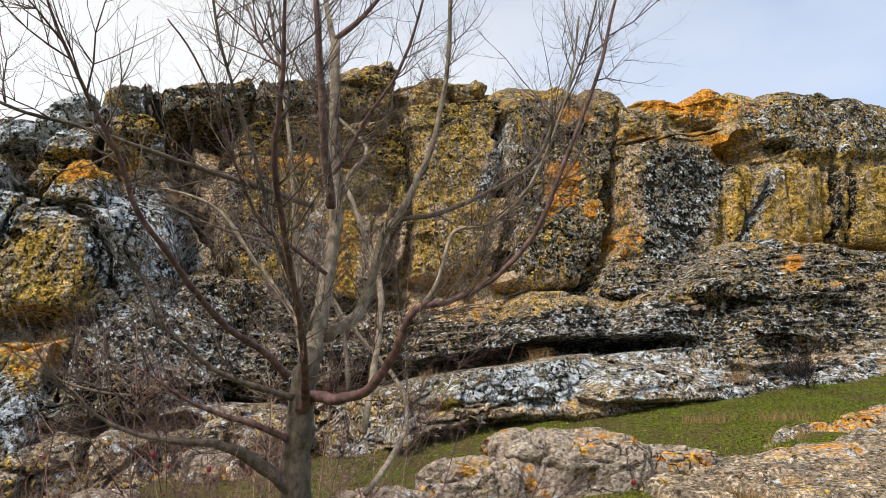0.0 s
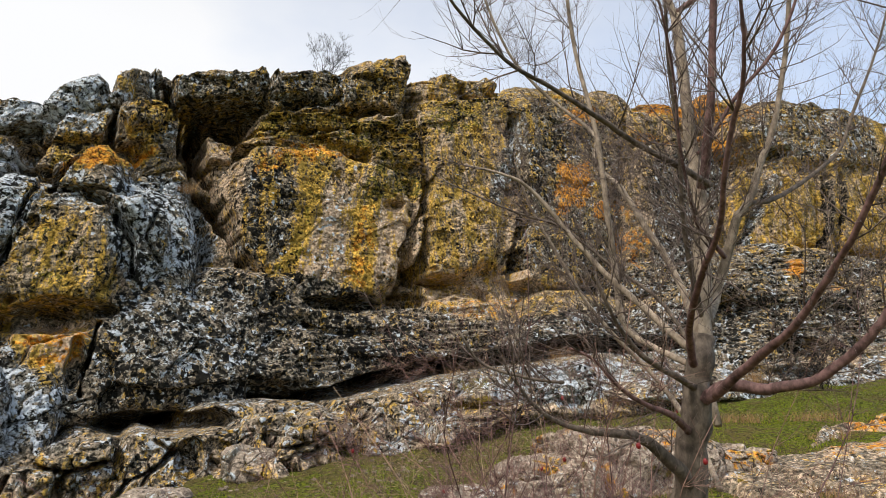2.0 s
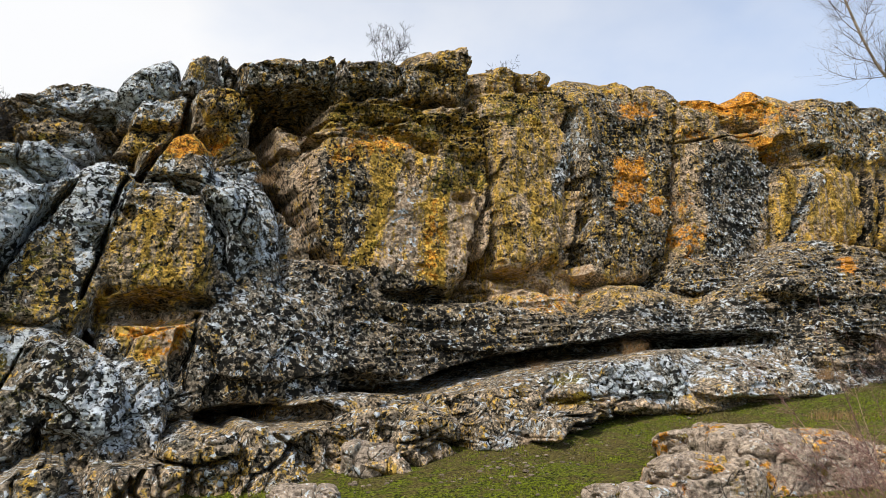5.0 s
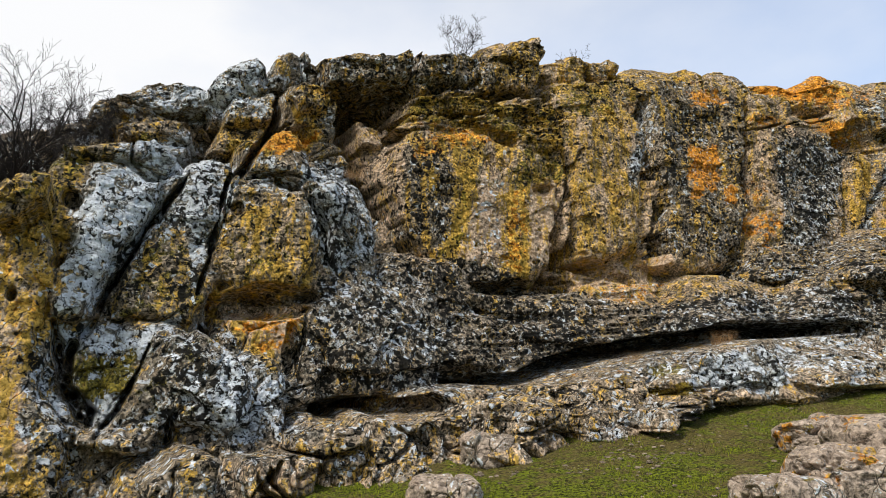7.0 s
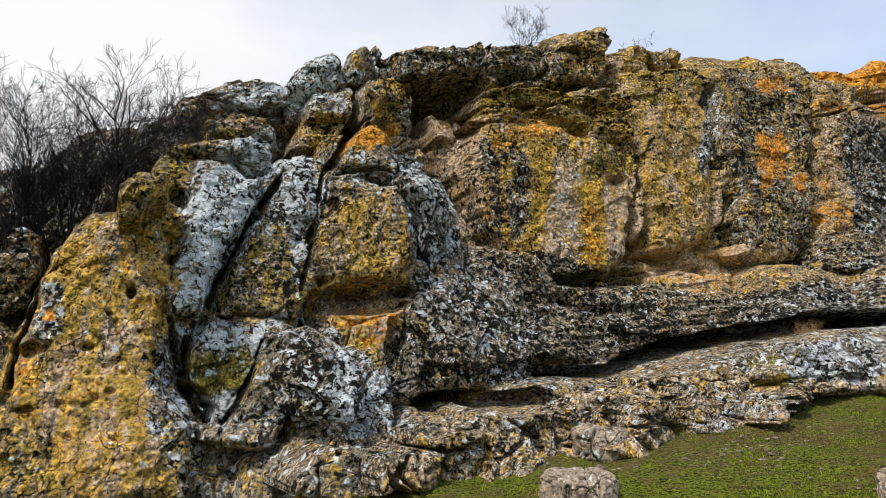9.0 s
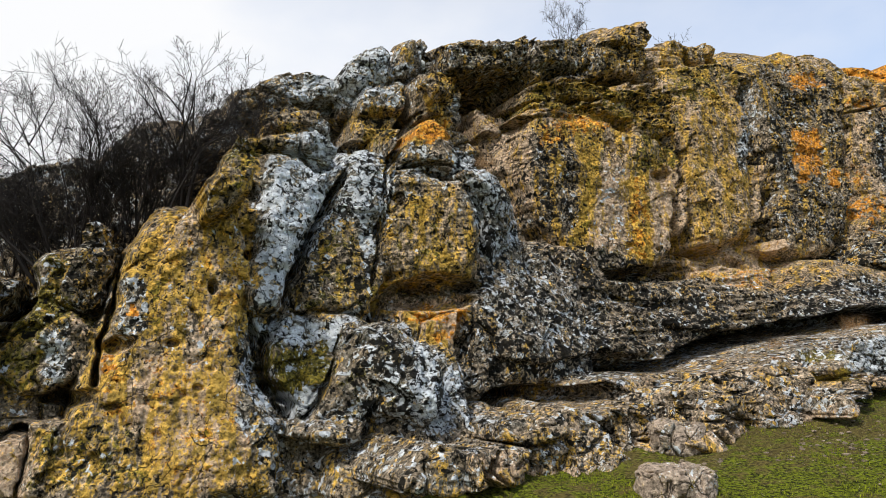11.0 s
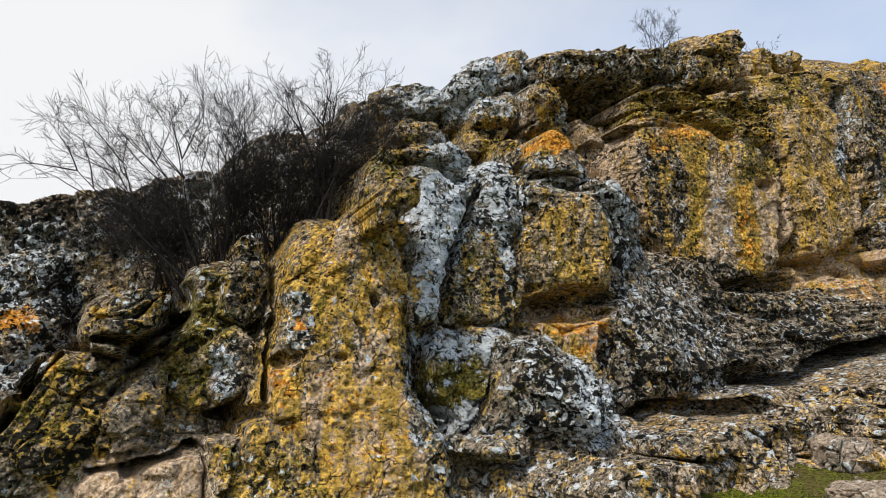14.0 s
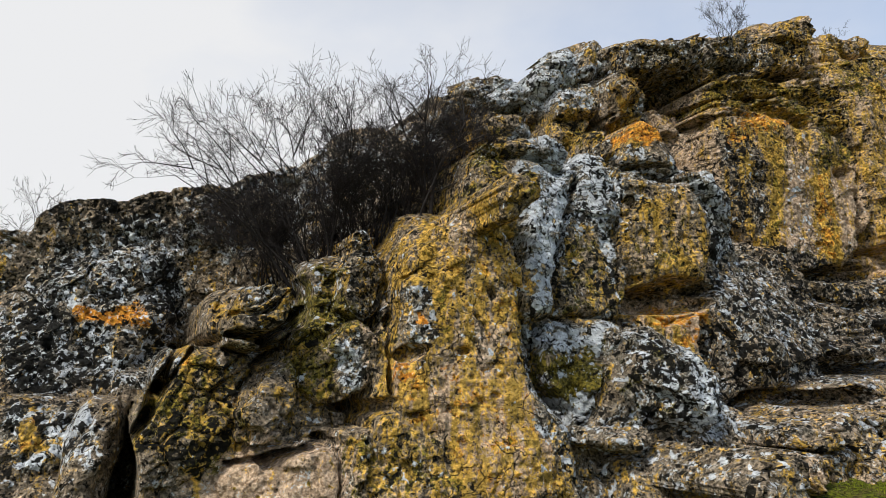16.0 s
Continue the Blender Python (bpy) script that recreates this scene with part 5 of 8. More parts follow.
patch(dict(pale=0.8, dark=0.6, ochre=0.15), (3.16, 5.77), (4.23, 6.92), (4.25, 6.52), (4.29, 6.06), (3.79, 4.32), (3.31, 4.47), (2.93, 4.67), (2.93, 4.96))
patch(dict(ochre=0.45, moss=0.5, dark=0.55, pale=0.25), (2.37, 3.77), (2.85, 4.68), (3.8, 4.35), (3.57, 3.04), (2.15, 2.95))
patch(dict(pale=0.95, dark=0.3), (1.85, 2.87), (3.27, 2.99), (2.87, 2.56), (2.63, 2.16), (1.82, 2.46))
patch(dict(moss=0.95, ochre=0.4, pale=0.3), (1.76, 2.34), (2.87, 2.55), (2.63, 1.77), (2.44, 1.64), (2.06, 1.68), (1.76, 2.03))
patch(dict(pale=0.9, moss=0.3), (2.04, 1.63), (2.62, 1.77), (2.29, 1.2), (2.17, 1.26))
patch(dict(dark=0.7, pale=0.5, moss=0.4), (2.95, 2.65), (4.1, 2.87), (4.3, 2.64), (3.68, 1.33), (2.55, 1.26), (2.72, 2.03))
patch(dict(pale=0.85, dark=0.55), (3.88, 2.48), (4.57, 2.52), (4.77, 1.95), (4.8, 1.3), (3.9, 1.24), (3.61, 1.85))
patch(dict(ochre=0.6, dark=0.4, bare=0.3, moss=0.3), (3.91, 5.07), (4.92, 5.41), (5.6, 4.57), (5.83, 3.99), (5.25, 3.73), (4.08, 3.69), (3.82, 4.29))
patch(dict(pale=0.5, dark=0.5, ochre=0.3), (4.48, 6.05), (4.85, 6.14), (5.28, 5.92), (4.93, 5.35), (3.97, 5.13))
patch(dict(pale=0.85, dark=0.7), (5.54, 6.09), (7.76, 7.07), (8.06, 6.35), (7.01, 4.52), (6, 4.07), (5.6, 4.57), (5.18, 5.28))
patch(dict(orange=0.8, ochre=0.8), (4.69, 7.02), (6.19, 7.84), (5.28, 6.56), (4.51, 6.41))
patch(dict(orange=0.55, bare=1, ochre=0.6), (4.16, 3.04), (5.39, 3.37), (5.3, 2.67), (4.6, 2.38), (4.41, 2.74))
patch(dict(ochre=0.7, bare=0.7), (3.75, 3.74), (4.05, 3.76), (4.07, 3.06), (3.88, 3.04))
patch(dict(dark=0.85, pale=0.6), (7.27, 4.47), (8.29, 4.3), (9.58, 3.29), (9.93, 2.82), (9.28, 2.22), (7.64, 1.65), (6.92, 1.96), (5.87, 1.76), (5.32, 2.26), (5.76, 3.59))
patch(dict(pale=0.85, ochre=0.25, dark=0.3), (6.05, 2.56), (6.95, 2.7), (7.03, 2.07), (6.07, 1.86))
patch(dict(pale=0.7, ochre=0.2, dark=0.5), (7.17, 2.6), (7.98, 2.63), (8.08, 2.19), (7.24, 2.13))
patch(dict(pale=0.35, dark=0.6, ochre=0.35), (8.13, 7.84), (8.53, 8.07), (9.49, 7.35), (9.28, 5.03), (8.29, 5.65), (8.1, 6.63))
patch(dict(ochre=0.7, orange=0.5, dark=0.3), (8.53, 8.07), (10.68, 8.72), (10.4, 8), (8.32, 7.43))
patch(dict(ochre=1, moss=0.35, dark=0.15), (9.58, 7.98), (10.36, 8.07), (9.99, 6.65), (9.24, 4.4), (8.52, 4.74), (9.32, 5.59))
patch(dict(bare=1, ochre=0.2, pale=0.3), (10.17, 7.26), (10.85, 7.18), (10.78, 4.6), (9.3, 4.34))
patch(dict(ochre=1, orange=0.35), (10.8, 6.89), (11.59, 7.3), (11.25, 4.74), (10.71, 4.59))
patch(dict(bare=1, ochre=0.25), (11.59, 7.3), (13.06, 7.48), (11.79, 5.14), (11.23, 4.88))
patch(dict(ochre=0.6, moss=0.6, dark=0.4), (11.37, 8.35), (12.73, 8.49), (13.11, 7.65), (11.54, 7.13), (10.88, 6.89))
patch(dict(ochre=0.6, bare=0.5, dark=0.5), (8.52, 4.74), (9.24, 4.4), (11.84, 5.03), (12.35, 4.6), (8.89, 4))
patch(dict(orange=0.35, ochre=0.7, bare=0.6), (8.97, 3.98), (11.25, 4.45), (11.36, 4.1), (10.72, 3.36), (10.13, 3.5))
patch(dict(orange=0.35, ochre=0.4, bare=0.7, pale=0.3), (11.35, 3.38), (12.37, 4.34), (14.13, 4.84), (15.98, 5.06), (13.84, 3.75), (11.92, 3.31))
patch(dict(bare=1, ochre=0.3, orange=0.1), (12.87, 5.33), (15.88, 5.85), (15.58, 5), (12.94, 4.59))
patch(dict(ochre=0.65, bare=0.45, dark=0.4), (14.01, 9.97), (15.7, 10.49), (14.58, 7.66), (15.12, 5.58), (12.88, 5.3), (12.76, 7))
patch(dict(pale=0.6, dark=0.5), (16.06, 10.6), (16.06, 9.94), (15.18, 7.42), (14.66, 7.66))
patch(dict(ochre=0.6, moss=0.5, dark=0.5), (13.15, 10.71), (16.54, 11.89), (15.72, 10.55), (14, 10))
patch(dict(ochre=0.35, dark=0.55, pale=0.35), (16.13, 9.75), (17.2, 11.64), (19.42, 11.76), (19.92, 10.36), (18.61, 5.77), (15.6, 5.51), (15.77, 7.15))
patch(dict(orange=0.7), (17.57, 11.26), (19.05, 11.74), (19.12, 11.07), (17.73, 10.68))
patch(dict(orange=1), (17.17, 9.14), (18.53, 9.26), (18.16, 7.86), (16.8, 7.45))
patch(dict(ochre=0.8, moss=0.6, dark=0.5), (8.89, 9.56), (11.21, 10.18), (11.28, 9.51), (11.04, 8.82), (8.02, 8.46))
patch(dict(ochre=0.8, moss=0.4, dark=0.6), (11.28, 9.51), (13.19, 10.06), (13.24, 8.7), (11.37, 8.35))
patch(dict(dark=0.5, pale=0.4, ochre=0.3, moss=0.2), (6.43, 10.15), (6.89, 10.73), (11.23, 11.52), (11.1, 10.17), (8.81, 9.59), (6.72, 9.4))
patch(dict(dark=0.4, ochre=0.55, pale=0.3), (11.19, 11.4), (11.75, 11.82), (12.36, 11.67), (13.06, 10.79), (11.03, 10.27))
# pinkish-brown recess wall; its dark share is painted shade
patch(dict(bare=0.6, ochre=0.2, dark=0.6), (7.86, 9.31), (8.39, 9.11), (8.08, 6.9), (8.19, 5.88), (5.77, 5.84), (7.54, 7.84))
patch(dict(pale=0.7, dark=0.15, ochre=0.3, bare=0.2), (3.77, 8.54), (4.1, 9.39), (5.15, 9.09), (5.17, 8.41), (5.15, 7.9), (4.1, 7.8))
patch(dict(ochre=0.6, moss=0.4, dark=0.5), (4.06, 7.82), (5.03, 7.88), (4.42, 6.58), (4.08, 6.98))
patch(dict(ochre=0.7, pale=0.4, bare=0.3), (5.1, 9.2), (5.17, 9.67), (5.78, 9.59), (5.75, 9.31))
patch(dict(ochre=0.7, dark=0.5, orange=0.2), (5.41, 8.82), (6.63, 9.46), (7.79, 9.26), (5.49, 7.92))
patch(dict(pale=0.75, dark=0.1, bare=0.3), (3.01, 8.64), (3.99, 8.51), (4.04, 8.21), (2.03, 7.64))
patch(dict(dark=0.6, ochre=0.35, pale=0.4), (-1.22, 3.43), (-1.03, 4.41), (-0.84, 4.26), (-0.41, 4.58), (-0.56, 3.06), (-0.83, 2.86))
patch(dict(moss=0.7, ochre=0.5, dark=0.3), (-1.81, 2.18), (-1.41, 2.61), (-0.99, 2.83), (-1.18, 1.7), (-1.53, 1.66))
patch(dict(pale=0.85, dark=0.3), (-1.36, 2.48), (-1.02, 2.73), (-0.88, 2.41), (-1.01, 1.77), (-1.26, 1.77))
patch(dict(ochre=0.5, bare=0.4, dark=0.4), (-0.99, 2.78), (-0.61, 2.59), (-0.63, 2.17), (-0.91, 1.85))
patch(dict(pale=0.6, dark=0.85), (-6.14, 3.12), (-5.75, 3.98), (-4.78, 4.67), (-3.64, 4.94), (-3.26, 4.5), (-3.32, 3.18), (-3.67, 2.26), (-3.89, 1.84), (-5.05, 1.76), (-5.89, 1.86))
patch(dict(orange=1), (-5.04, 3.27), (-4.61, 3.48), (-3.76, 3.18), (-3.84, 2.92), (-4.97, 2.92))
patch(dict(pale=0.85, dark=0.5), (-4.46, 4.31), (-3.51, 4.62), (-3.32, 3.42), (-4.3, 3.54))
patch(dict(bare=1), (-3.1, 0.56), (-2.46, 0.97), (-1.33, 1.08), (-1.35, 0.36), (-3.13, 0.39))
patch(dict(ochre=0.6, moss=0.5, dark=0.6, pale=0.2), (-3.96, 1.11), (-3.48, 2.25), (-2.58, 2.24), (-2.52, 1.15), (-3.1, 0.66))
patch(dict(dark=0.6, pale=0.5, ochre=0.4), (-2.86, 2.62), (-2.57, 3.31), (-1.71, 3.82), (-1.62, 3.45), (-1.57, 3.09), (-2.69, 2.45))
patch(dict(orange=0.4, ochre=1), (-3.38, 2.6), (-3.17, 2.47), (-3.21, 2.16), (-3.42, 2.08))
patch(dict(pale=0.8, dark=0.5, ochre=0.25), (-5.72, 1.69), (-4.91, 1.72), (-4.56, 1.61), (-4.55, 1.1), (-4.89, 0.69), (-5.49, 0.65))
patch(dict(ochre=0.9, orange=0.3), (-5.49, 1.42), (-5.22, 1.45), (-5, 0.99), (-5.28, 0.88))
patch(dict(pale=0.45, dark=0.5, bare=0.3), (-3.69, 5.33), (-1.9, 6.07), (-0.24, 7.23), (2.05, 7.54), (1.21, 6.27), (0.04, 4.95), (-1.03, 4.59), (-2.47, 4.28), (-3.58, 4.62))
patch(dict(pale=0.6, dark=0.6), (-5.4, 4.45), (-3.74, 5.32), (-2.8, 4.73), (-3.72, 4.1), (-4.96, 3.83))
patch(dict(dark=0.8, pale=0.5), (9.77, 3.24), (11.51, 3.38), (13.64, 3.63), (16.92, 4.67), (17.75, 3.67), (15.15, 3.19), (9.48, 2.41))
patch(dict(dark=0.6, moss=0.4, pale=0.3, bare=0.2), (7.64, 1.65), (10.75, 2.27), (11.28, 2.36), (11.86, 2.43), (10.03, 1.75), (8.89, 1.75), (7.24, 1.39))
patch(dict(dark=0.6, pale=0.4, moss=0.3), (4.3, 0.96), (5.19, 1.25), (6.14, 1.32), (5.84, 1.02), (5, 0.86), (2.99, 0.82))
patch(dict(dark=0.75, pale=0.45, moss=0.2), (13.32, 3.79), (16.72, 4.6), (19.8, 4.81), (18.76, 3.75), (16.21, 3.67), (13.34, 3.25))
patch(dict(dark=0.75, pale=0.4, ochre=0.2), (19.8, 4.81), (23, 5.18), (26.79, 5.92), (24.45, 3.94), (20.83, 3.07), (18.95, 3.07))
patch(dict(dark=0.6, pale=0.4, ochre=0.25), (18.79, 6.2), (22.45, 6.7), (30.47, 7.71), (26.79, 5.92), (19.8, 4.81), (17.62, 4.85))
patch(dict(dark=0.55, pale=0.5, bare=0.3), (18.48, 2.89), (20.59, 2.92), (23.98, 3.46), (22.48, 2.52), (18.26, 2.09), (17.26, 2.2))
patch(dict(ochre=0.6, bare=0.6, dark=0.2), (25.86, 10.02), (28.4, 10.73), (28, 7.76), (23.8, 6.74))
patch(dict(ochre=0.35, pale=0.5, dark=0.45, orange=0.15), (24.88, 12.3), (27.67, 13.57), (32.33, 14.42), (31.38, 11.23), (25.42, 10.73))
patch(dict(ochre=0.7, bare=0.5), (29.73, 10.81), (31.03, 10.77), (30.19, 7.84), (29.03, 7.75))
patch(dict(dark=1.1), (28.34, 10.49), (28.69, 10.52), (28.17, 7.66), (28.05, 7.71))
patch(dict(dark=1.1), (28.95, 10.52), (29.35, 10.41), (28.82, 7.83), (28.61, 7.74))
patch(dict(pale=0.7, dark=0.5), (25.25, 10.02), (25.71, 10), (23.85, 6.73), (23.27, 6.67))
patch(dict(dark=0.7, pale=0.5, ochre=0.1), (20.71, 10), (24.3, 10.94), (23.78, 9.25), (21.18, 6.13), (19.75, 6.11))
patch(dict(orange=1), (23.58, 12.77), (24.41, 13.71), (25.49, 14.09), (24.3, 12.75))
patch(dict(orange=0.7, ochre=0.6), (23.23, 11.63), (24.43, 11.48), (24.67, 11.05), (22.75, 10.92))
patch(dict(orange=0.6), (25.13, 12.75), (26.7, 13.23), (25.78, 12.29), (24.88, 12.3))
patch(dict(orange=1), (17.1, 9.25), (18.49, 9.63), (18.29, 8.83), (17.14, 8.12))
patch(dict(orange=0.8), (18.28, 8.11), (18.76, 8.21), (18.6, 7.55), (18.25, 7.53))
patch(dict(orange=0.8), (19.5, 7.27), (19.83, 7.15), (19.11, 5.83), (18.95, 6.04))
patch(dict(orange=1), (23.79, 6.54), (24.27, 6.53), (22.93, 5.56), (22.59, 5.73))
patch(dict(pale=0.8, dark=0.35), (12.02, 2.18), (13, 2.65), (15.22, 3.01), (15.46, 2.65), (14.39, 1.89), (13.31, 1.93))
patch(dict(bare=0.5, dark=0.45, pale=0.5), (9.85, 1.42), (10.04, 1.89), (11.05, 2.24), (11.45, 2.13), (10.74, 1.26), (10.2, 0.99), (9.76, 1.05))
patch(dict(ochre=1, orange=0.4), (10.55, 2.14), (11.07, 2.27), (10.83, 2.03), (10.31, 1.97))
patch(dict(pale=0.7, bare=0.4, dark=0.35), (7.8, 1.5), (8.61, 1.84), (9.45, 1.86), (8.93, 1.51), (8.17, 1.14))
patch(dict(ochre=0.8, bare=0.4), (8.56, 1.51), (9.32, 1.7), (9.32, 1.24), (8.72, 1.07))
patch(dict(pale=0.6, ochre=0.3, bare=0.4), (5.52, 1.09), (6.01, 1.15), (5.99, 0.56), (5.6, 0.54))
patch(dict(bare=0.5, pale=0.5, ochre=0.3), (6.01, 1.15), (7.31, 1.22), (7.4, 0.54), (6.07, 0.55))
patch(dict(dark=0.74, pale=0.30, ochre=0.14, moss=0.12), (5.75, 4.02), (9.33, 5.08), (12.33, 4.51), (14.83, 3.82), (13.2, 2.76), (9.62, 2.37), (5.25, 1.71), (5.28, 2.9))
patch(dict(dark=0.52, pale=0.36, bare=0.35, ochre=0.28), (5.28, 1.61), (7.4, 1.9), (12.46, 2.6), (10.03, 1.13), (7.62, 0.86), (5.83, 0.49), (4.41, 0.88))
patch(dict(dark=0.65, pale=0.6, ochre=0.15), (-5.36, 3.86), (-3.72, 4.1), (-3.07, 3.33), (-3.47, 1.93), (-5, 1.86))
patch(dict(orange=1, dark=0.3, pale=0.3), (-5.08, 3.37), (-4.53, 3.22), (-3.97, 3.39), (-3.69, 2.93), (-4.49, 2.96), (-4.95, 3.01))
patch(dict(pale=0.9, dark=0.35, ochre=0.1), (3.19, 8.78), (4.78, 9.6), (4.92, 8.93), (4.25, 8.17), (3.28, 8.19))
patch(dict(pale=0.72, dark=0.45), (5.3, 6.18), (6.1, 7.05), (7.46, 7.11), (7.71, 5.33), (6.37, 4.55), (5.71, 5.18))
patch(dict(pale=0.6, dark=0.4, ochre=0.35), (3.75, 7.14), (4.89, 6.4), (5.33, 5.96), (4.95, 5.56), (3.92, 5.75))
patch(dict(pale=0.8, dark=0.4), (3.04, 6.07), (3.47, 6.85), (3.77, 5.51), (3.63, 4.05), (3.48, 3.41))
patch(dict(pale=0.75, dark=0.5), (3.66, 2.55), (4.34, 2.66), (5.09, 2.12), (5.17, 1.23), (4.33, 1.03), (3.89, 1.04))
patch(dict(pale=0.46, dark=0.62, moss=0.1), (6.29, 4.28), (7.49, 4.65), (8.17, 4.04), (8.9, 3.34), (8.08, 2.55), (6.5, 2.36), (5.75, 2.75), (5.55, 3.27))


CRESTS = {"capstone", "tower", "cap_slab", "pillar", "hill_slope"}
PART_LABELS = {
    "capstone": "weathered grey capstone on the cliff edge", "pillar": "tall rounded rock pillar with ochre lichen",
    "rock_face": "broad ochre-streaked rock face", "buttress": "pitted buttress covered in mustard lichen",
    "grey_slab": "smooth tilted slab with blue-grey lichen", "apron": "dark lichen-crusted sloping rock apron", "dark_flank": "rough dark rock flank with pale specks",
    "foot_rock": "pale cracked rock at the cliff's foot", "foot_block": "jointed pale block at the cliff's foot", "terrace": "layered grey rock terrace",
    "side_rock": "grey rock with pale lichen rosettes", "pale_slab": "clean beige broken rock slab",
    "hill_slope": "rocky hillside behind the bushes", "standing_stone": "pale upright stone on the cliff edge", "lichen_block": "boulder-like mass with white lichen patches",
}


def outline_distance(x, y, corners):
    """How far inside an outline each place lies; negative outside."""
    near = np.full(x.shape, 1e9, np.float32)
    within = np.zeros(x.shape, bool)
    for (ax, ay), (bx, by) in zip(corners, corners[1:] + corners[:1]):
        n2 = (bx - ax) ** 2 + (by - ay) ** 2 + 1e-9
        s = np.clip(((x - ax) * (bx - ax) + (y - ay) * (by - ay)) / n2, 0, 1)
        near = np.minimum(near, np.hypot(x - ax - s * (bx - ax), y - ay - s * (by - ay)))
        if ay != by:
            within ^= ((ay > y) != (by > y)) & (x < (bx - ax) * (y - ay) / (by - ay) + ax)
    return np.where(within, near, -near)


def build_cliff():
    us = np.concatenate([np.arange(-8.0, 12.5, 0.021), np.arange(12.5, 33.0, 0.031)])
    zs = np.arange(-0.6, 13.6, 0.022)
    u, z = np.meshgrid(us, zs, indexing="ij")
    u, z = u.astype(np.float32), z.astype(np.float32)
    flat = np.zeros_like(u)
    # uneven outlines
    pu = u + 0.34 * (layered(u * 0.9, z * 0.9, flat, 4, 11) - 0.5) + 0.025 * (grain(u * 6, z * 6, flat, 17) - 0.5)
    pz = z + 0.30 * (layered(u * 0.9, z * 0.9, flat + 5, 4, 23) - 0.5) + 0.025 * (grain(u * 6, z * 6, flat + 3, 29) - 0.5)
    w = np.full_like(u, -30.0)
    owner = np.full(u.shape, -1, dtype=np.int16)
    for i, (name, cu, cz, hu, hz, front, depth, lean, skew, turn, power) in enumerate(MASSES):
        reach = hu + abs(skew) * hz + 0.3
        a0, a1 = np.searchsorted(us, [cu - reach, cu + reach])
        b0, b1 = np.searchsorted(zs, [cz - hz - 0.3, cz + hz + 0.3])
        if a1 <= a0 or b1 <= b0:
            continue
        lu, lz = pu[a0:a1, b0:b1], pz[a0:a1, b0:b1]
        dz = lz - cz
        du = lu - cu - skew * dz
        power = power if name in CRESTS else power * 1.5
        r = np.abs(du / hu) ** power + np.abs(dz / hz) ** power
        full = np.clip(r, 0, 1)
        if name in CRESTS:
            drop = 1.15 * depth * full ** 1.5
        else:
            drop = depth * (0.45 * (1 - (1 - full) ** 0.4) + 0.55 * full ** 2)
        here = front + lean * dz + turn * du - drop
        here = np.where(r < 0.975, here, -30)
        before = w[a0:a1, b0:b1]
        win = here > before
        fillet = np.clip(0.09 - np.abs(here - before), 0, 1) ** 2 / (4 * 0.09)
        w[a0:a1, b0:b1] = np.maximum(here, before) + fillet
        owner[a0:a1, b0:b1] = np.where(win, i, owner[a0:a1, b0:b1])
    # slabs and blocks with traced outlines and worn edges
    jag = 0.22 * (layered(u * 3.3, z * 3.3, flat, 4, 167, 0.62) - 0.5)
    qu, qz = u + 0.35 * (pu - u) + jag, z + 0.35 * (pz - z) - jag
    worn = layered(u * 1.6, z * 1.6, flat, 3, 173, 0.6)
    for i, (name, cu, cz, front, depth, lean, turn, bevel, corners) in enumerate(BLOCKS, len(MASSES)):
        a0, a1 = np.searchsorted(us, [min(c[0] for c in corners) - 0.2, max(c[0] for c in corners) + 0.2])
        b0, b1 = np.searchsorted(zs, [min(c[1] for c in corners) - 0.2, max(c[1] for c in corners) + 0.2])
        if a1 <= a0 or b1 <= b0:
            continue
        lu, lz = qu[a0:a1, b0:b1], qz[a0:a1, b0:b1]
        inner = outline_distance(lu, lz, corners)
        s = np.clip(1 - inner / (bevel * (0.5 + 0.9 * worn[a0:a1, b0:b1])), 0, 1)
        swell = 0.06 * np.clip(inner, 0, 1)
        here = front + lean * (lz - cz) + turn * (lu - cu) + swell - (1.0 if name in CRESTS else 0.62) * depth * (1 - np.sqrt(1 - 0.98 * s * s))
        here = np.where(inner > 0, here, -30)
        before = w[a0:a1, b0:b1]
        win = here > before
        w[a0:a1, b0:b1] = np.maximum(here, before)
        owner[a0:a1, b0:b1] = np.where(win, i, owner[a0:a1, b0:b1])
    solid = owner >= 0
    PIECES = MASSES + BLOCKS
    # gaps below the top edge are filled by rock that lies further back
    top = np.where(solid, z, -9).max(axis=1)
    back = np.interp(us, [-8, -2, 3, 7, 33], [-5.5, -4.4, -3.6, -3.7, -2.4]).astype(np.float32)[:, None] - 0.12 * np.clip(z - 5, 0, 9)
    fill = (z < (top - 0.25)[:, None]) & (w < back)
    w = np.where(fill, back, w)
    solid |= fill
    # holes, cracks and the long slot
    for cu, cz, ru, rz, depth in HOLLOWS:
        a0, a1 = np.searchsorted(us, [cu - ru * 1.3 - 0.3, cu + ru * 1.3 + 0.3])
        b0, b1 = np.searchsorted(zs, [cz - rz * 1.3 - 0.3, cz + rz * 1.3 + 0.3])
        k = min(1.2, 0.35 + ru * 2.5)
        lu = u[a0:a1, b0:b1] + k * (pu - u)[a0:a1, b0:b1]
        lz = z[a0:a1, b0:b1] + k * (pz - z)[a0:a1, b0:b1]
        r = ((lu - cu) / ru) ** 2 + ((lz - cz) / rz) ** 2
        w[a0:a1, b0:b1] -= depth * np.clip(1.15 - r, 0, 1) ** 0.6
    wob = 0.09 * (layered(u * 5, z * 5, flat, 3, 131) - 0.5)
    vary = np.clip(2.6 * layered(u * 2.2, z * 2.2, flat, 3, 137) - 0.4, 0.12, 2)
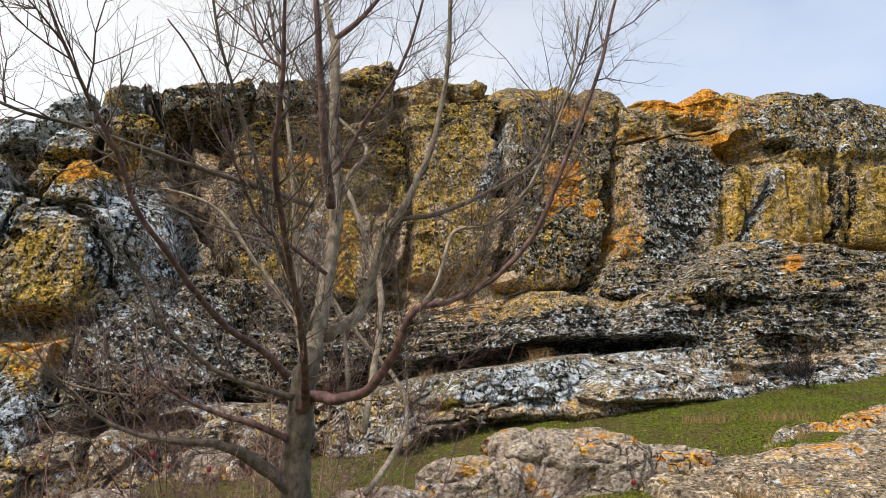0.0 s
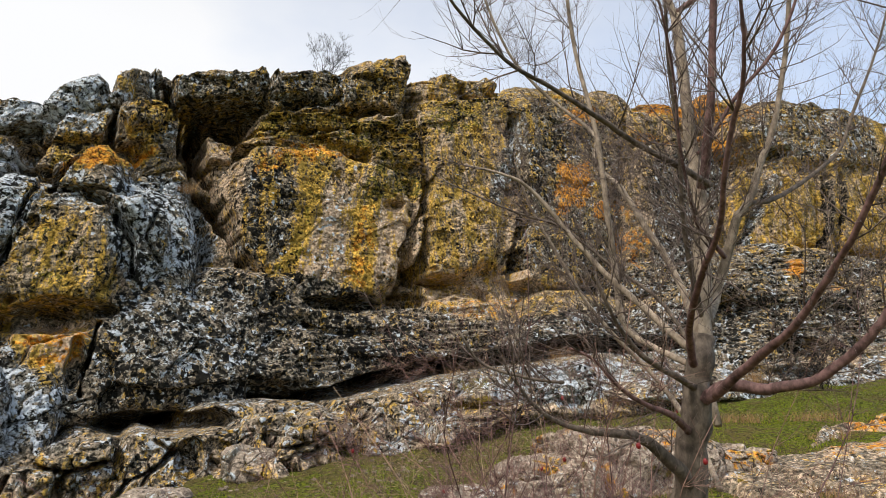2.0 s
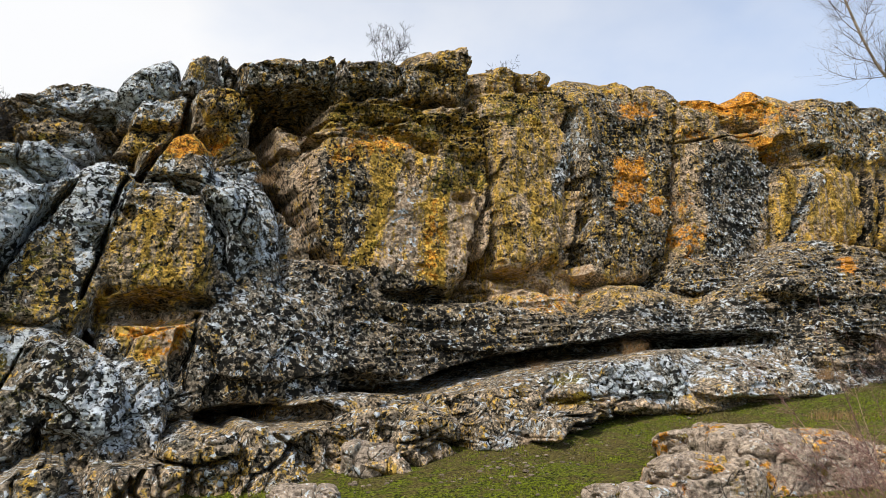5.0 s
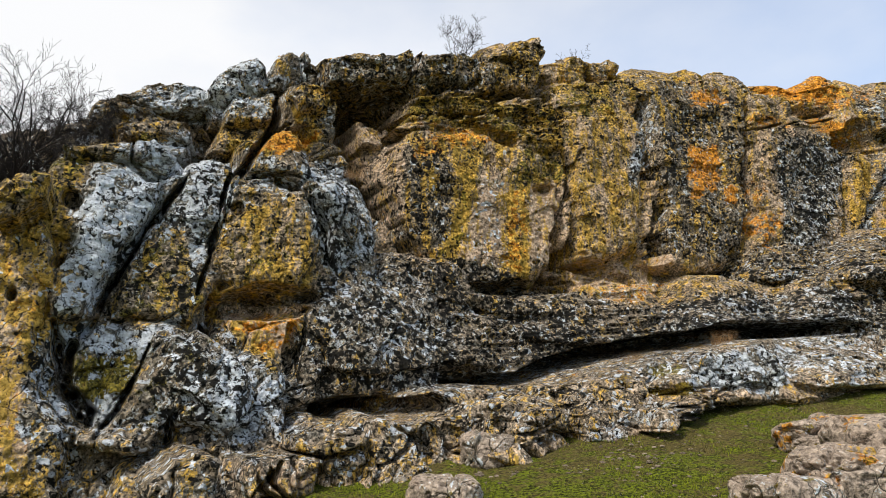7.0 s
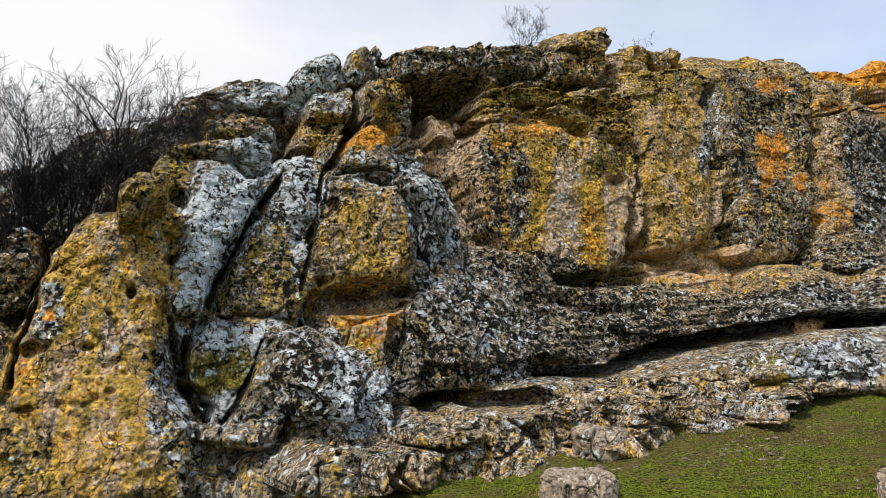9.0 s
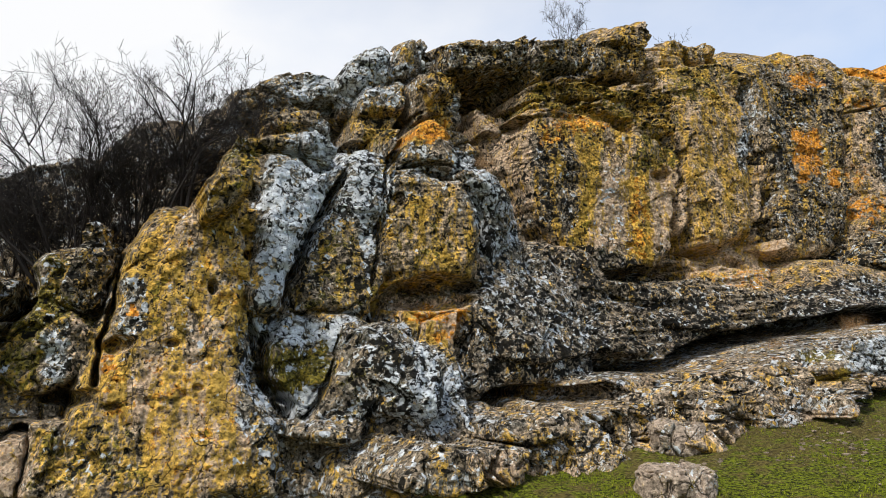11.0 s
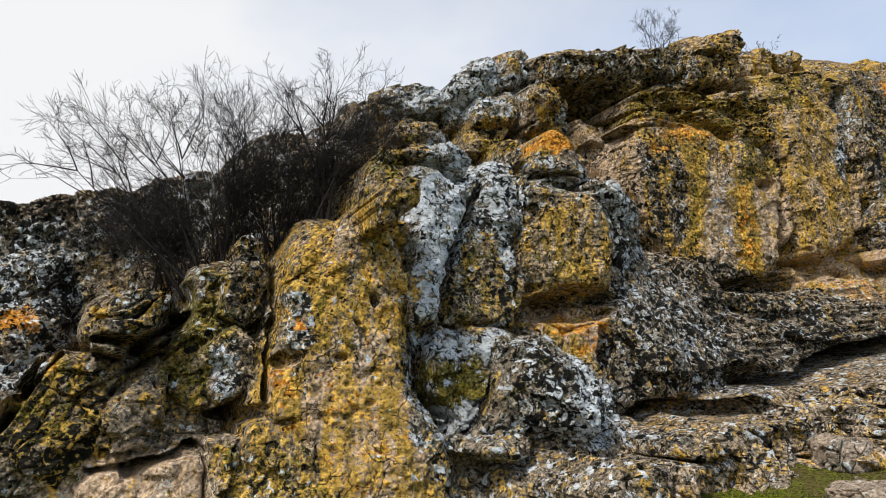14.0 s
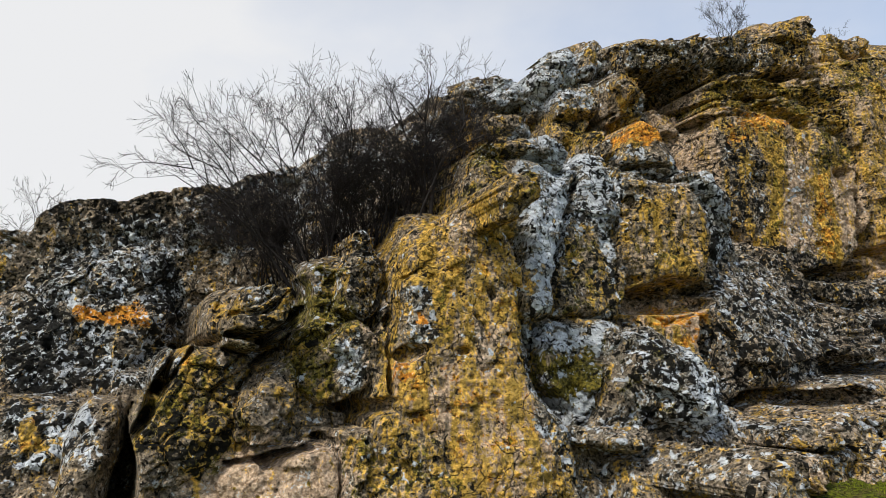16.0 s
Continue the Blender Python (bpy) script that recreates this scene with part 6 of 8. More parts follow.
    for width, depth, line in CRACKS:
        for (ua, za), (ub, zb) in zip(line, line[1:]):
            a0, a1 = np.searchsorted(us, [min(ua, ub) - 0.4, max(ua, ub) + 0.4])
            b0, b1 = np.searchsorted(zs, [min(za, zb) - 0.4, max(za, zb) + 0.4])
            lu = (u + 0.6 * (pu - u) + wob)[a0:a1, b0:b1]
            lz = (z + 0.6 * (pz - z) + wob)[a0:a1, b0:b1]
            n2 = (ub - ua) ** 2 + (zb - za) ** 2 + 1e-6
            s = np.clip(((lu - ua) * (ub - ua) + (lz - za) * (zb - za)) / n2, 0, 1)
            d = np.hypot(lu - ua - s * (ub - ua), lz - za - s * (zb - za))
            open_by = vary[a0:a1, b0:b1] if width < 0.12 else np.clip(vary[a0:a1, b0:b1], 0.75, 1.5)
            cut = 2.4 * depth * np.clip(1 - (d / (width * 0.9 * open_by)) ** 2, 0, 1)
            w[a0:a1, b0:b1] -= cut * (0.55 + 0.45 * np.sin(3.1 * lu + 5 * lz) ** 2) * 0.8
    for line in SLOTS:
        lu, lz, lh = (np.array(c) for c in zip(*line))
        mid = np.interp(pu, lu, lz)
        half = np.interp(pu, lu, lh, left=0, right=0)
        w -= np.where(half > 0.01, 3.0 * np.clip(1.3 - (np.abs(pz - mid) / np.maximum(half, 0.02)) ** 2, 0, 1), 0)
    # relief: lumps, bedding, broken blocks, joints, pits; the tall faces are smoother than the rest
    even = {"pillar", "rock_face", "buttress", "grey_slab", "narrow_rib", "pale_slab", "recess_wall", "round_block", "standing_stone", "base_ledge"}
    table = np.array([0.45 if name == "pillar" else 0.34 if name in even else 0.3 if name.startswith("foot") else 1.0 for name, *_ in PIECES] + [1.0], dtype=np.float32)
    coarse = table[owner]
    for _ in range(3):
        coarse = (coarse + np.roll(coarse, 3, 0) + np.roll(coarse, -3, 0) + np.roll(coarse, 3, 1) + np.roll(coarse, -3, 1)) / 5
    layering = {"apron": 1.0, "terrace": 1.0, "base_ledge": 0.6, "bed": 1.2, "capstone": 0.3, "cap_slab": 0.4, "foot_rock": 0.1, "tower": 0.25, "foot_block": 0.12}
    table = np.array([layering.get(name, 0.08) for name, *_ in PIECES] + [0.1], dtype=np.float32)
    bedded = table[owner]
    for _ in range(3):
        bedded = (bedded + np.roll(bedded, 4, 0) + np.roll(bedded, -4, 0) + np.roll(bedded, 4, 1) + np.roll(bedded, -4, 1)) / 5
    table = np.array([1.0 if name in ("foot_rock", "foot_block") else 0.0 for name, *_ in PIECES] + [0.0], dtype=np.float32)
    blocky = table[owner]
    w = w + 0.30 * (layered(u * 0.8, z * 0.7, w * 0.8, 3, 41) - 0.5)
    w = w + (0.09 + 0.09 * coarse) * (layered(u * 2.6, z * 2.4, w * 1.5, 3, 47, 0.6) - 0.5)
    beds = layered(u * 0.55, (z - 0.12 * u) * 5.5 + 0.4 * grain(u, z, w, 3), w * 0.55, 3, 53, 0.6)
    w = w + bedded * 0.30 * (beds - 0.5)
    fines = layered((u + w) * 1.1, (z - 0.12 * u) * 17, w, 2, 57, 0.6)
    w = w + bedded * 0.17 * (fines - 0.5)
    for size, depth, groove, seed in ((1.15, 0.24, 0.12, 89), (0.55, 0.17, 0.12, 83), (0.21, 0.05, 0.06, 97)):
        offset, edge = broken(u + 0.5 * w + 0.9 * (pu - u) + 1.5 * wob, z * 1.3 + 0.35 * w - 0.1 * u + 0.9 * (pz - z) + 1.5 * wob, size, seed)
        rough = smooth(layered(u * 0.45 + seed, z * 0.45, flat, 2, seed + 1), 0.34, 0.58) * coarse
        rough = np.maximum(rough, (0.9 if size > 0.3 else 0.15) * blocky)
        groove = groove * (1 + 0.5 * blocky)
        w = w + rough * depth * offset - (0.05 + 0.95 * rough) * groove * edge * smooth(layered(u * 1.3, z * 1.3, flat, 2, seed + 7) + 0.08 * blocky, 0.46, 0.58)
    flute = layered(u * 3.2, z * 0.35, flat, 3, 67, 0.6)
    w = w + 0.10 * (flute - 0.5) * smooth(z, 3.5, 5)
    pits = layered(u * 5.5, z * 5.5, w * 2, 2, 73)
    w = w - (0.035 + 0.065 * coarse) * smooth(pits, 0.66, 0.78) * (0.3 + 0.7 * smooth(grain(u * 0.7, z * 0.7, flat, 75), 0.45, 0.7))
    pits = layered(u * 13, z * 13, w * 3, 2, 77)
    w = w - (0.012 + 0.023 * coarse) * smooth(pits, 0.62, 0.74)
    w = w + (0.055 + 0.045 * coarse) * (layered(u * 7.5, z * 7.5, w * 2.5, 3, 79, 0.75) - 0.5)
    # lichen, plus dark that carries the recess walls' shade
    layers = {key: np.zeros_like(u) for key in ("ochre", "pale", "dark", "orange", "bare", "moss")}
    for kind, cu, cz, ru, rz, amount in GROWTHS:
        a0, a1 = np.searchsorted(us, [cu - ru * 1.6 - 0.2, cu + ru * 1.6 + 0.2])
        b0, b1 = np.searchsorted(zs, [cz - rz * 1.6 - 0.2, cz + rz * 1.6 + 0.2])
        r = np.hypot((pu[a0:a1, b0:b1] - cu) / ru, (pz[a0:a1, b0:b1] - cz) / rz)
        layers[kind][a0:a1, b0:b1] = np.maximum(layers[kind][a0:a1, b0:b1], amount * smooth(-r, -1.55, -0.25))
    wall = smooth(u, 6.5, 8) * smooth(z, 3.8, 4.8)
    band = [layered(u * 2.4, z * 0.22, flat + k, 3, 103 + k, 0.6) - 0.5 for k in range(3)]
    streaky = 1 - coarse
    patch = [layered(u * 0.55, z * 0.55, flat + k, 3, 113 + k) - 0.5 for k in range(3)]
    set_ochre, set_pale, set_bare, set_dark = (np.clip(layers[k], 0, 1) for k in ("ochre", "pale", "bare", "dark"))
    free = (1 - 0.8 * set_pale) * (1 - 0.6 * set_bare) * (1 - 0.7 * set_dark)
    layers["ochre"] = np.clip(np.maximum(set_ochre * (1 - 0.5 * set_pale) * (1 - 0.55 * set_bare), (0.16 + 0.34 * wall + streaky * 2.4 * band[0] + 0.8 * patch[0]) * free), 0, 1.1)
    layers["pale"] = np.clip(np.maximum(set_pale, (0.18 - 0.20 * wall + 0.9 * patch[1]) * (1 - 0.5 * set_dark)) * (1 - 0.75 * set_bare) * (1 - 0.5 * set_ochre), 0, 1.1)
    keep = (1 - 0.75 * set_ochre) * (1 - 0.85 * set_bare)
    layers["dark"] = np.clip(np.maximum(layers["dark"], (0.24 + 0.35 * set_pale + streaky * 2.0 * band[1] + 0.9 * patch[2]) * keep), 0, 1.1)
    layers["bare"] = np.clip(np.maximum(set_bare, 0.30 * wall + streaky * 3.0 * band[2]), 0, 1)
    # crusts with outlines of their own; the recess patch also holds shade
    fray = 0.55 * (layered(u * 3.1, z * 3.1, w * 1.5, 4, 151, 0.65) - 0.5)
    uneven = 1 + 1.1 * (layered(u * 1.7, z * 1.1, w, 3, 157) - 0.5)
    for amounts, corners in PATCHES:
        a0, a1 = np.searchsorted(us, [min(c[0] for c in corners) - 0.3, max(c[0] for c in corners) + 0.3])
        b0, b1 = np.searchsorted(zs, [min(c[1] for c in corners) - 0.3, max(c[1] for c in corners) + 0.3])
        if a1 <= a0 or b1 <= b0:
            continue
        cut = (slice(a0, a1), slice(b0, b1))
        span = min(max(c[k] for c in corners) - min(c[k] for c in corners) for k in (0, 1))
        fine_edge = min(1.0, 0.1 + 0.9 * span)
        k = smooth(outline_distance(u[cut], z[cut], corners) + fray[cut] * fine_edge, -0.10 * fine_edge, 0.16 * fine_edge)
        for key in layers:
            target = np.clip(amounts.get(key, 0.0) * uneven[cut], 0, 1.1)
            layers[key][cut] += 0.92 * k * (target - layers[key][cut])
    # the mesh, one part for each mass of rock
    place = to_world(u, z, w).reshape(-1, 3)
    nu, nz = u.shape
    index = np.arange(nu * nz).reshape(nu, nz)
    corners = np.stack([index[:-1, :-1], index[1:, :-1], index[1:, 1:], index[:-1, 1:]], axis=-1)
    whole = solid[:-1, :-1] & solid[1:, :-1] & solid[1:, 1:] & solid[:-1, 1:]
    step = np.maximum(np.abs(np.diff(w, axis=0))[:, :-1], np.abs(np.diff(w, axis=1))[:-1, :])
    whole &= step < 6
    mine = owner[:-1, :-1]
    cliff = new("cliff")
    tagged(cliff, "weathered limestone cliff with ochre and grey lichen", "cliff", kind="structure")
    for i in range(-1, len(PIECES)):
        chosen = whole & (mine == i)
        quads = corners[chosen]
        if len(quads) < 12:
            continue
        used, local = np.unique(quads, return_inverse=True)
        name = PIECES[i][0] if i >= 0 else "inner_wall"
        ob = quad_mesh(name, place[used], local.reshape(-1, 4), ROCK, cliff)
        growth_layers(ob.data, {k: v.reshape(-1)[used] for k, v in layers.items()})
        if name in PART_LABELS:
            tagged(ob, PART_LABELS[name])
    return cliff


build_cliff()

# ---------------------------------------------------------------- the ground
def ground_height(x, y):
    """The grassy slope in front, the plateau behind the cliff."""
    c, s = math.cos(ALONG), math.sin(ALONG)
    dx, dy = x - FOOT.x, y - FOOT.y
    u, w = dx * c + dy * s, dx * s - dy * c
    slope = -0.79 + 0.085 * np.clip(x, -30, 30) + 0.165 * np.clip(y, -6, 17)
    slope = slope - 0.3 * smooth(-u, 1.0, 5.0) * smooth(w, -3, 3)
    slope = slope + 0.10 * (layered(x * 0.5, y * 0.5, 0 * x, 3, 5) - 0.5)
    top = np.interp(u, [-12, -5, -1, 3, 6, 10, 18, 33], [3.6, 4.4, 5.4, 7.0, 8.6, 9.6, 10.2, 10.6])
    start = np.interp(u, [-6, 0, 5, 9], [9.5, 7.5, 4.6, 4.2])
    return slope + (top - slope) * smooth(-w, start, start + 2.5)


def axis(lo, hi, step, far):
    inner = np.arange(lo, hi + step / 2, step)
    outer = step * np.cumsum(1.35 ** np.arange(1, 26))
    outer = outer[outer < far]
    return np.concatenate([lo - outer[::-1], inner, hi + outer])


def build_ground():
    x, y = np.meshgrid(axis(-24, 30, 0.16, 1500), axis(-6, 34, 0.16, 1500), indexing="ij")
    zz = ground_height(x, y)
    near = (np.abs(x) < 30) & (np.abs(y - 12) < 30)
    zz = zz + near * 0.12 * (layered(x * 2, y * 2, 0 * x, 3, 9) - 0.5)
    nx, ny = x.shape
    index = np.arange(nx * ny).reshape(nx, ny)
    quads = np.stack([index[:-1, :-1], index[1:, :-1], index[1:, 1:], index[:-1, 1:]], axis=-1).reshape(-1, 4)
    ob = quad_mesh("ground", np.stack([x, y, zz], axis=-1).reshape(-1, 3), quads, GRASSLAND)
    tagged(ob, "short green grass and bare soil below the cliff", "ground", kind="structure")


build_ground()


def height_at(x, y):
    return float(ground_height(np.array([float(x)]), np.array([float(y)]))[0])


def boulder(name, label, x, y, size, seed, sink=0.35, turn=0.0, coat=None, lift=0.0, category="rock"):
    """A rounded, jointed rock lying in the turf."""
    n_lat, n_lon = 110, 190
    th = np.linspace(-math.pi / 2, math.pi / 2, n_lat)[None, :]
    ph = np.linspace(0, 2 * math.pi, n_lon, endpoint=False)[:, None]
    d = np.stack([np.cos(th) * np.cos(ph), np.cos(th) * np.sin(ph), np.sin(th) + 0 * ph], axis=-1)
    p = np.sign(d) * np.abs(d) ** np.array((0.5, 0.5, 0.36))
    q = p * (np.array(size) / 2)
    a, b, c = (q[..., i] for i in range(3))
    sc = 1.0 / max(size)
    k = 1 + 0.5 * (layered(a * 2.2 * sc + seed, b * 2.2 * sc, c * 2.2 * sc, 4, seed) - 0.5)
    q = q * k[..., None]
    m = 0.11 * (layered(a * 1.8 + seed, b * 1.8, c * 2.6, 3, seed + 3, 0.5) - 0.5)
    n = layered(a * 2.6, b * 2.6, c * 2.6 + seed, 3, seed + 9)
    m = m - 0.10 * np.clip(1 - np.abs(n - 0.5) / 0.03, 0, 1)
    q = q + d * m[..., None]
    for cell, step, groove in ((0.85, 0.10, 0.07), (0.30, 0.015, 0.022)):
        offset, edge = broken(a + 0.45 * c + seed + m, b * 0.8 + 0.9 * c + m, cell, seed + 1)
        q = q + d * (step * offset - groove * edge)[..., None]
    q = q + d * (0.018 * (layered(a * 9, b * 9, c * 9, 2, seed + 2) - 0.5))[..., None]
    ct, st = math.cos(turn), math.sin(turn)
    verts = np.stack([q[..., 0] * ct - q[..., 1] * st, q[..., 0] * st + q[..., 1] * ct, q[..., 2]], axis=-1)
    base = height_at(x, y) + size[2] / 2 - sink * size[2] + lift
    index = np.arange(n_lat * n_lon).reshape(n_lon, n_lat)
    nxt = np.roll(index, -1, axis=0)
    quads = np.stack([index[:, :-1], nxt[:, :-1], nxt[:, 1:], index[:, 1:]], axis=-1).reshape(-1, 4)
    ob = quad_mesh(name, verts.reshape(-1, 3), quads, PALE_ROCK)
    ob.location = (x, y, base)
    coat = coat or {}
    patch = smooth(layered(a * 1.6 + seed, b * 1.6, c * 1.6, 2, seed + 5), 0.5, 0.62).reshape(-1)
    growth_layers(ob.data, {key: coat.get(key, 0.0) * patch + (0.65 if key == "bare" else 0.0) for key in ("ochre", "pale", "dark", "orange", "bare", "moss")})
    return tagged(ob, label, category, "rocks lying in the turf")


boulder("boulder", 'cracked pale boulder with orange lichen in the grass', 1.63, 9.13, (2.04, 1.64, 1.15), 3, 0.45, 0.00, dict(orange=0.42, ochre=0.4, bare=0.6, dark=0.45), 0.00)
boulder("boulder", 'rounded pale boulder beside a larger one', 0.29, 8.65, (1.34, 1.07, 1.00), 8, 0.50, 0.00, dict(orange=0.42, ochre=0.4, bare=0.6, dark=0.45), 0.00)
boulder("boulder", 'low pale boulder half sunk in turf', -0.66, 8.33, (1.13, 0.90, 0.70), 13, 0.50, 0.00, dict(bare=0.9, pale=0.3, dark=0.2), 0.00)
boulder("boulder", 'low grey boulder at the edge of the grass', 1.08, 10.14, (0.93, 0.74, 0.60), 21, 0.50, 0.00, dict(pale=0.6, ochre=0.3, bare=0.5), 0.00)
boulder("boulder", 'low cracked rock joined to a larger boulder', 1.58, 9.88, (1.57, 0.94, 0.70), 22, 0.50, 0.00, dict(orange=0.42, ochre=0.4, bare=0.6, dark=0.45), 0.00)
boulder("boulder", 'flat-topped beige rock among dry grass', 2.85, 9.69, (1.86, 1.12, 0.50), 24, 0.50, 0.00, dict(orange=0.42, ochre=0.4, bare=0.6, dark=0.45), 0.00)
boulder("boulder", "squat white boulder in the grass", -4.62, 9.5, (0.9, 0.8, 0.6), 37, 0.4, 0.0, dict(bare=0.9, pale=0.3, dark=0.2))
boulder("boulder", 'wedge-shaped grey rock below the ledge', -3.84, 11.34, (0.86, 0.69, 0.62), 41, 0.30, 0.00, dict(pale=0.6, ochre=0.3, bare=0.5), 0.00)
boulder("boulder", 'pale boulder at the meadow edge', 1.17, 10.62, (1.05, 0.84, 0.60), 43, 0.40, 0.00, dict(orange=0.42, ochre=0.4, bare=0.6, dark=0.45), 0.00)
boulder("boulder", 'cracked beige rock in the meadow', 2.06, 11.00, (1.19, 0.71, 0.60), 47, 0.40, 0.00, dict(orange=0.42, ochre=0.4, bare=0.6, dark=0.45), 0.00)


def pavement(label, corners, height, seed, coat):
    """A flat outcrop of cracked rock, level with the turf around it."""
    xs = np.arange(min(c[0] for c in corners) - 0.3, max(c[0] for c in corners) + 0.3, 0.045)
    ys = np.arange(min(c[1] for c in corners) - 0.3, max(c[1] for c in corners) + 0.3, 0.045)
    x, y = np.meshgrid(xs, ys, indexing="ij")
    flat = np.zeros_like(x)
    wob = 0.7 * (layered(x * 1.4, y * 1.4, flat, 4, seed, 0.6) - 0.5)
    inner = outline_distance(x + wob, y - wob, corners)
    offset, edge = broken(x + 0.6 * wob, y * 1.5 + wob, 0.9, seed + 1)
    small, joint = broken(x + wob, y * 1.7, 0.33, seed + 2)
    rise = height * (0.7 + 0.7 * layered(x * 0.6, y * 0.6, flat, 3, seed + 3)) * smooth(inner, 0.0, 0.16)
    rise = rise + smooth(inner, 0, 0.1) * (0.07 * offset - 0.06 * edge + 0.02 * small - 0.02 * joint + 0.05 * (layered(x * 3, y * 5, flat, 4, seed + 4, 0.65) - 0.5))
    z = ground_height(x, y) + np.where(inner > -0.12, rise - 0.25 * smooth(-inner, -0.02, 0.12), -0.4)
    nx, ny = x.shape
    index = np.arange(nx * ny).reshape(nx, ny)
    quads = np.stack([index[:-1, :-1], index[1:, :-1], index[1:, 1:], index[:-1, 1:]], axis=-1)
    quads = quads[(inner > -0.15)[:-1, :-1]]
    used, local = np.unique(quads, return_inverse=True)
    ob = quad_mesh("rock_pavement", np.stack([x, y, z], axis=-1).reshape(-1, 3)[used], local.reshape(-1, 4), ROCK)
    spread = smooth(layered(x * 1.3 + seed, y * 1.3, flat, 3, seed + 5), 0.48, 0.62).reshape(-1)[used]
    growth_layers(ob.data, {key: coat.get(key, 0.0) * spread + (0.2 if key == "bare" else 0.0) for key in ("ochre", "pale", "dark", "orange", "bare", "moss")})
    return tagged(ob, label, "rock", "rocks lying in the turf")


pavement("wide flat beige rock outcrop with russet grass in its joints", ((3.1, 8.7), (4.0, 7.2), (6.0, 6.9), (9.5, 8.2), (10.5, 10.6), (8.2, 10.9), (6.2, 10.4), (5.2, 9.75), (3.7, 9.6)), 0.10, 301, dict(orange=0.5, bare=0.6, dark=0.5, pale=0.3, ochre=0.3))
pavement("narrow flat rock ledge along the green strip", ((4.7, 10.1), (6.0, 10.7), (8.0, 11.4), (10.5, 12.2), (10.5, 12.7), (7.6, 11.9), (5.6, 11.0)), 0.12, 311, dict(orange=0.5, bare=0.6, dark=0.5, ochre=0.3))
pavement("low grey rock slab in dry grass", ((2.3, 8.5), (2.7, 7.6), (3.4, 7.6), (3.2, 8.6), (2.8, 9.0)), 0.16, 321, dict(bare=0.8, pale=0.4))


def blades(name, label, spots, height, width, material, seed, lean=0.5, per=1, scatter=0.05):
    """Grass: one bent blade of two faces for each spot."""
    rng = random.Random(seed)
    verts, faces = [], []
    for x, y, z in spots:
        for _ in range(per):
            a = rng.uniform(0, 2 * math.pi)
            h = height * rng.uniform(0.4, 1.2)
            bx, by = x + rng.gauss(0, scatter), y + rng.gauss(0, scatter)
            lx, ly = math.cos(a) * h * lean * rng.random(), math.sin(a) * h * lean * rng.random()
            wx, wy = -math.sin(a + 1) * width, math.cos(a + 1) * width
            i = len(verts)
            verts += [(bx - wx, by - wy, z), (bx + wx, by + wy, z), (bx + lx * 0.4 + wx * 0.7, by + ly * 0.4 + wy * 0.7, z + h * 0.6),
                      (bx + lx * 0.4 - wx * 0.7, by + ly * 0.4 - wy * 0.7, z + h * 0.6), (bx + lx, by + ly, z + h)]
            faces += [(i, i + 1, i + 2, i + 3), (i + 3, i + 2, i + 4)]
    return tagged(mesh_object(name, verts, faces, material, soft=False), label, "grass", kind="stuff")


random.seed(3)


def meadow():
    rng = np.random.default_rng(4)
    n = 100000
    x, y = rng.uniform(-8, 14, n), rng.uniform(6.5, 16.5, n)
    cover = layered(x * 0.9, y * 0.9, 0 * x, 4, 31, 0.6)
    lush = cover > 0.515 + 0.035 * rng.standard_normal(n)
    sere = ~lush & (rng.random(n) < 0.5)
    z = ground_height(x, y) - 0.01
    blades("grass", "short olive and brown winter grass on the slope", list(zip(x[sere].tolist(), y[sere].tolist(), z[sere].tolist())), 0.045, 0.005, OLIVE, 3, 0.9)
    x, y, z = x[lush], y[lush], z[lush]
    blades("grass", "short green winter grass on the slope", list(zip(x.tolist(), y.tolist(), z.tolist())), 0.042, 0.006, BLADE, 2)
    n = 6000
    x, y = rng.uniform(-5, 12, n), rng.uniform(8, 15, n)
    keep = layered(x * 0.5, y * 0.5, 0 * x, 2, 37) > 0.48
    x, y = x[keep], y[keep]
    z = ground_height(x, y)
    verts, faces = [], []
    for a, b, c in zip(x.tolist(), y.tolist(), z.tolist()):
        r, h, i = random.uniform(0.007, 0.018), random.uniform(0.025, 0.05), len(verts)
        verts += [(a + r * math.cos(k), b + r * math.sin(k), c + h + 0.006 * (k > 3)) for k in (0, 1.26, 2.51, 3.77, 5.03)] + [(a, b, c + h - 0.008)]
        faces += [(i + k, i + (k + 1) % 5, i + 5) for k in range(5)]
    tagged(mesh_object("flowers", verts, faces, PETAL), "tiny whitish daisies and leaves in the grass", "flowers", kind="stuff")


meadow()


def straw_tuft(label, x, y, z, height, count, seed, spread=0.16):
    rng = random.Random(seed)
    spots = [(x + rng.gauss(0, spread), y + rng.gauss(0, spread * 0.6), z - 0.03) for _ in range(count)]
    return blades("dry_grass_tuft", label, spots, height, 0.004, STRAW, seed, 0.7, 1, 0.02)


for k, (tx, ty, tz, th) in enumerate([(2.28, 15.63, 3.02, 0.42), (-0.25, 14.45, 2.5, 0.3), (7.7, 18.4, 5.0, 0.5), (-5.28, 11.85, 1.15, 0.3),
                                      (-4.5, 11.95, 0.95, 0.34), (6.54, 14.9, 2.55, 0.3), (-6.6, 15.0, 6.8, 0.3), (-19.6, 13.9, 4.8, 0.35), (-7.7, 13.9, 6.65, 0.25)]):
    straw_tuft("russet dry grass tuft growing on a rock ledge", tx, ty, tz, th, 150, 60 + k)
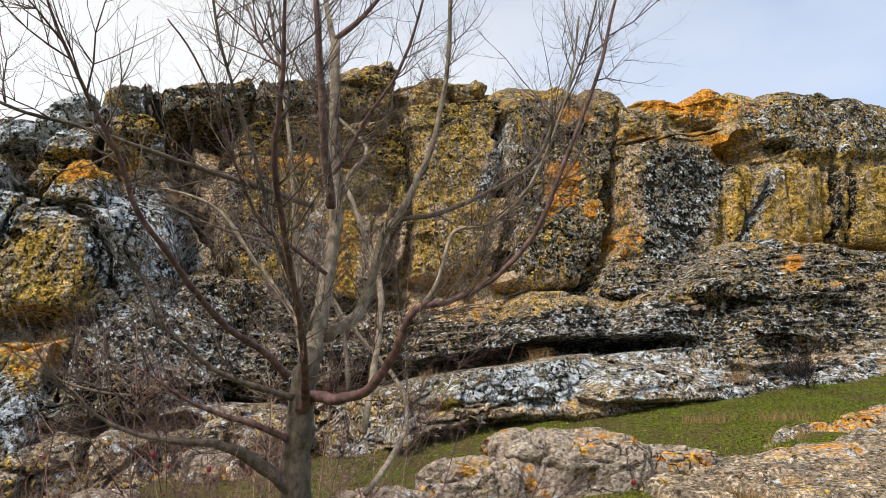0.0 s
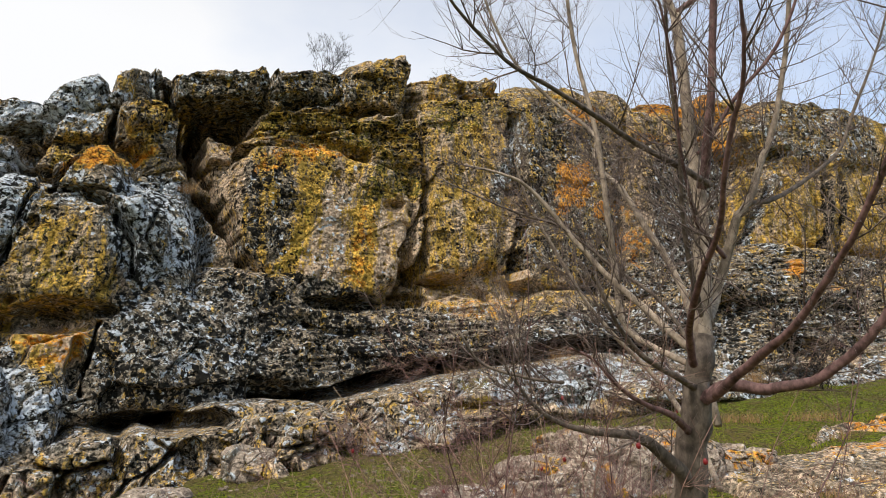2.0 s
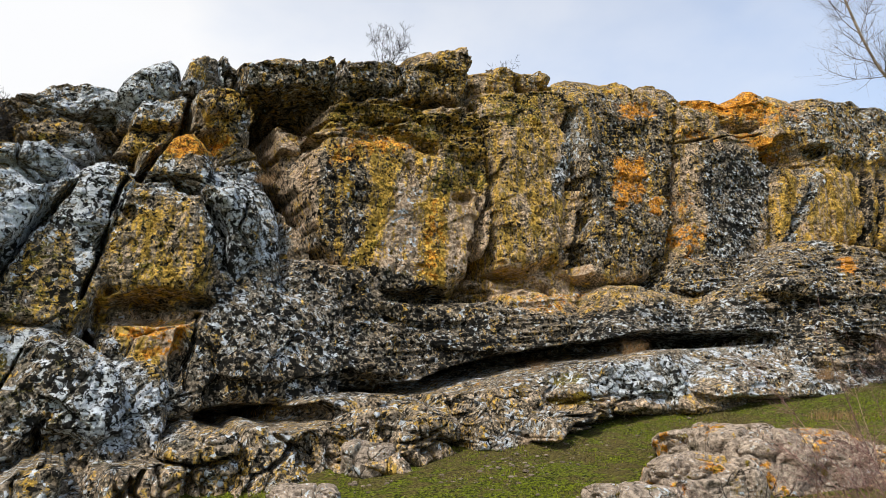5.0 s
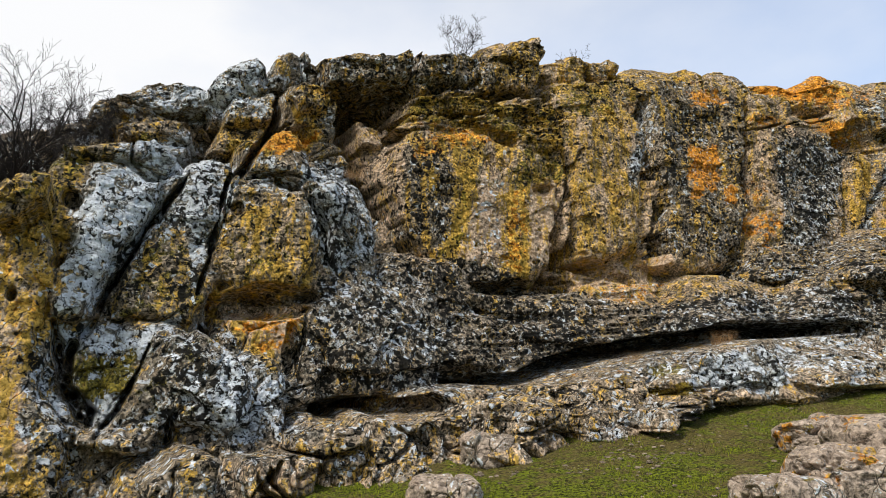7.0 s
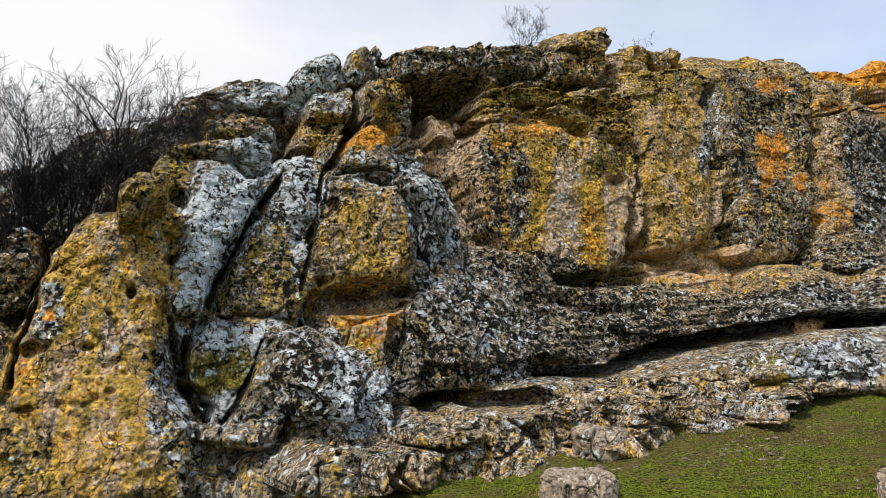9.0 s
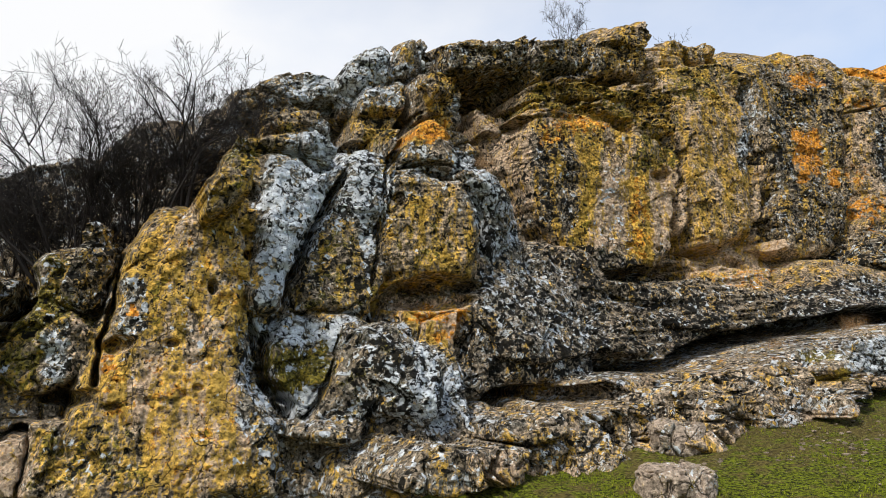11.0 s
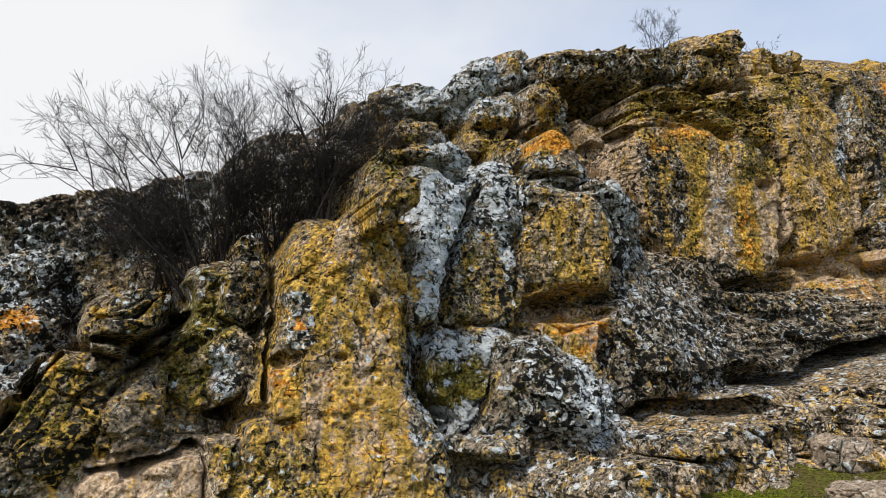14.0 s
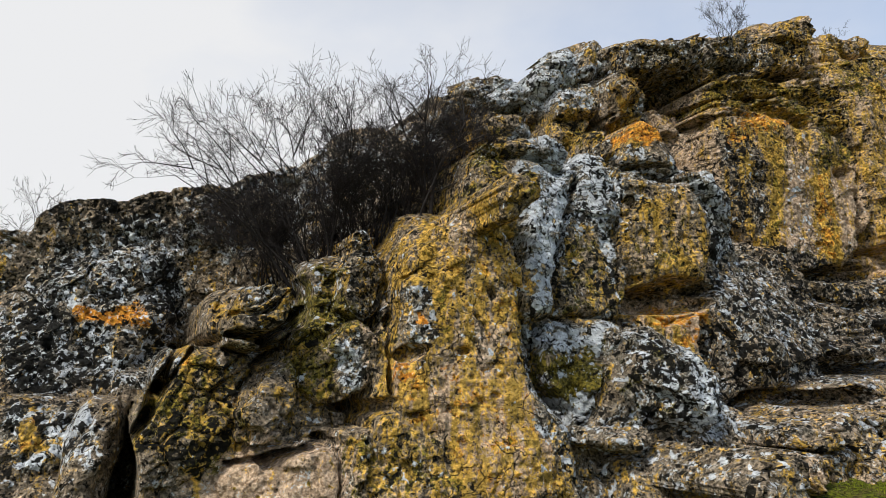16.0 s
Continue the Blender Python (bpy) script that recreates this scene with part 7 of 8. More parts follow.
for k, (tx, ty) in enumerate([(2.6, 7.6), (3.4, 7.9), (4.4, 8.2), (5.6, 8.6), (1.6, 7.5), (6.6, 9.2), (6.0, 11.9), (4.8, 12.3)]):
    straw_tuft("low russet dry grass between flat rocks", tx, ty, height_at(tx, ty), 0.2, 260, 80 + k, 0.32)


def dry_sward():
    """Dry russet grass between the flat rocks in front."""
    rng = np.random.default_rng(8)
    n = 30000
    x, y = rng.uniform(1.2, 9, n), rng.uniform(6.8, 11.6, n)
    keep = (layered(x * 0.8, y * 0.8, 0 * x, 3, 35) > 0.525) & (y < 8.6 + 0.42 * x)
    x, y = x[keep], y[keep]
    blades("dry_grass", "russet dry grass among flat rocks", list(zip(x.tolist(), y.tolist(), (ground_height(x, y) - 0.02).tolist())), 0.10, 0.004, STRAW, 9, 0.8)


dry_sward()


def pebbles():
    """Small pale stones scattered over the turf."""
    rng = random.Random(12)
    verts, faces = [], []
    groups = [(-1.6, 10.9, 0.5, 60), (-0.3, 11.6, 0.9, 70), (-2.6, 10.6, 0.8, 60), (1.6, 12.4, 1.0, 60), (-1.0, 9.6, 0.8, 60), (0.6, 9.9, 0.5, 50), (-3.6, 10.8, 0.6, 50)]
    for gx, gy, spread, count in groups:
        for _ in range(count):
            x, y = gx + rng.gauss(0, spread), gy + rng.gauss(0, spread * 0.6)
            r = rng.choice((0.01, 0.012, 0.016, 0.022, 0.035)) * rng.uniform(0.7, 1.2)
            z, i, n = height_at(x, y), len(verts), 7
            for level, k in ((-0.3, 0.9), (0.25, 1.0), (0.6, 0.55)):
                for g in range(n):
                    t = 2 * math.pi * g / n
                    q = r * k * rng.uniform(0.75, 1.25)
                    verts.append((x + q * math.cos(t) * 1.3, y + q * math.sin(t), z + r * level * rng.uniform(0.8, 1.2)))
            for lv in (0, 1):
                for g in range(n):
                    a, b = i + lv * n + g, i + lv * n + (g + 1) % n
                    faces.append((a, b, b + n, a + n))
            faces.append(tuple(i + 2 * n + g for g in range(n)))
    tagged(mesh_object("pebbles", verts, faces, PEBBLE, soft=False), "small pale stones scattered in the turf", "stones", kind="stuff")


pebbles()

# ---------------------------------------------------------------- woody plants
class Wood:
    """Gathers tapering tubes into one mesh."""

    def __init__(self):
        self.verts, self.faces = [], []

    def tube(self, points, sides=6):
        """points: (place, radius), from the thick end to the thin one."""
        count, start, axis_ref = len(points), len(self.verts), None
        for i, (p, r) in enumerate(points):
            a, b = points[max(i - 1, 0)][0], points[min(i + 1, count - 1)][0]
            t = (b - a).normalized() if (b - a).length > 1e-7 else Vector((0, 0, 1))
            if axis_ref is None:
                axis_ref = t.orthogonal()
            s = (axis_ref - t * axis_ref.dot(t)).normalized()
            axis_ref, q = s, t.cross(s)
            for k in range(sides):
                g = 2 * math.pi * k / sides
                self.verts.append(p + (s * math.cos(g) + q * math.sin(g)) * r)
        for i in range(count - 1):
            for k in range(sides):
                a, b = start + i * sides + k, start + i * sides + (k + 1) % sides
                self.faces.append((a, b, b + sides, a + sides))
        self.faces.append(tuple(start + (count - 1) * sides + k for k in range(sides)))
        self.faces.append(tuple(start + k for k in reversed(range(sides))))

    def make(self, name, material, parent=None, label=""):
        return mesh_object(name, [tuple(v) for v in self.verts], self.faces, material, parent, label)


def smooth_line(points, steps):
    """A Catmull-Rom line through (place, radius) points."""
    out, n = [], len(points)
    for i in range(n - 1):
        (p0, _), (p1, r1), (p2, r2), (p3, _) = (points[min(max(i + k, 0), n - 1)] for k in (-1, 0, 1, 2))
        for s in range(steps):
            t = s / steps
            p = 0.5 * ((2 * p1) + (p2 - p0) * t + (2 * p0 - 5 * p1 + 4 * p2 - p3) * t * t + (3 * p1 - p0 - 3 * p2 + p3) * t ** 3)
            out.append((p, r1 + (r2 - r1) * t))
    return out + [points[-1]]


def wander(rng, base, way, length, radius, bits, wobble, rise):
    """A crooked shoot that bends upwards."""
    pts, p, d = [(base, radius)], base.copy(), way.normalized()
    for i in range(bits):
        d = (d + Vector((rng.gauss(0, wobble), rng.gauss(0, wobble), rng.gauss(0, wobble) + rise))).normalized()
        p = p + d * (length / bits)
        pts.append((p.copy(), radius * (1 - 0.8 * (i + 1) / bits)))
    return pts


def sideways(rng, t):
    """A direction that leaves t at a good angle."""
    s = t.orthogonal().normalized()
    q = t.cross(s)
    g = rng.uniform(0, 2 * math.pi)
    return s * math.cos(g) + q * math.sin(g)


def sprout(rng, wood, line, count, length, radius, depth, rise=0.12, start=0.15, wobble=0.16, sides=4):
    """Shoots along a line of (place, radius), each with shoots of its own."""
    for _ in range(count):
        i = min(int(rng.uniform(start, 1.0) * (len(line) - 1)), len(line) - 2)
        p, r = line[i]
        t = (line[i + 1][0] - p).normalized()
        way = t * rng.uniform(0.5, 1.0) + sideways(rng, t) * rng.uniform(0.6, 1.0)
        size = length * rng.uniform(0.45, 1.15)
        shoot = wander(rng, p, way, size, min(radius, r * 0.7), 5, wobble, rise)
        wood.tube(shoot, sides)
        if depth > 0:
            sprout(rng, wood, shoot, max(2, int(count * 0.35)), length * 0.5, radius * 0.62, depth - 1, rise, 0.2, wobble, 3)


BRANCHES = []


def limb(name, material, *points):
    BRANCHES.append((name, material, [(Vector(p[:3]), p[3]) for p in points]))


limb('trunk', BARK_DARK, (-0.55, 2.52, 0.87, 0.0644), (-0.53, 2.43, 1.22, 0.0568), (-0.51, 2.39, 1.36, 0.0511), (-0.50, 2.35, 1.51, 0.0492), (-0.49, 2.32, 1.64, 0.0454), (-0.47, 2.30, 1.77, 0.0420), (-0.45, 2.31, 1.86, 0.0387))
limb('limb', BARK_PALE, (-0.46, 2.30, 1.81, 0.0384), (-0.44, 2.31, 1.96, 0.0353), (-0.41, 2.33, 2.19, 0.0325), (-0.40, 2.33, 2.34, 0.0310), (-0.41, 2.34, 2.56, 0.0275), (-0.42, 2.32, 2.79, 0.0258), (-0.43, 2.32, 3.08, 0.0243))
limb('limb', BARK_PALE, (-0.43, 2.32, 3.06, 0.0199), (-0.46, 2.32, 3.18, 0.0157), (-0.51, 2.35, 3.47, 0.0139), (-0.54, 2.35, 3.86, 0.0096))
limb('limb', BARK_RED, (-0.44, 2.32, 3.08, 0.0177), (-0.32, 2.30, 3.18, 0.0133), (-0.21, 2.27, 3.33, 0.0112), (-0.12, 2.21, 3.57, 0.0067))
limb('limb', BARK_RED, (-0.41, 2.29, 2.37, 0.0223), (-0.42, 2.18, 2.54, 0.0198), (-0.43, 2.08, 2.77, 0.0175), (-0.44, 2.00, 3.01, 0.0155), (-0.46, 1.93, 3.31, 0.0097))
limb('limb', BARK_RED, (-0.46, 2.26, 1.66, 0.0222), (-0.43, 2.08, 1.74, 0.0189), (-0.40, 1.87, 1.83, 0.0149), (-0.39, 1.72, 1.93, 0.0132), (-0.39, 1.59, 2.02, 0.0117), (-0.39, 1.42, 2.18, 0.0102), (-0.37, 1.35, 2.28, 0.0086), (-0.35, 1.29, 2.35, 0.0078), (-0.34, 1.23, 2.45, 0.0064), (-0.33, 1.17, 2.57, 0.0046))
limb('limb', BARK_RED, (-0.35, 1.29, 2.35, 0.0054), (-0.40, 1.28, 2.41, 0.0042), (-0.44, 1.28, 2.51, 0.0037))
limb('limb', BARK_RED, (-0.48, 2.29, 1.65, 0.0319), (-0.43, 2.22, 1.69, 0.0255), (-0.34, 2.15, 1.68, 0.0229), (-0.24, 2.07, 1.70, 0.0204), (-0.16, 1.98, 1.78, 0.0182), (-0.12, 1.92, 1.85, 0.0170), (-0.08, 1.88, 1.92, 0.0160), (0.03, 1.87, 1.95, 0.0128), (0.13, 1.87, 2.00, 0.0121), (0.23, 1.85, 2.09, 0.0113), (0.29, 1.82, 2.18, 0.0105), (0.33, 1.78, 2.28, 0.0096), (0.39, 1.72, 2.43, 0.0088), (0.45, 1.68, 2.59, 0.0080), (0.49, 1.64, 2.76, 0.0064), (0.54, 1.59, 2.94, 0.0048))
limb('limb', BARK_PALE, (-0.07, 1.89, 1.92, 0.0113), (-0.02, 1.90, 2.00, 0.0106), (0.01, 1.90, 2.10, 0.0100), (0.04, 1.91, 2.17, 0.0092), (0.14, 1.91, 2.19, 0.0084), (0.23, 1.89, 2.26, 0.0076), (0.29, 1.86, 2.35, 0.0067), (0.35, 1.81, 2.49, 0.0059), (0.39, 1.78, 2.63, 0.0050), (0.41, 1.73, 2.79, 0.0042))
limb('limb', BARK_PALE, (-0.41, 2.35, 1.91, 0.0257), (-0.32, 2.47, 2.01, 0.0253), (-0.26, 2.45, 2.18, 0.0234), (-0.23, 2.42, 2.30, 0.0213), (-0.17, 2.42, 2.38, 0.0194), (-0.10, 2.43, 2.54, 0.0176), (-0.03, 2.41, 2.72, 0.0155), (0.02, 2.36, 3.01, 0.0134), (0.03, 2.29, 3.27, 0.0112), (0.04, 2.22, 3.53, 0.0067))
limb('limb', BARK_DARK, (-0.17, 2.43, 2.37, 0.0151), (-0.02, 2.51, 2.42, 0.0134), (0.18, 2.60, 2.54, 0.0129), (0.40, 2.68, 2.71, 0.0122), (0.49, 2.67, 2.90, 0.0099), (0.61, 2.64, 3.16, 0.0075), (0.68, 2.60, 3.39, 0.0063), (0.72, 2.55, 3.59, 0.0051))
limb('limb', BARK_DARK, (-0.45, 2.15, 2.33, 0.0156), (-0.60, 2.06, 2.36, 0.0141), (-0.76, 1.97, 2.39, 0.0126), (-0.90, 1.86, 2.41, 0.0112), (-1.06, 1.75, 2.44, 0.0090), (-1.16, 1.67, 2.44, 0.0078), (-1.24, 1.60, 2.46, 0.0068), (-1.34, 1.46, 2.47, 0.0056), (-1.38, 1.41, 2.51, 0.0041), (-1.40, 1.36, 2.56, 0.0033), (-1.39, 1.29, 2.64, 0.0026))
limb('limb', BARK_RED, (-0.52, 2.24, 1.76, 0.0189), (-0.58, 2.12, 1.83, 0.0163), (-0.64, 1.95, 1.88, 0.0143), (-0.68, 1.78, 1.95, 0.0124), (-0.70, 1.63, 2.02, 0.0108), (-0.74, 1.51, 2.10, 0.0095), (-0.75, 1.43, 2.19, 0.0085), (-0.76, 1.36, 2.24, 0.0076), (-0.78, 1.30, 2.30, 0.0068), (-0.80, 1.26, 2.36, 0.0054), (-0.82, 1.22, 2.42, 0.0047), (-0.85, 1.17, 2.53, 0.0035))
limb('limb', BARK_DARK, (-0.45, 2.30, 1.90, 0.0155), (-0.52, 2.20, 2.08, 0.0132), (-0.57, 2.11, 2.23, 0.0111), (-0.60, 2.02, 2.39, 0.0099), (-0.66, 1.91, 2.61, 0.0079), (-0.70, 1.81, 2.77, 0.0069), (-0.73, 1.76, 2.98, 0.0052))
limb('limb', BARK_PALE, (-0.46, 2.37, 1.81, 0.0178), (-0.57, 2.53, 2.00, 0.0172), (-0.68, 2.60, 2.14, 0.0157), (-0.80, 2.62, 2.29, 0.0137), (-0.92, 2.63, 2.45, 0.0116), (-1.03, 2.61, 2.52, 0.0093), (-1.20, 2.65, 2.58, 0.0071))
limb('limb', BARK_PALE, (-0.47, 2.38, 1.77, 0.0158), (-0.58, 2.66, 1.93, 0.0179), (-0.60, 2.70, 2.16, 0.0174), (-0.63, 2.67, 2.45, 0.0166), (-0.66, 2.65, 2.74, 0.0145), (-0.73, 2.65, 3.12, 0.0125), (-0.78, 2.58, 3.41, 0.0100))
limb('limb', BARK_DARK, (-0.51, 2.28, 1.69, 0.0169), (-0.61, 2.19, 1.72, 0.0145), (-0.71, 2.13, 1.76, 0.0123), (-0.80, 2.07, 1.83, 0.0095), (-0.87, 1.99, 1.91, 0.0075), (-0.90, 1.98, 1.98, 0.0059))
limb('limb', BARK_DARK, (-0.51, 2.36, 1.39, 0.0338), (-0.63, 2.28, 1.49, 0.0255), (-0.74, 2.22, 1.54, 0.0197), (-0.87, 2.19, 1.55, 0.0141), (-0.99, 2.14, 1.58, 0.0103), (-1.07, 2.09, 1.63, 0.0085), (-1.13, 2.05, 1.70, 0.0059))
limb('limb', BARK_RED, (-0.52, 2.32, 1.55, 0.0188), (-0.61, 2.22, 1.60, 0.0145), (-0.71, 2.17, 1.63, 0.0115), (-0.81, 2.11, 1.68, 0.0086), (-0.90, 2.04, 1.75, 0.0067), (-0.97, 2.03, 1.78, 0.0050))
limb('limb', BARK_DARK, (-0.97, 2.11, 1.69, 0.0069), (-1.07, 2.10, 1.70, 0.0069), (-1.21, 2.10, 1.74, 0.0060), (-1.28, 2.07, 1.83, 0.0052))
limb('limb', BARK_RED, (-0.41, 2.29, 2.50, 0.0124), (-0.36, 2.27, 2.57, 0.0114), (-0.28, 2.22, 2.70, 0.0102), (-0.18, 2.16, 2.82, 0.0091), (-0.11, 2.11, 2.97, 0.0081), (-0.05, 2.05, 3.19, 0.0061))
limb('limb', BARK_RED, (-0.40, 2.20, 2.10, 0.0116), (-0.51, 2.13, 2.18, 0.0095), (-0.58, 2.02, 2.22, 0.0081), (-0.64, 1.93, 2.36, 0.0071), (-0.68, 1.84, 2.51, 0.0060), (-0.74, 1.74, 2.66, 0.0050), (-0.80, 1.67, 2.74, 0.0041))
limb('limb', BARK_PALE, (-0.30, 2.57, 1.57, 0.0186), (-0.27, 2.84, 2.12, 0.0193), (-0.37, 2.97, 2.46, 0.0194), (-0.44, 3.03, 2.64, 0.0187), (-0.50, 3.20, 2.83, 0.0170), (-0.43, 3.43, 3.11, 0.0155), (-0.65, 3.54, 3.38, 0.0129), (-0.86, 3.54, 3.64, 0.0114), (-1.01, 3.51, 4.00, 0.0099), (-1.09, 3.50, 4.29, 0.0067))
limb('limb', BARK_PALE, (-0.29, 2.63, 1.35, 0.0165), (-0.18, 3.08, 1.56, 0.0175), (-0.21, 3.34, 1.78, 0.0165), (-0.48, 3.39, 2.10, 0.0142), (-0.65, 3.34, 2.35, 0.0128), (-0.82, 3.28, 2.63, 0.0099), (-0.90, 3.23, 2.84, 0.0057))
limb('limb', BARK_DARK, (-0.35, 2.49, 1.71, 0.0121), (-0.42, 2.67, 2.02, 0.0112), (-0.58, 2.80, 2.21, 0.0106), (-0.78, 2.82, 2.38, 0.0096), (-0.97, 2.82, 2.44, 0.0072), (-1.27, 2.82, 2.57, 0.0048))


def build_tree():
    rng = random.Random(5)
    foot = BRANCHES[0][2][0][0]
    foot = Vector((foot.x, foot.y, height_at(foot.x, foot.y) - 0.05))
    tree = new("tree")
    tree.location = foot
    tagged(tree, "bare young tree with pale and purple-brown branches", "tree")
    twigs = Wood()
    for i, (name, material, points) in enumerate(BRANCHES):
        wood = Wood()
        pts = [(p - foot, r if i == 0 else r * min(0.85, 0.6 + 7 * r)) for p, r in points]
        if i == 0:
            pts.insert(0, (Vector((0, 0, 0)), pts[0][1] * 1.25))
        line = smooth_line(pts, 4)
        line = [(p + Vector((rng.gauss(0, 1), rng.gauss(0, 1), rng.gauss(0, 1))) * r * 0.10, r * rng.uniform(0.94, 1.07)) for p, r in line]
        wood.tube(line, 10 if i < 8 else 8)
        wood.make(name, material, tree)
        if i:
            run = sum((b[0] - a[0]).length for a, b in zip(line, line[1:]))
            sprout(rng, twigs, line, int(7 + run * 12), 0.40, 0.0024, 2, 0.14, 0.12, 0.15)
    tagged(twigs.make("crown", TWIG, tree, "fine bare reddish-brown twigs"), kind="stuff")
    return tree


build_tree()


def fork(rng, wood, p, way, length, radius, level, crook, rise):
    """A crooked shoot that keeps dividing into finer ones."""
    line = wander(rng, p, way, length, radius, 5, crook, rise)
    line = [(q, radius * (1 - 0.45 * k / 5)) for k, (q, _) in enumerate(line)]
    wood.tube(line, 5 if level > 2 else 3)
    if level == 0:
        return
    for k in range(1, 6):
        if k < 5 and rng.random() > 0.5:
            continue
        for _ in range(2 if k == 5 else 1):
            t = (line[k][0] - line[k - 1][0]).normalized()
            side = (t * rng.uniform(0.7, 1.0) + sideways(rng, t) * rng.uniform(0.45, 0.9)).normalized()
            fork(rng, wood, line[k][0], side, length * rng.uniform(0.4, 0.72), max(line[k][1] * 0.66, 0.0035), level - 1, crook, rise)


def bare_shrub(name, label, x, y, z, height, spread, stems, seed, material, side=(0, 0), thick=0.02, levels=3, crook=0.27, rise=0.05):
    """Many crooked stems from one stool, dividing into a haze of twigs."""
    rng = random.Random(seed)
    root = new(name)
    root.location = (x, y, z)
    tagged(root, label, "tree" if name == "small_tree" else "shrub", "" if name == "small_tree" else "bare shrubs on the rocks")
    twigs = Wood()
    for _ in range(stems):
        g, k = rng.uniform(0, 2 * math.pi), rng.uniform(0.1, 1.0)
        way = Vector((math.cos(g) * spread * k + side[0], math.sin(g) * spread * k + side[1], 1.0))
        base = Vector((rng.gauss(0, 0.12), rng.gauss(0, 0.10), -0.15))
        size = height * rng.uniform(0.45, 0.62)
        line = wander(rng, base, way, size, thick * rng.uniform(0.5, 1.1), 8, crook, rise)
        wood = Wood()
        wood.tube(smooth_line(line, 2), 6)
        wood.make("stem", material, root)
        for i in range(2, 9):
            if i < 8 and rng.random() > 0.6:
                continue
            for _ in range(2 if i == 8 else 1):
                t = (line[i][0] - line[i - 1][0]).normalized()
                way = t + sideways(rng, t) * rng.uniform(0.4, 0.8)
                fork(rng, twigs, line[i][0], way, height * 0.21 * rng.uniform(0.7, 1.1), max(thick * 0.34, 0.004), levels, crook, rise)
    tagged(twigs.make("crown", material, root), kind="stuff")
    return root


DARK_SHRUB = "dense leafless dark shrub rooted in a rock cleft"
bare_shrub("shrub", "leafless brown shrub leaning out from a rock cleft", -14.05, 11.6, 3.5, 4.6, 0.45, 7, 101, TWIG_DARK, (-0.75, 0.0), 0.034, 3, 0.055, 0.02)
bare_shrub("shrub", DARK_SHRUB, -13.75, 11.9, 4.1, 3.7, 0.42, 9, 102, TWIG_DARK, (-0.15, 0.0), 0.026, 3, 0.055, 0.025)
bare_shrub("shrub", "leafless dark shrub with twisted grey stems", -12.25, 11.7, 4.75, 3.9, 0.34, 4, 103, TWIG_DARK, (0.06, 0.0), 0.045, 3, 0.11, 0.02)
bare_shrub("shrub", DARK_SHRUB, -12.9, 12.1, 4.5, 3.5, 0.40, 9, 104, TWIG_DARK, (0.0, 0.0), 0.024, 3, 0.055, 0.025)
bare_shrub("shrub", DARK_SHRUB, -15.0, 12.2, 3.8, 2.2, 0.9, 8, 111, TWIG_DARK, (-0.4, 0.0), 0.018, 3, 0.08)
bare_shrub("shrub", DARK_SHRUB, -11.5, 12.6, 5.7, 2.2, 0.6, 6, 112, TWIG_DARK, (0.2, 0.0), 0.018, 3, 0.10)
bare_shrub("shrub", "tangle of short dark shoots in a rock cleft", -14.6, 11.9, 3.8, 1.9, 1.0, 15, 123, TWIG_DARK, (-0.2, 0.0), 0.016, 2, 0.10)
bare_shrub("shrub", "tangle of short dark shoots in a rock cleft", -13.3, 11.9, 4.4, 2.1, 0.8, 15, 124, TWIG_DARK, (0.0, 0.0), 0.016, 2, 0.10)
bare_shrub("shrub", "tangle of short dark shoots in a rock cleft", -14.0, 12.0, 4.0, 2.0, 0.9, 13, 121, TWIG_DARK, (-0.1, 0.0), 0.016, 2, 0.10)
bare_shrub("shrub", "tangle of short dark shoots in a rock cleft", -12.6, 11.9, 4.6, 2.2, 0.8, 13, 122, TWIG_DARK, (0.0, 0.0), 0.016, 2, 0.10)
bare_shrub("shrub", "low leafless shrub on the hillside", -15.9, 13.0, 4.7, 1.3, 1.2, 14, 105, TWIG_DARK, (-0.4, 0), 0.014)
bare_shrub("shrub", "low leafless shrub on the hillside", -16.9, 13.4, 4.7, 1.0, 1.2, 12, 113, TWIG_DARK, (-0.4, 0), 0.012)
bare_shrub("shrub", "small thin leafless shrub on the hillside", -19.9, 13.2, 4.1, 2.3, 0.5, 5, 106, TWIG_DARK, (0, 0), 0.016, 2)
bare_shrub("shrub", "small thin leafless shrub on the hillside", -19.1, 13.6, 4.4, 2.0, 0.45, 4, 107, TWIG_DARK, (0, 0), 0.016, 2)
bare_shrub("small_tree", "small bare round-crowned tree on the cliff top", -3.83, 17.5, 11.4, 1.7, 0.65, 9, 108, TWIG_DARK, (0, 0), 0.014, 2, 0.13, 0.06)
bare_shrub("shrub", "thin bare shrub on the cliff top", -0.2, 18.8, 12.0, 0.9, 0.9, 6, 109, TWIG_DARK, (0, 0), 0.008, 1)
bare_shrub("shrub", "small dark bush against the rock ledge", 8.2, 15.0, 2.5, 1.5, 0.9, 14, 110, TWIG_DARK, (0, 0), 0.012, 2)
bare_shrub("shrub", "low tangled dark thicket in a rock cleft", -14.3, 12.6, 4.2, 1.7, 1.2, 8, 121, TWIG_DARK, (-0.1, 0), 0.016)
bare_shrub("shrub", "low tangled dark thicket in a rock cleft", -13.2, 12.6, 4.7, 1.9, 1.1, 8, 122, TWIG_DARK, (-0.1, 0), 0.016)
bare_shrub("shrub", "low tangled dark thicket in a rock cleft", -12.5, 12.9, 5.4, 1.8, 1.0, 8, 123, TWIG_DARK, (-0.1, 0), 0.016)


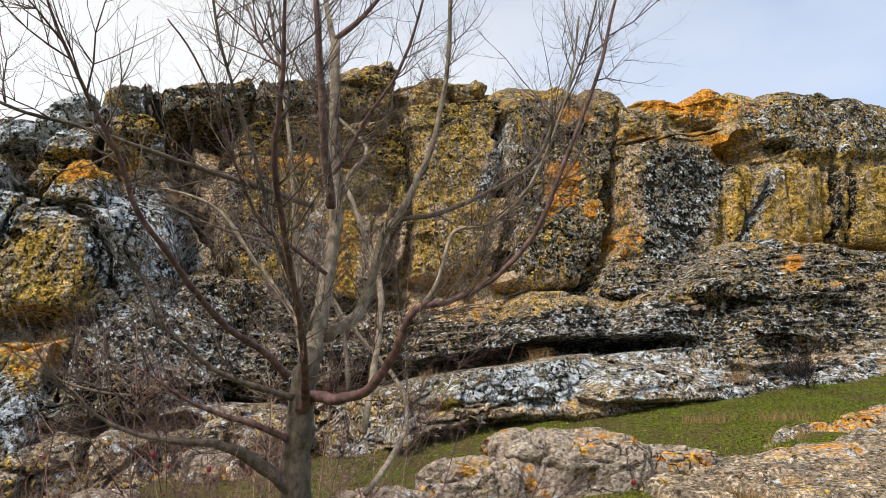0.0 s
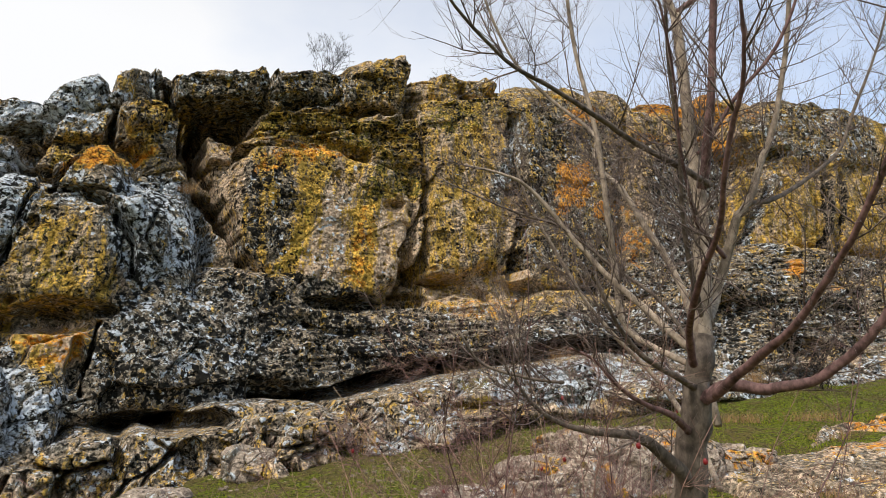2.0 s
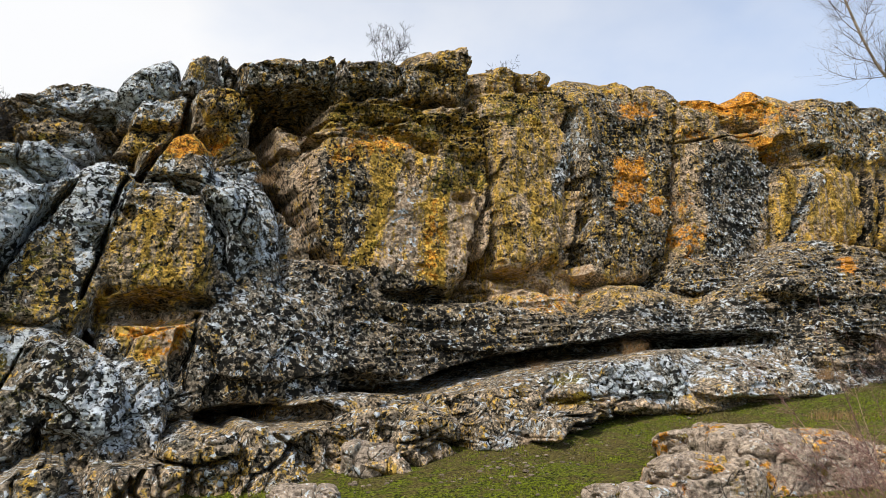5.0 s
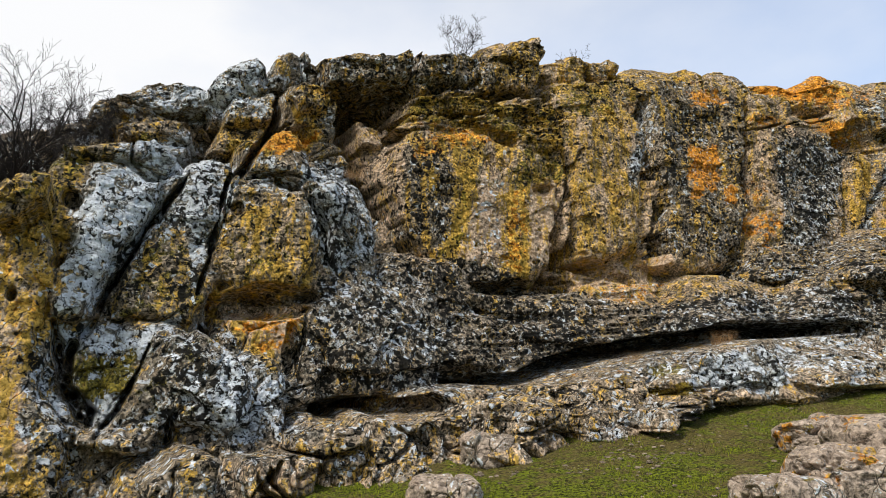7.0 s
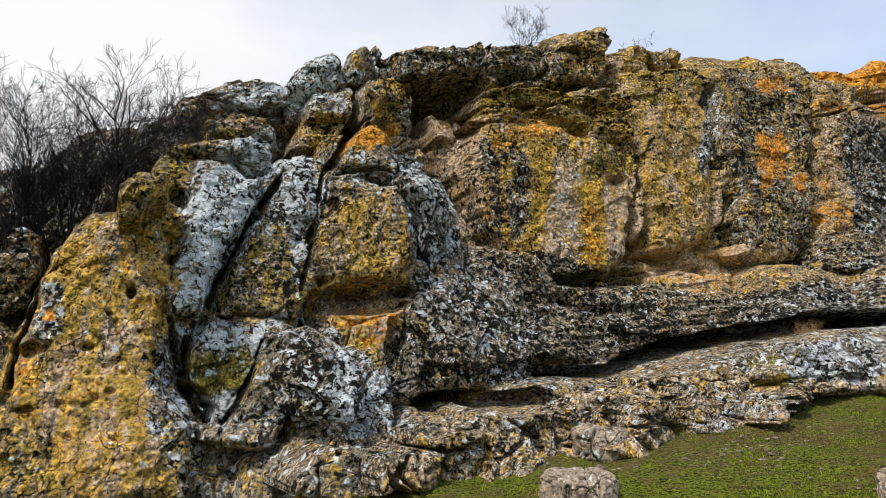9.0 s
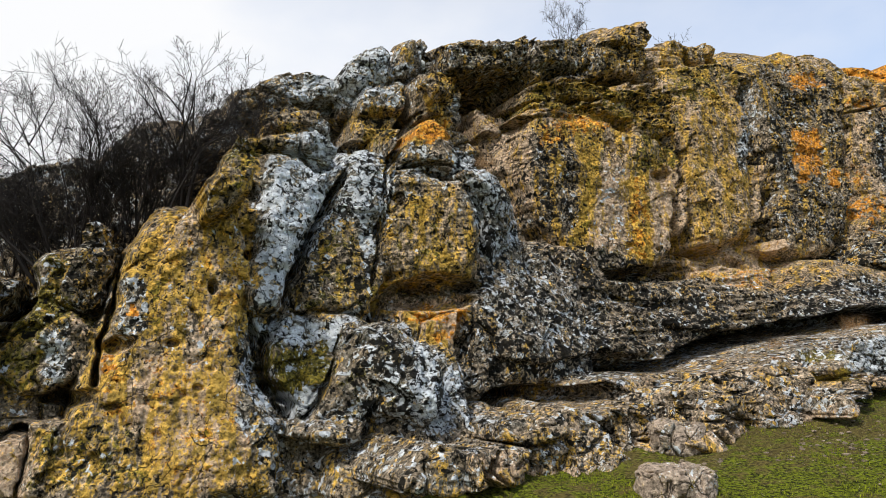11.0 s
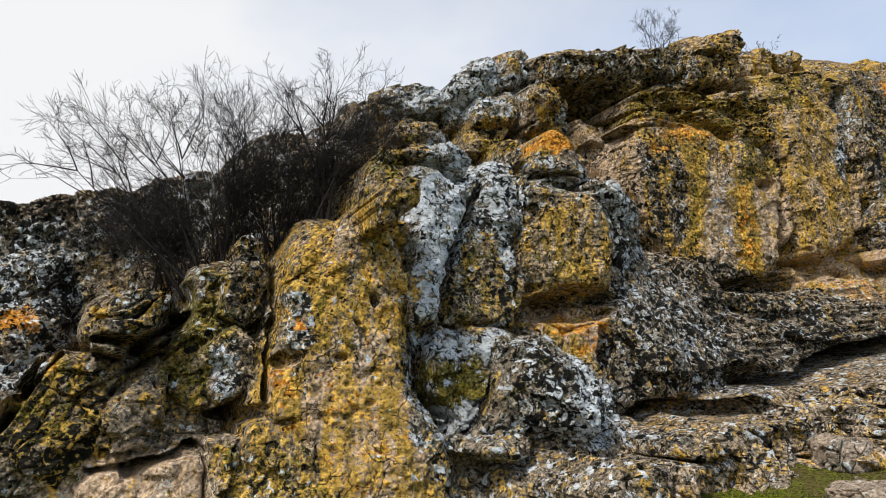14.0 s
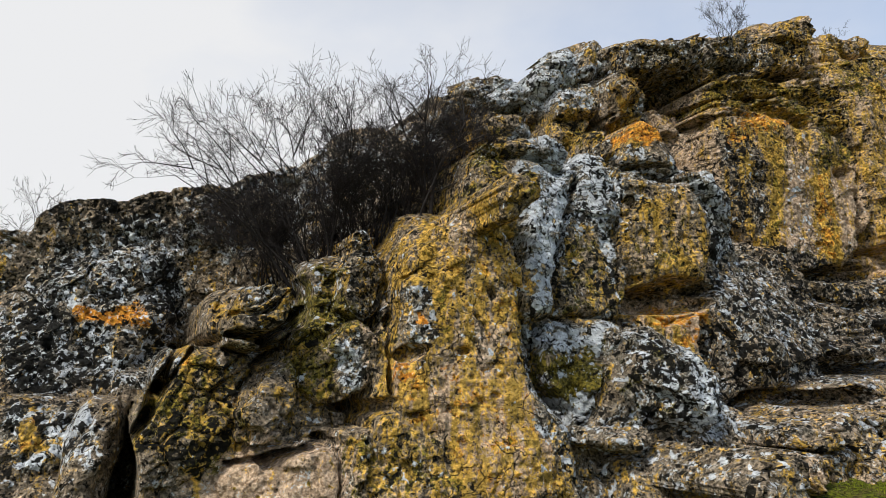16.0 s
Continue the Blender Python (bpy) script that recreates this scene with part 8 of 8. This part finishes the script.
def rose_bush(x, y, height, spread, stems, seed, hips, material):
    """Arching thorny canes, some with red hips."""
    rng = random.Random(seed)
    root = new("rose_bush")
    z0 = height_at(x, y)
    root.location = (x, y, z0)
    tagged(root, "tangled bare wild rose with arching canes" + (" and red hips" if hips else ""), "shrub", "wild roses round the tree")
    twigs, ends = Wood(), []
    for _ in range(stems):
        g = rng.uniform(0, 2 * math.pi)
        way = Vector((math.cos(g) * spread, math.sin(g) * spread * 0.4 + 0.05, 1.0))
        base = Vector((rng.gauss(0, 0.15), rng.gauss(0, 0.12), -0.03))
        line = wander(rng, base, way, height * rng.uniform(0.7, 1.25), 0.005, 10, 0.12, -0.045)
        if min(p.y for p, _ in line) + y < 1.55:
            continue
        wood = Wood()
        wood.tube(smooth_line(line, 2), 5)
        wood.make("cane", material, root)
        sprout(rng, twigs, line, 30, 0.30, 0.0019, 1, 0.03, 0.2, 0.2)
        ends += [p for p, _ in line[5:]]
    tagged(twigs.make("crown", material, root), kind="stuff")
    for _ in range(hips):
        p = rng.choice(ends) + Vector((rng.gauss(0, 0.06), rng.gauss(0, 0.06), rng.gauss(0, 0.05)))
        bm = bmesh.new()
        bmesh.ops.create_uvsphere(bm, u_segments=8, v_segments=6, radius=0.0065)
        for v in bm.verts:
            v.co.z *= 1.35
        me = bpy.data.meshes.new("hip")
        bm.to_mesh(me)
        bm.free()
        me.materials.append(HIP)
        ob = new("hip", me)
        ob.parent, ob.location = root, p
    return root


rose_bush(-0.85, 2.25, 2.3, 0.32, 18, 201, 26, BARK_RED)
rose_bush(-1.15, 2.75, 2.1, 0.38, 22, 202, 8, BARK_PINK)
rose_bush(0.2, 2.5, 1.35, 0.45, 8, 203, 16, BARK_RED)
rose_bush(-0.55, 3.1, 2.3, 0.34, 10, 204, 0, TWIG_STRAW)
rose_bush(-0.6, 3.5, 2.2, 0.36, 34, 206, 0, BARK_PINK)
rose_bush(-0.95, 3.2, 2.2, 0.40, 32, 209, 0, BARK_RED)
rose_bush(-1.35, 3.0, 2.1, 0.42, 26, 211, 0, BARK_RED)
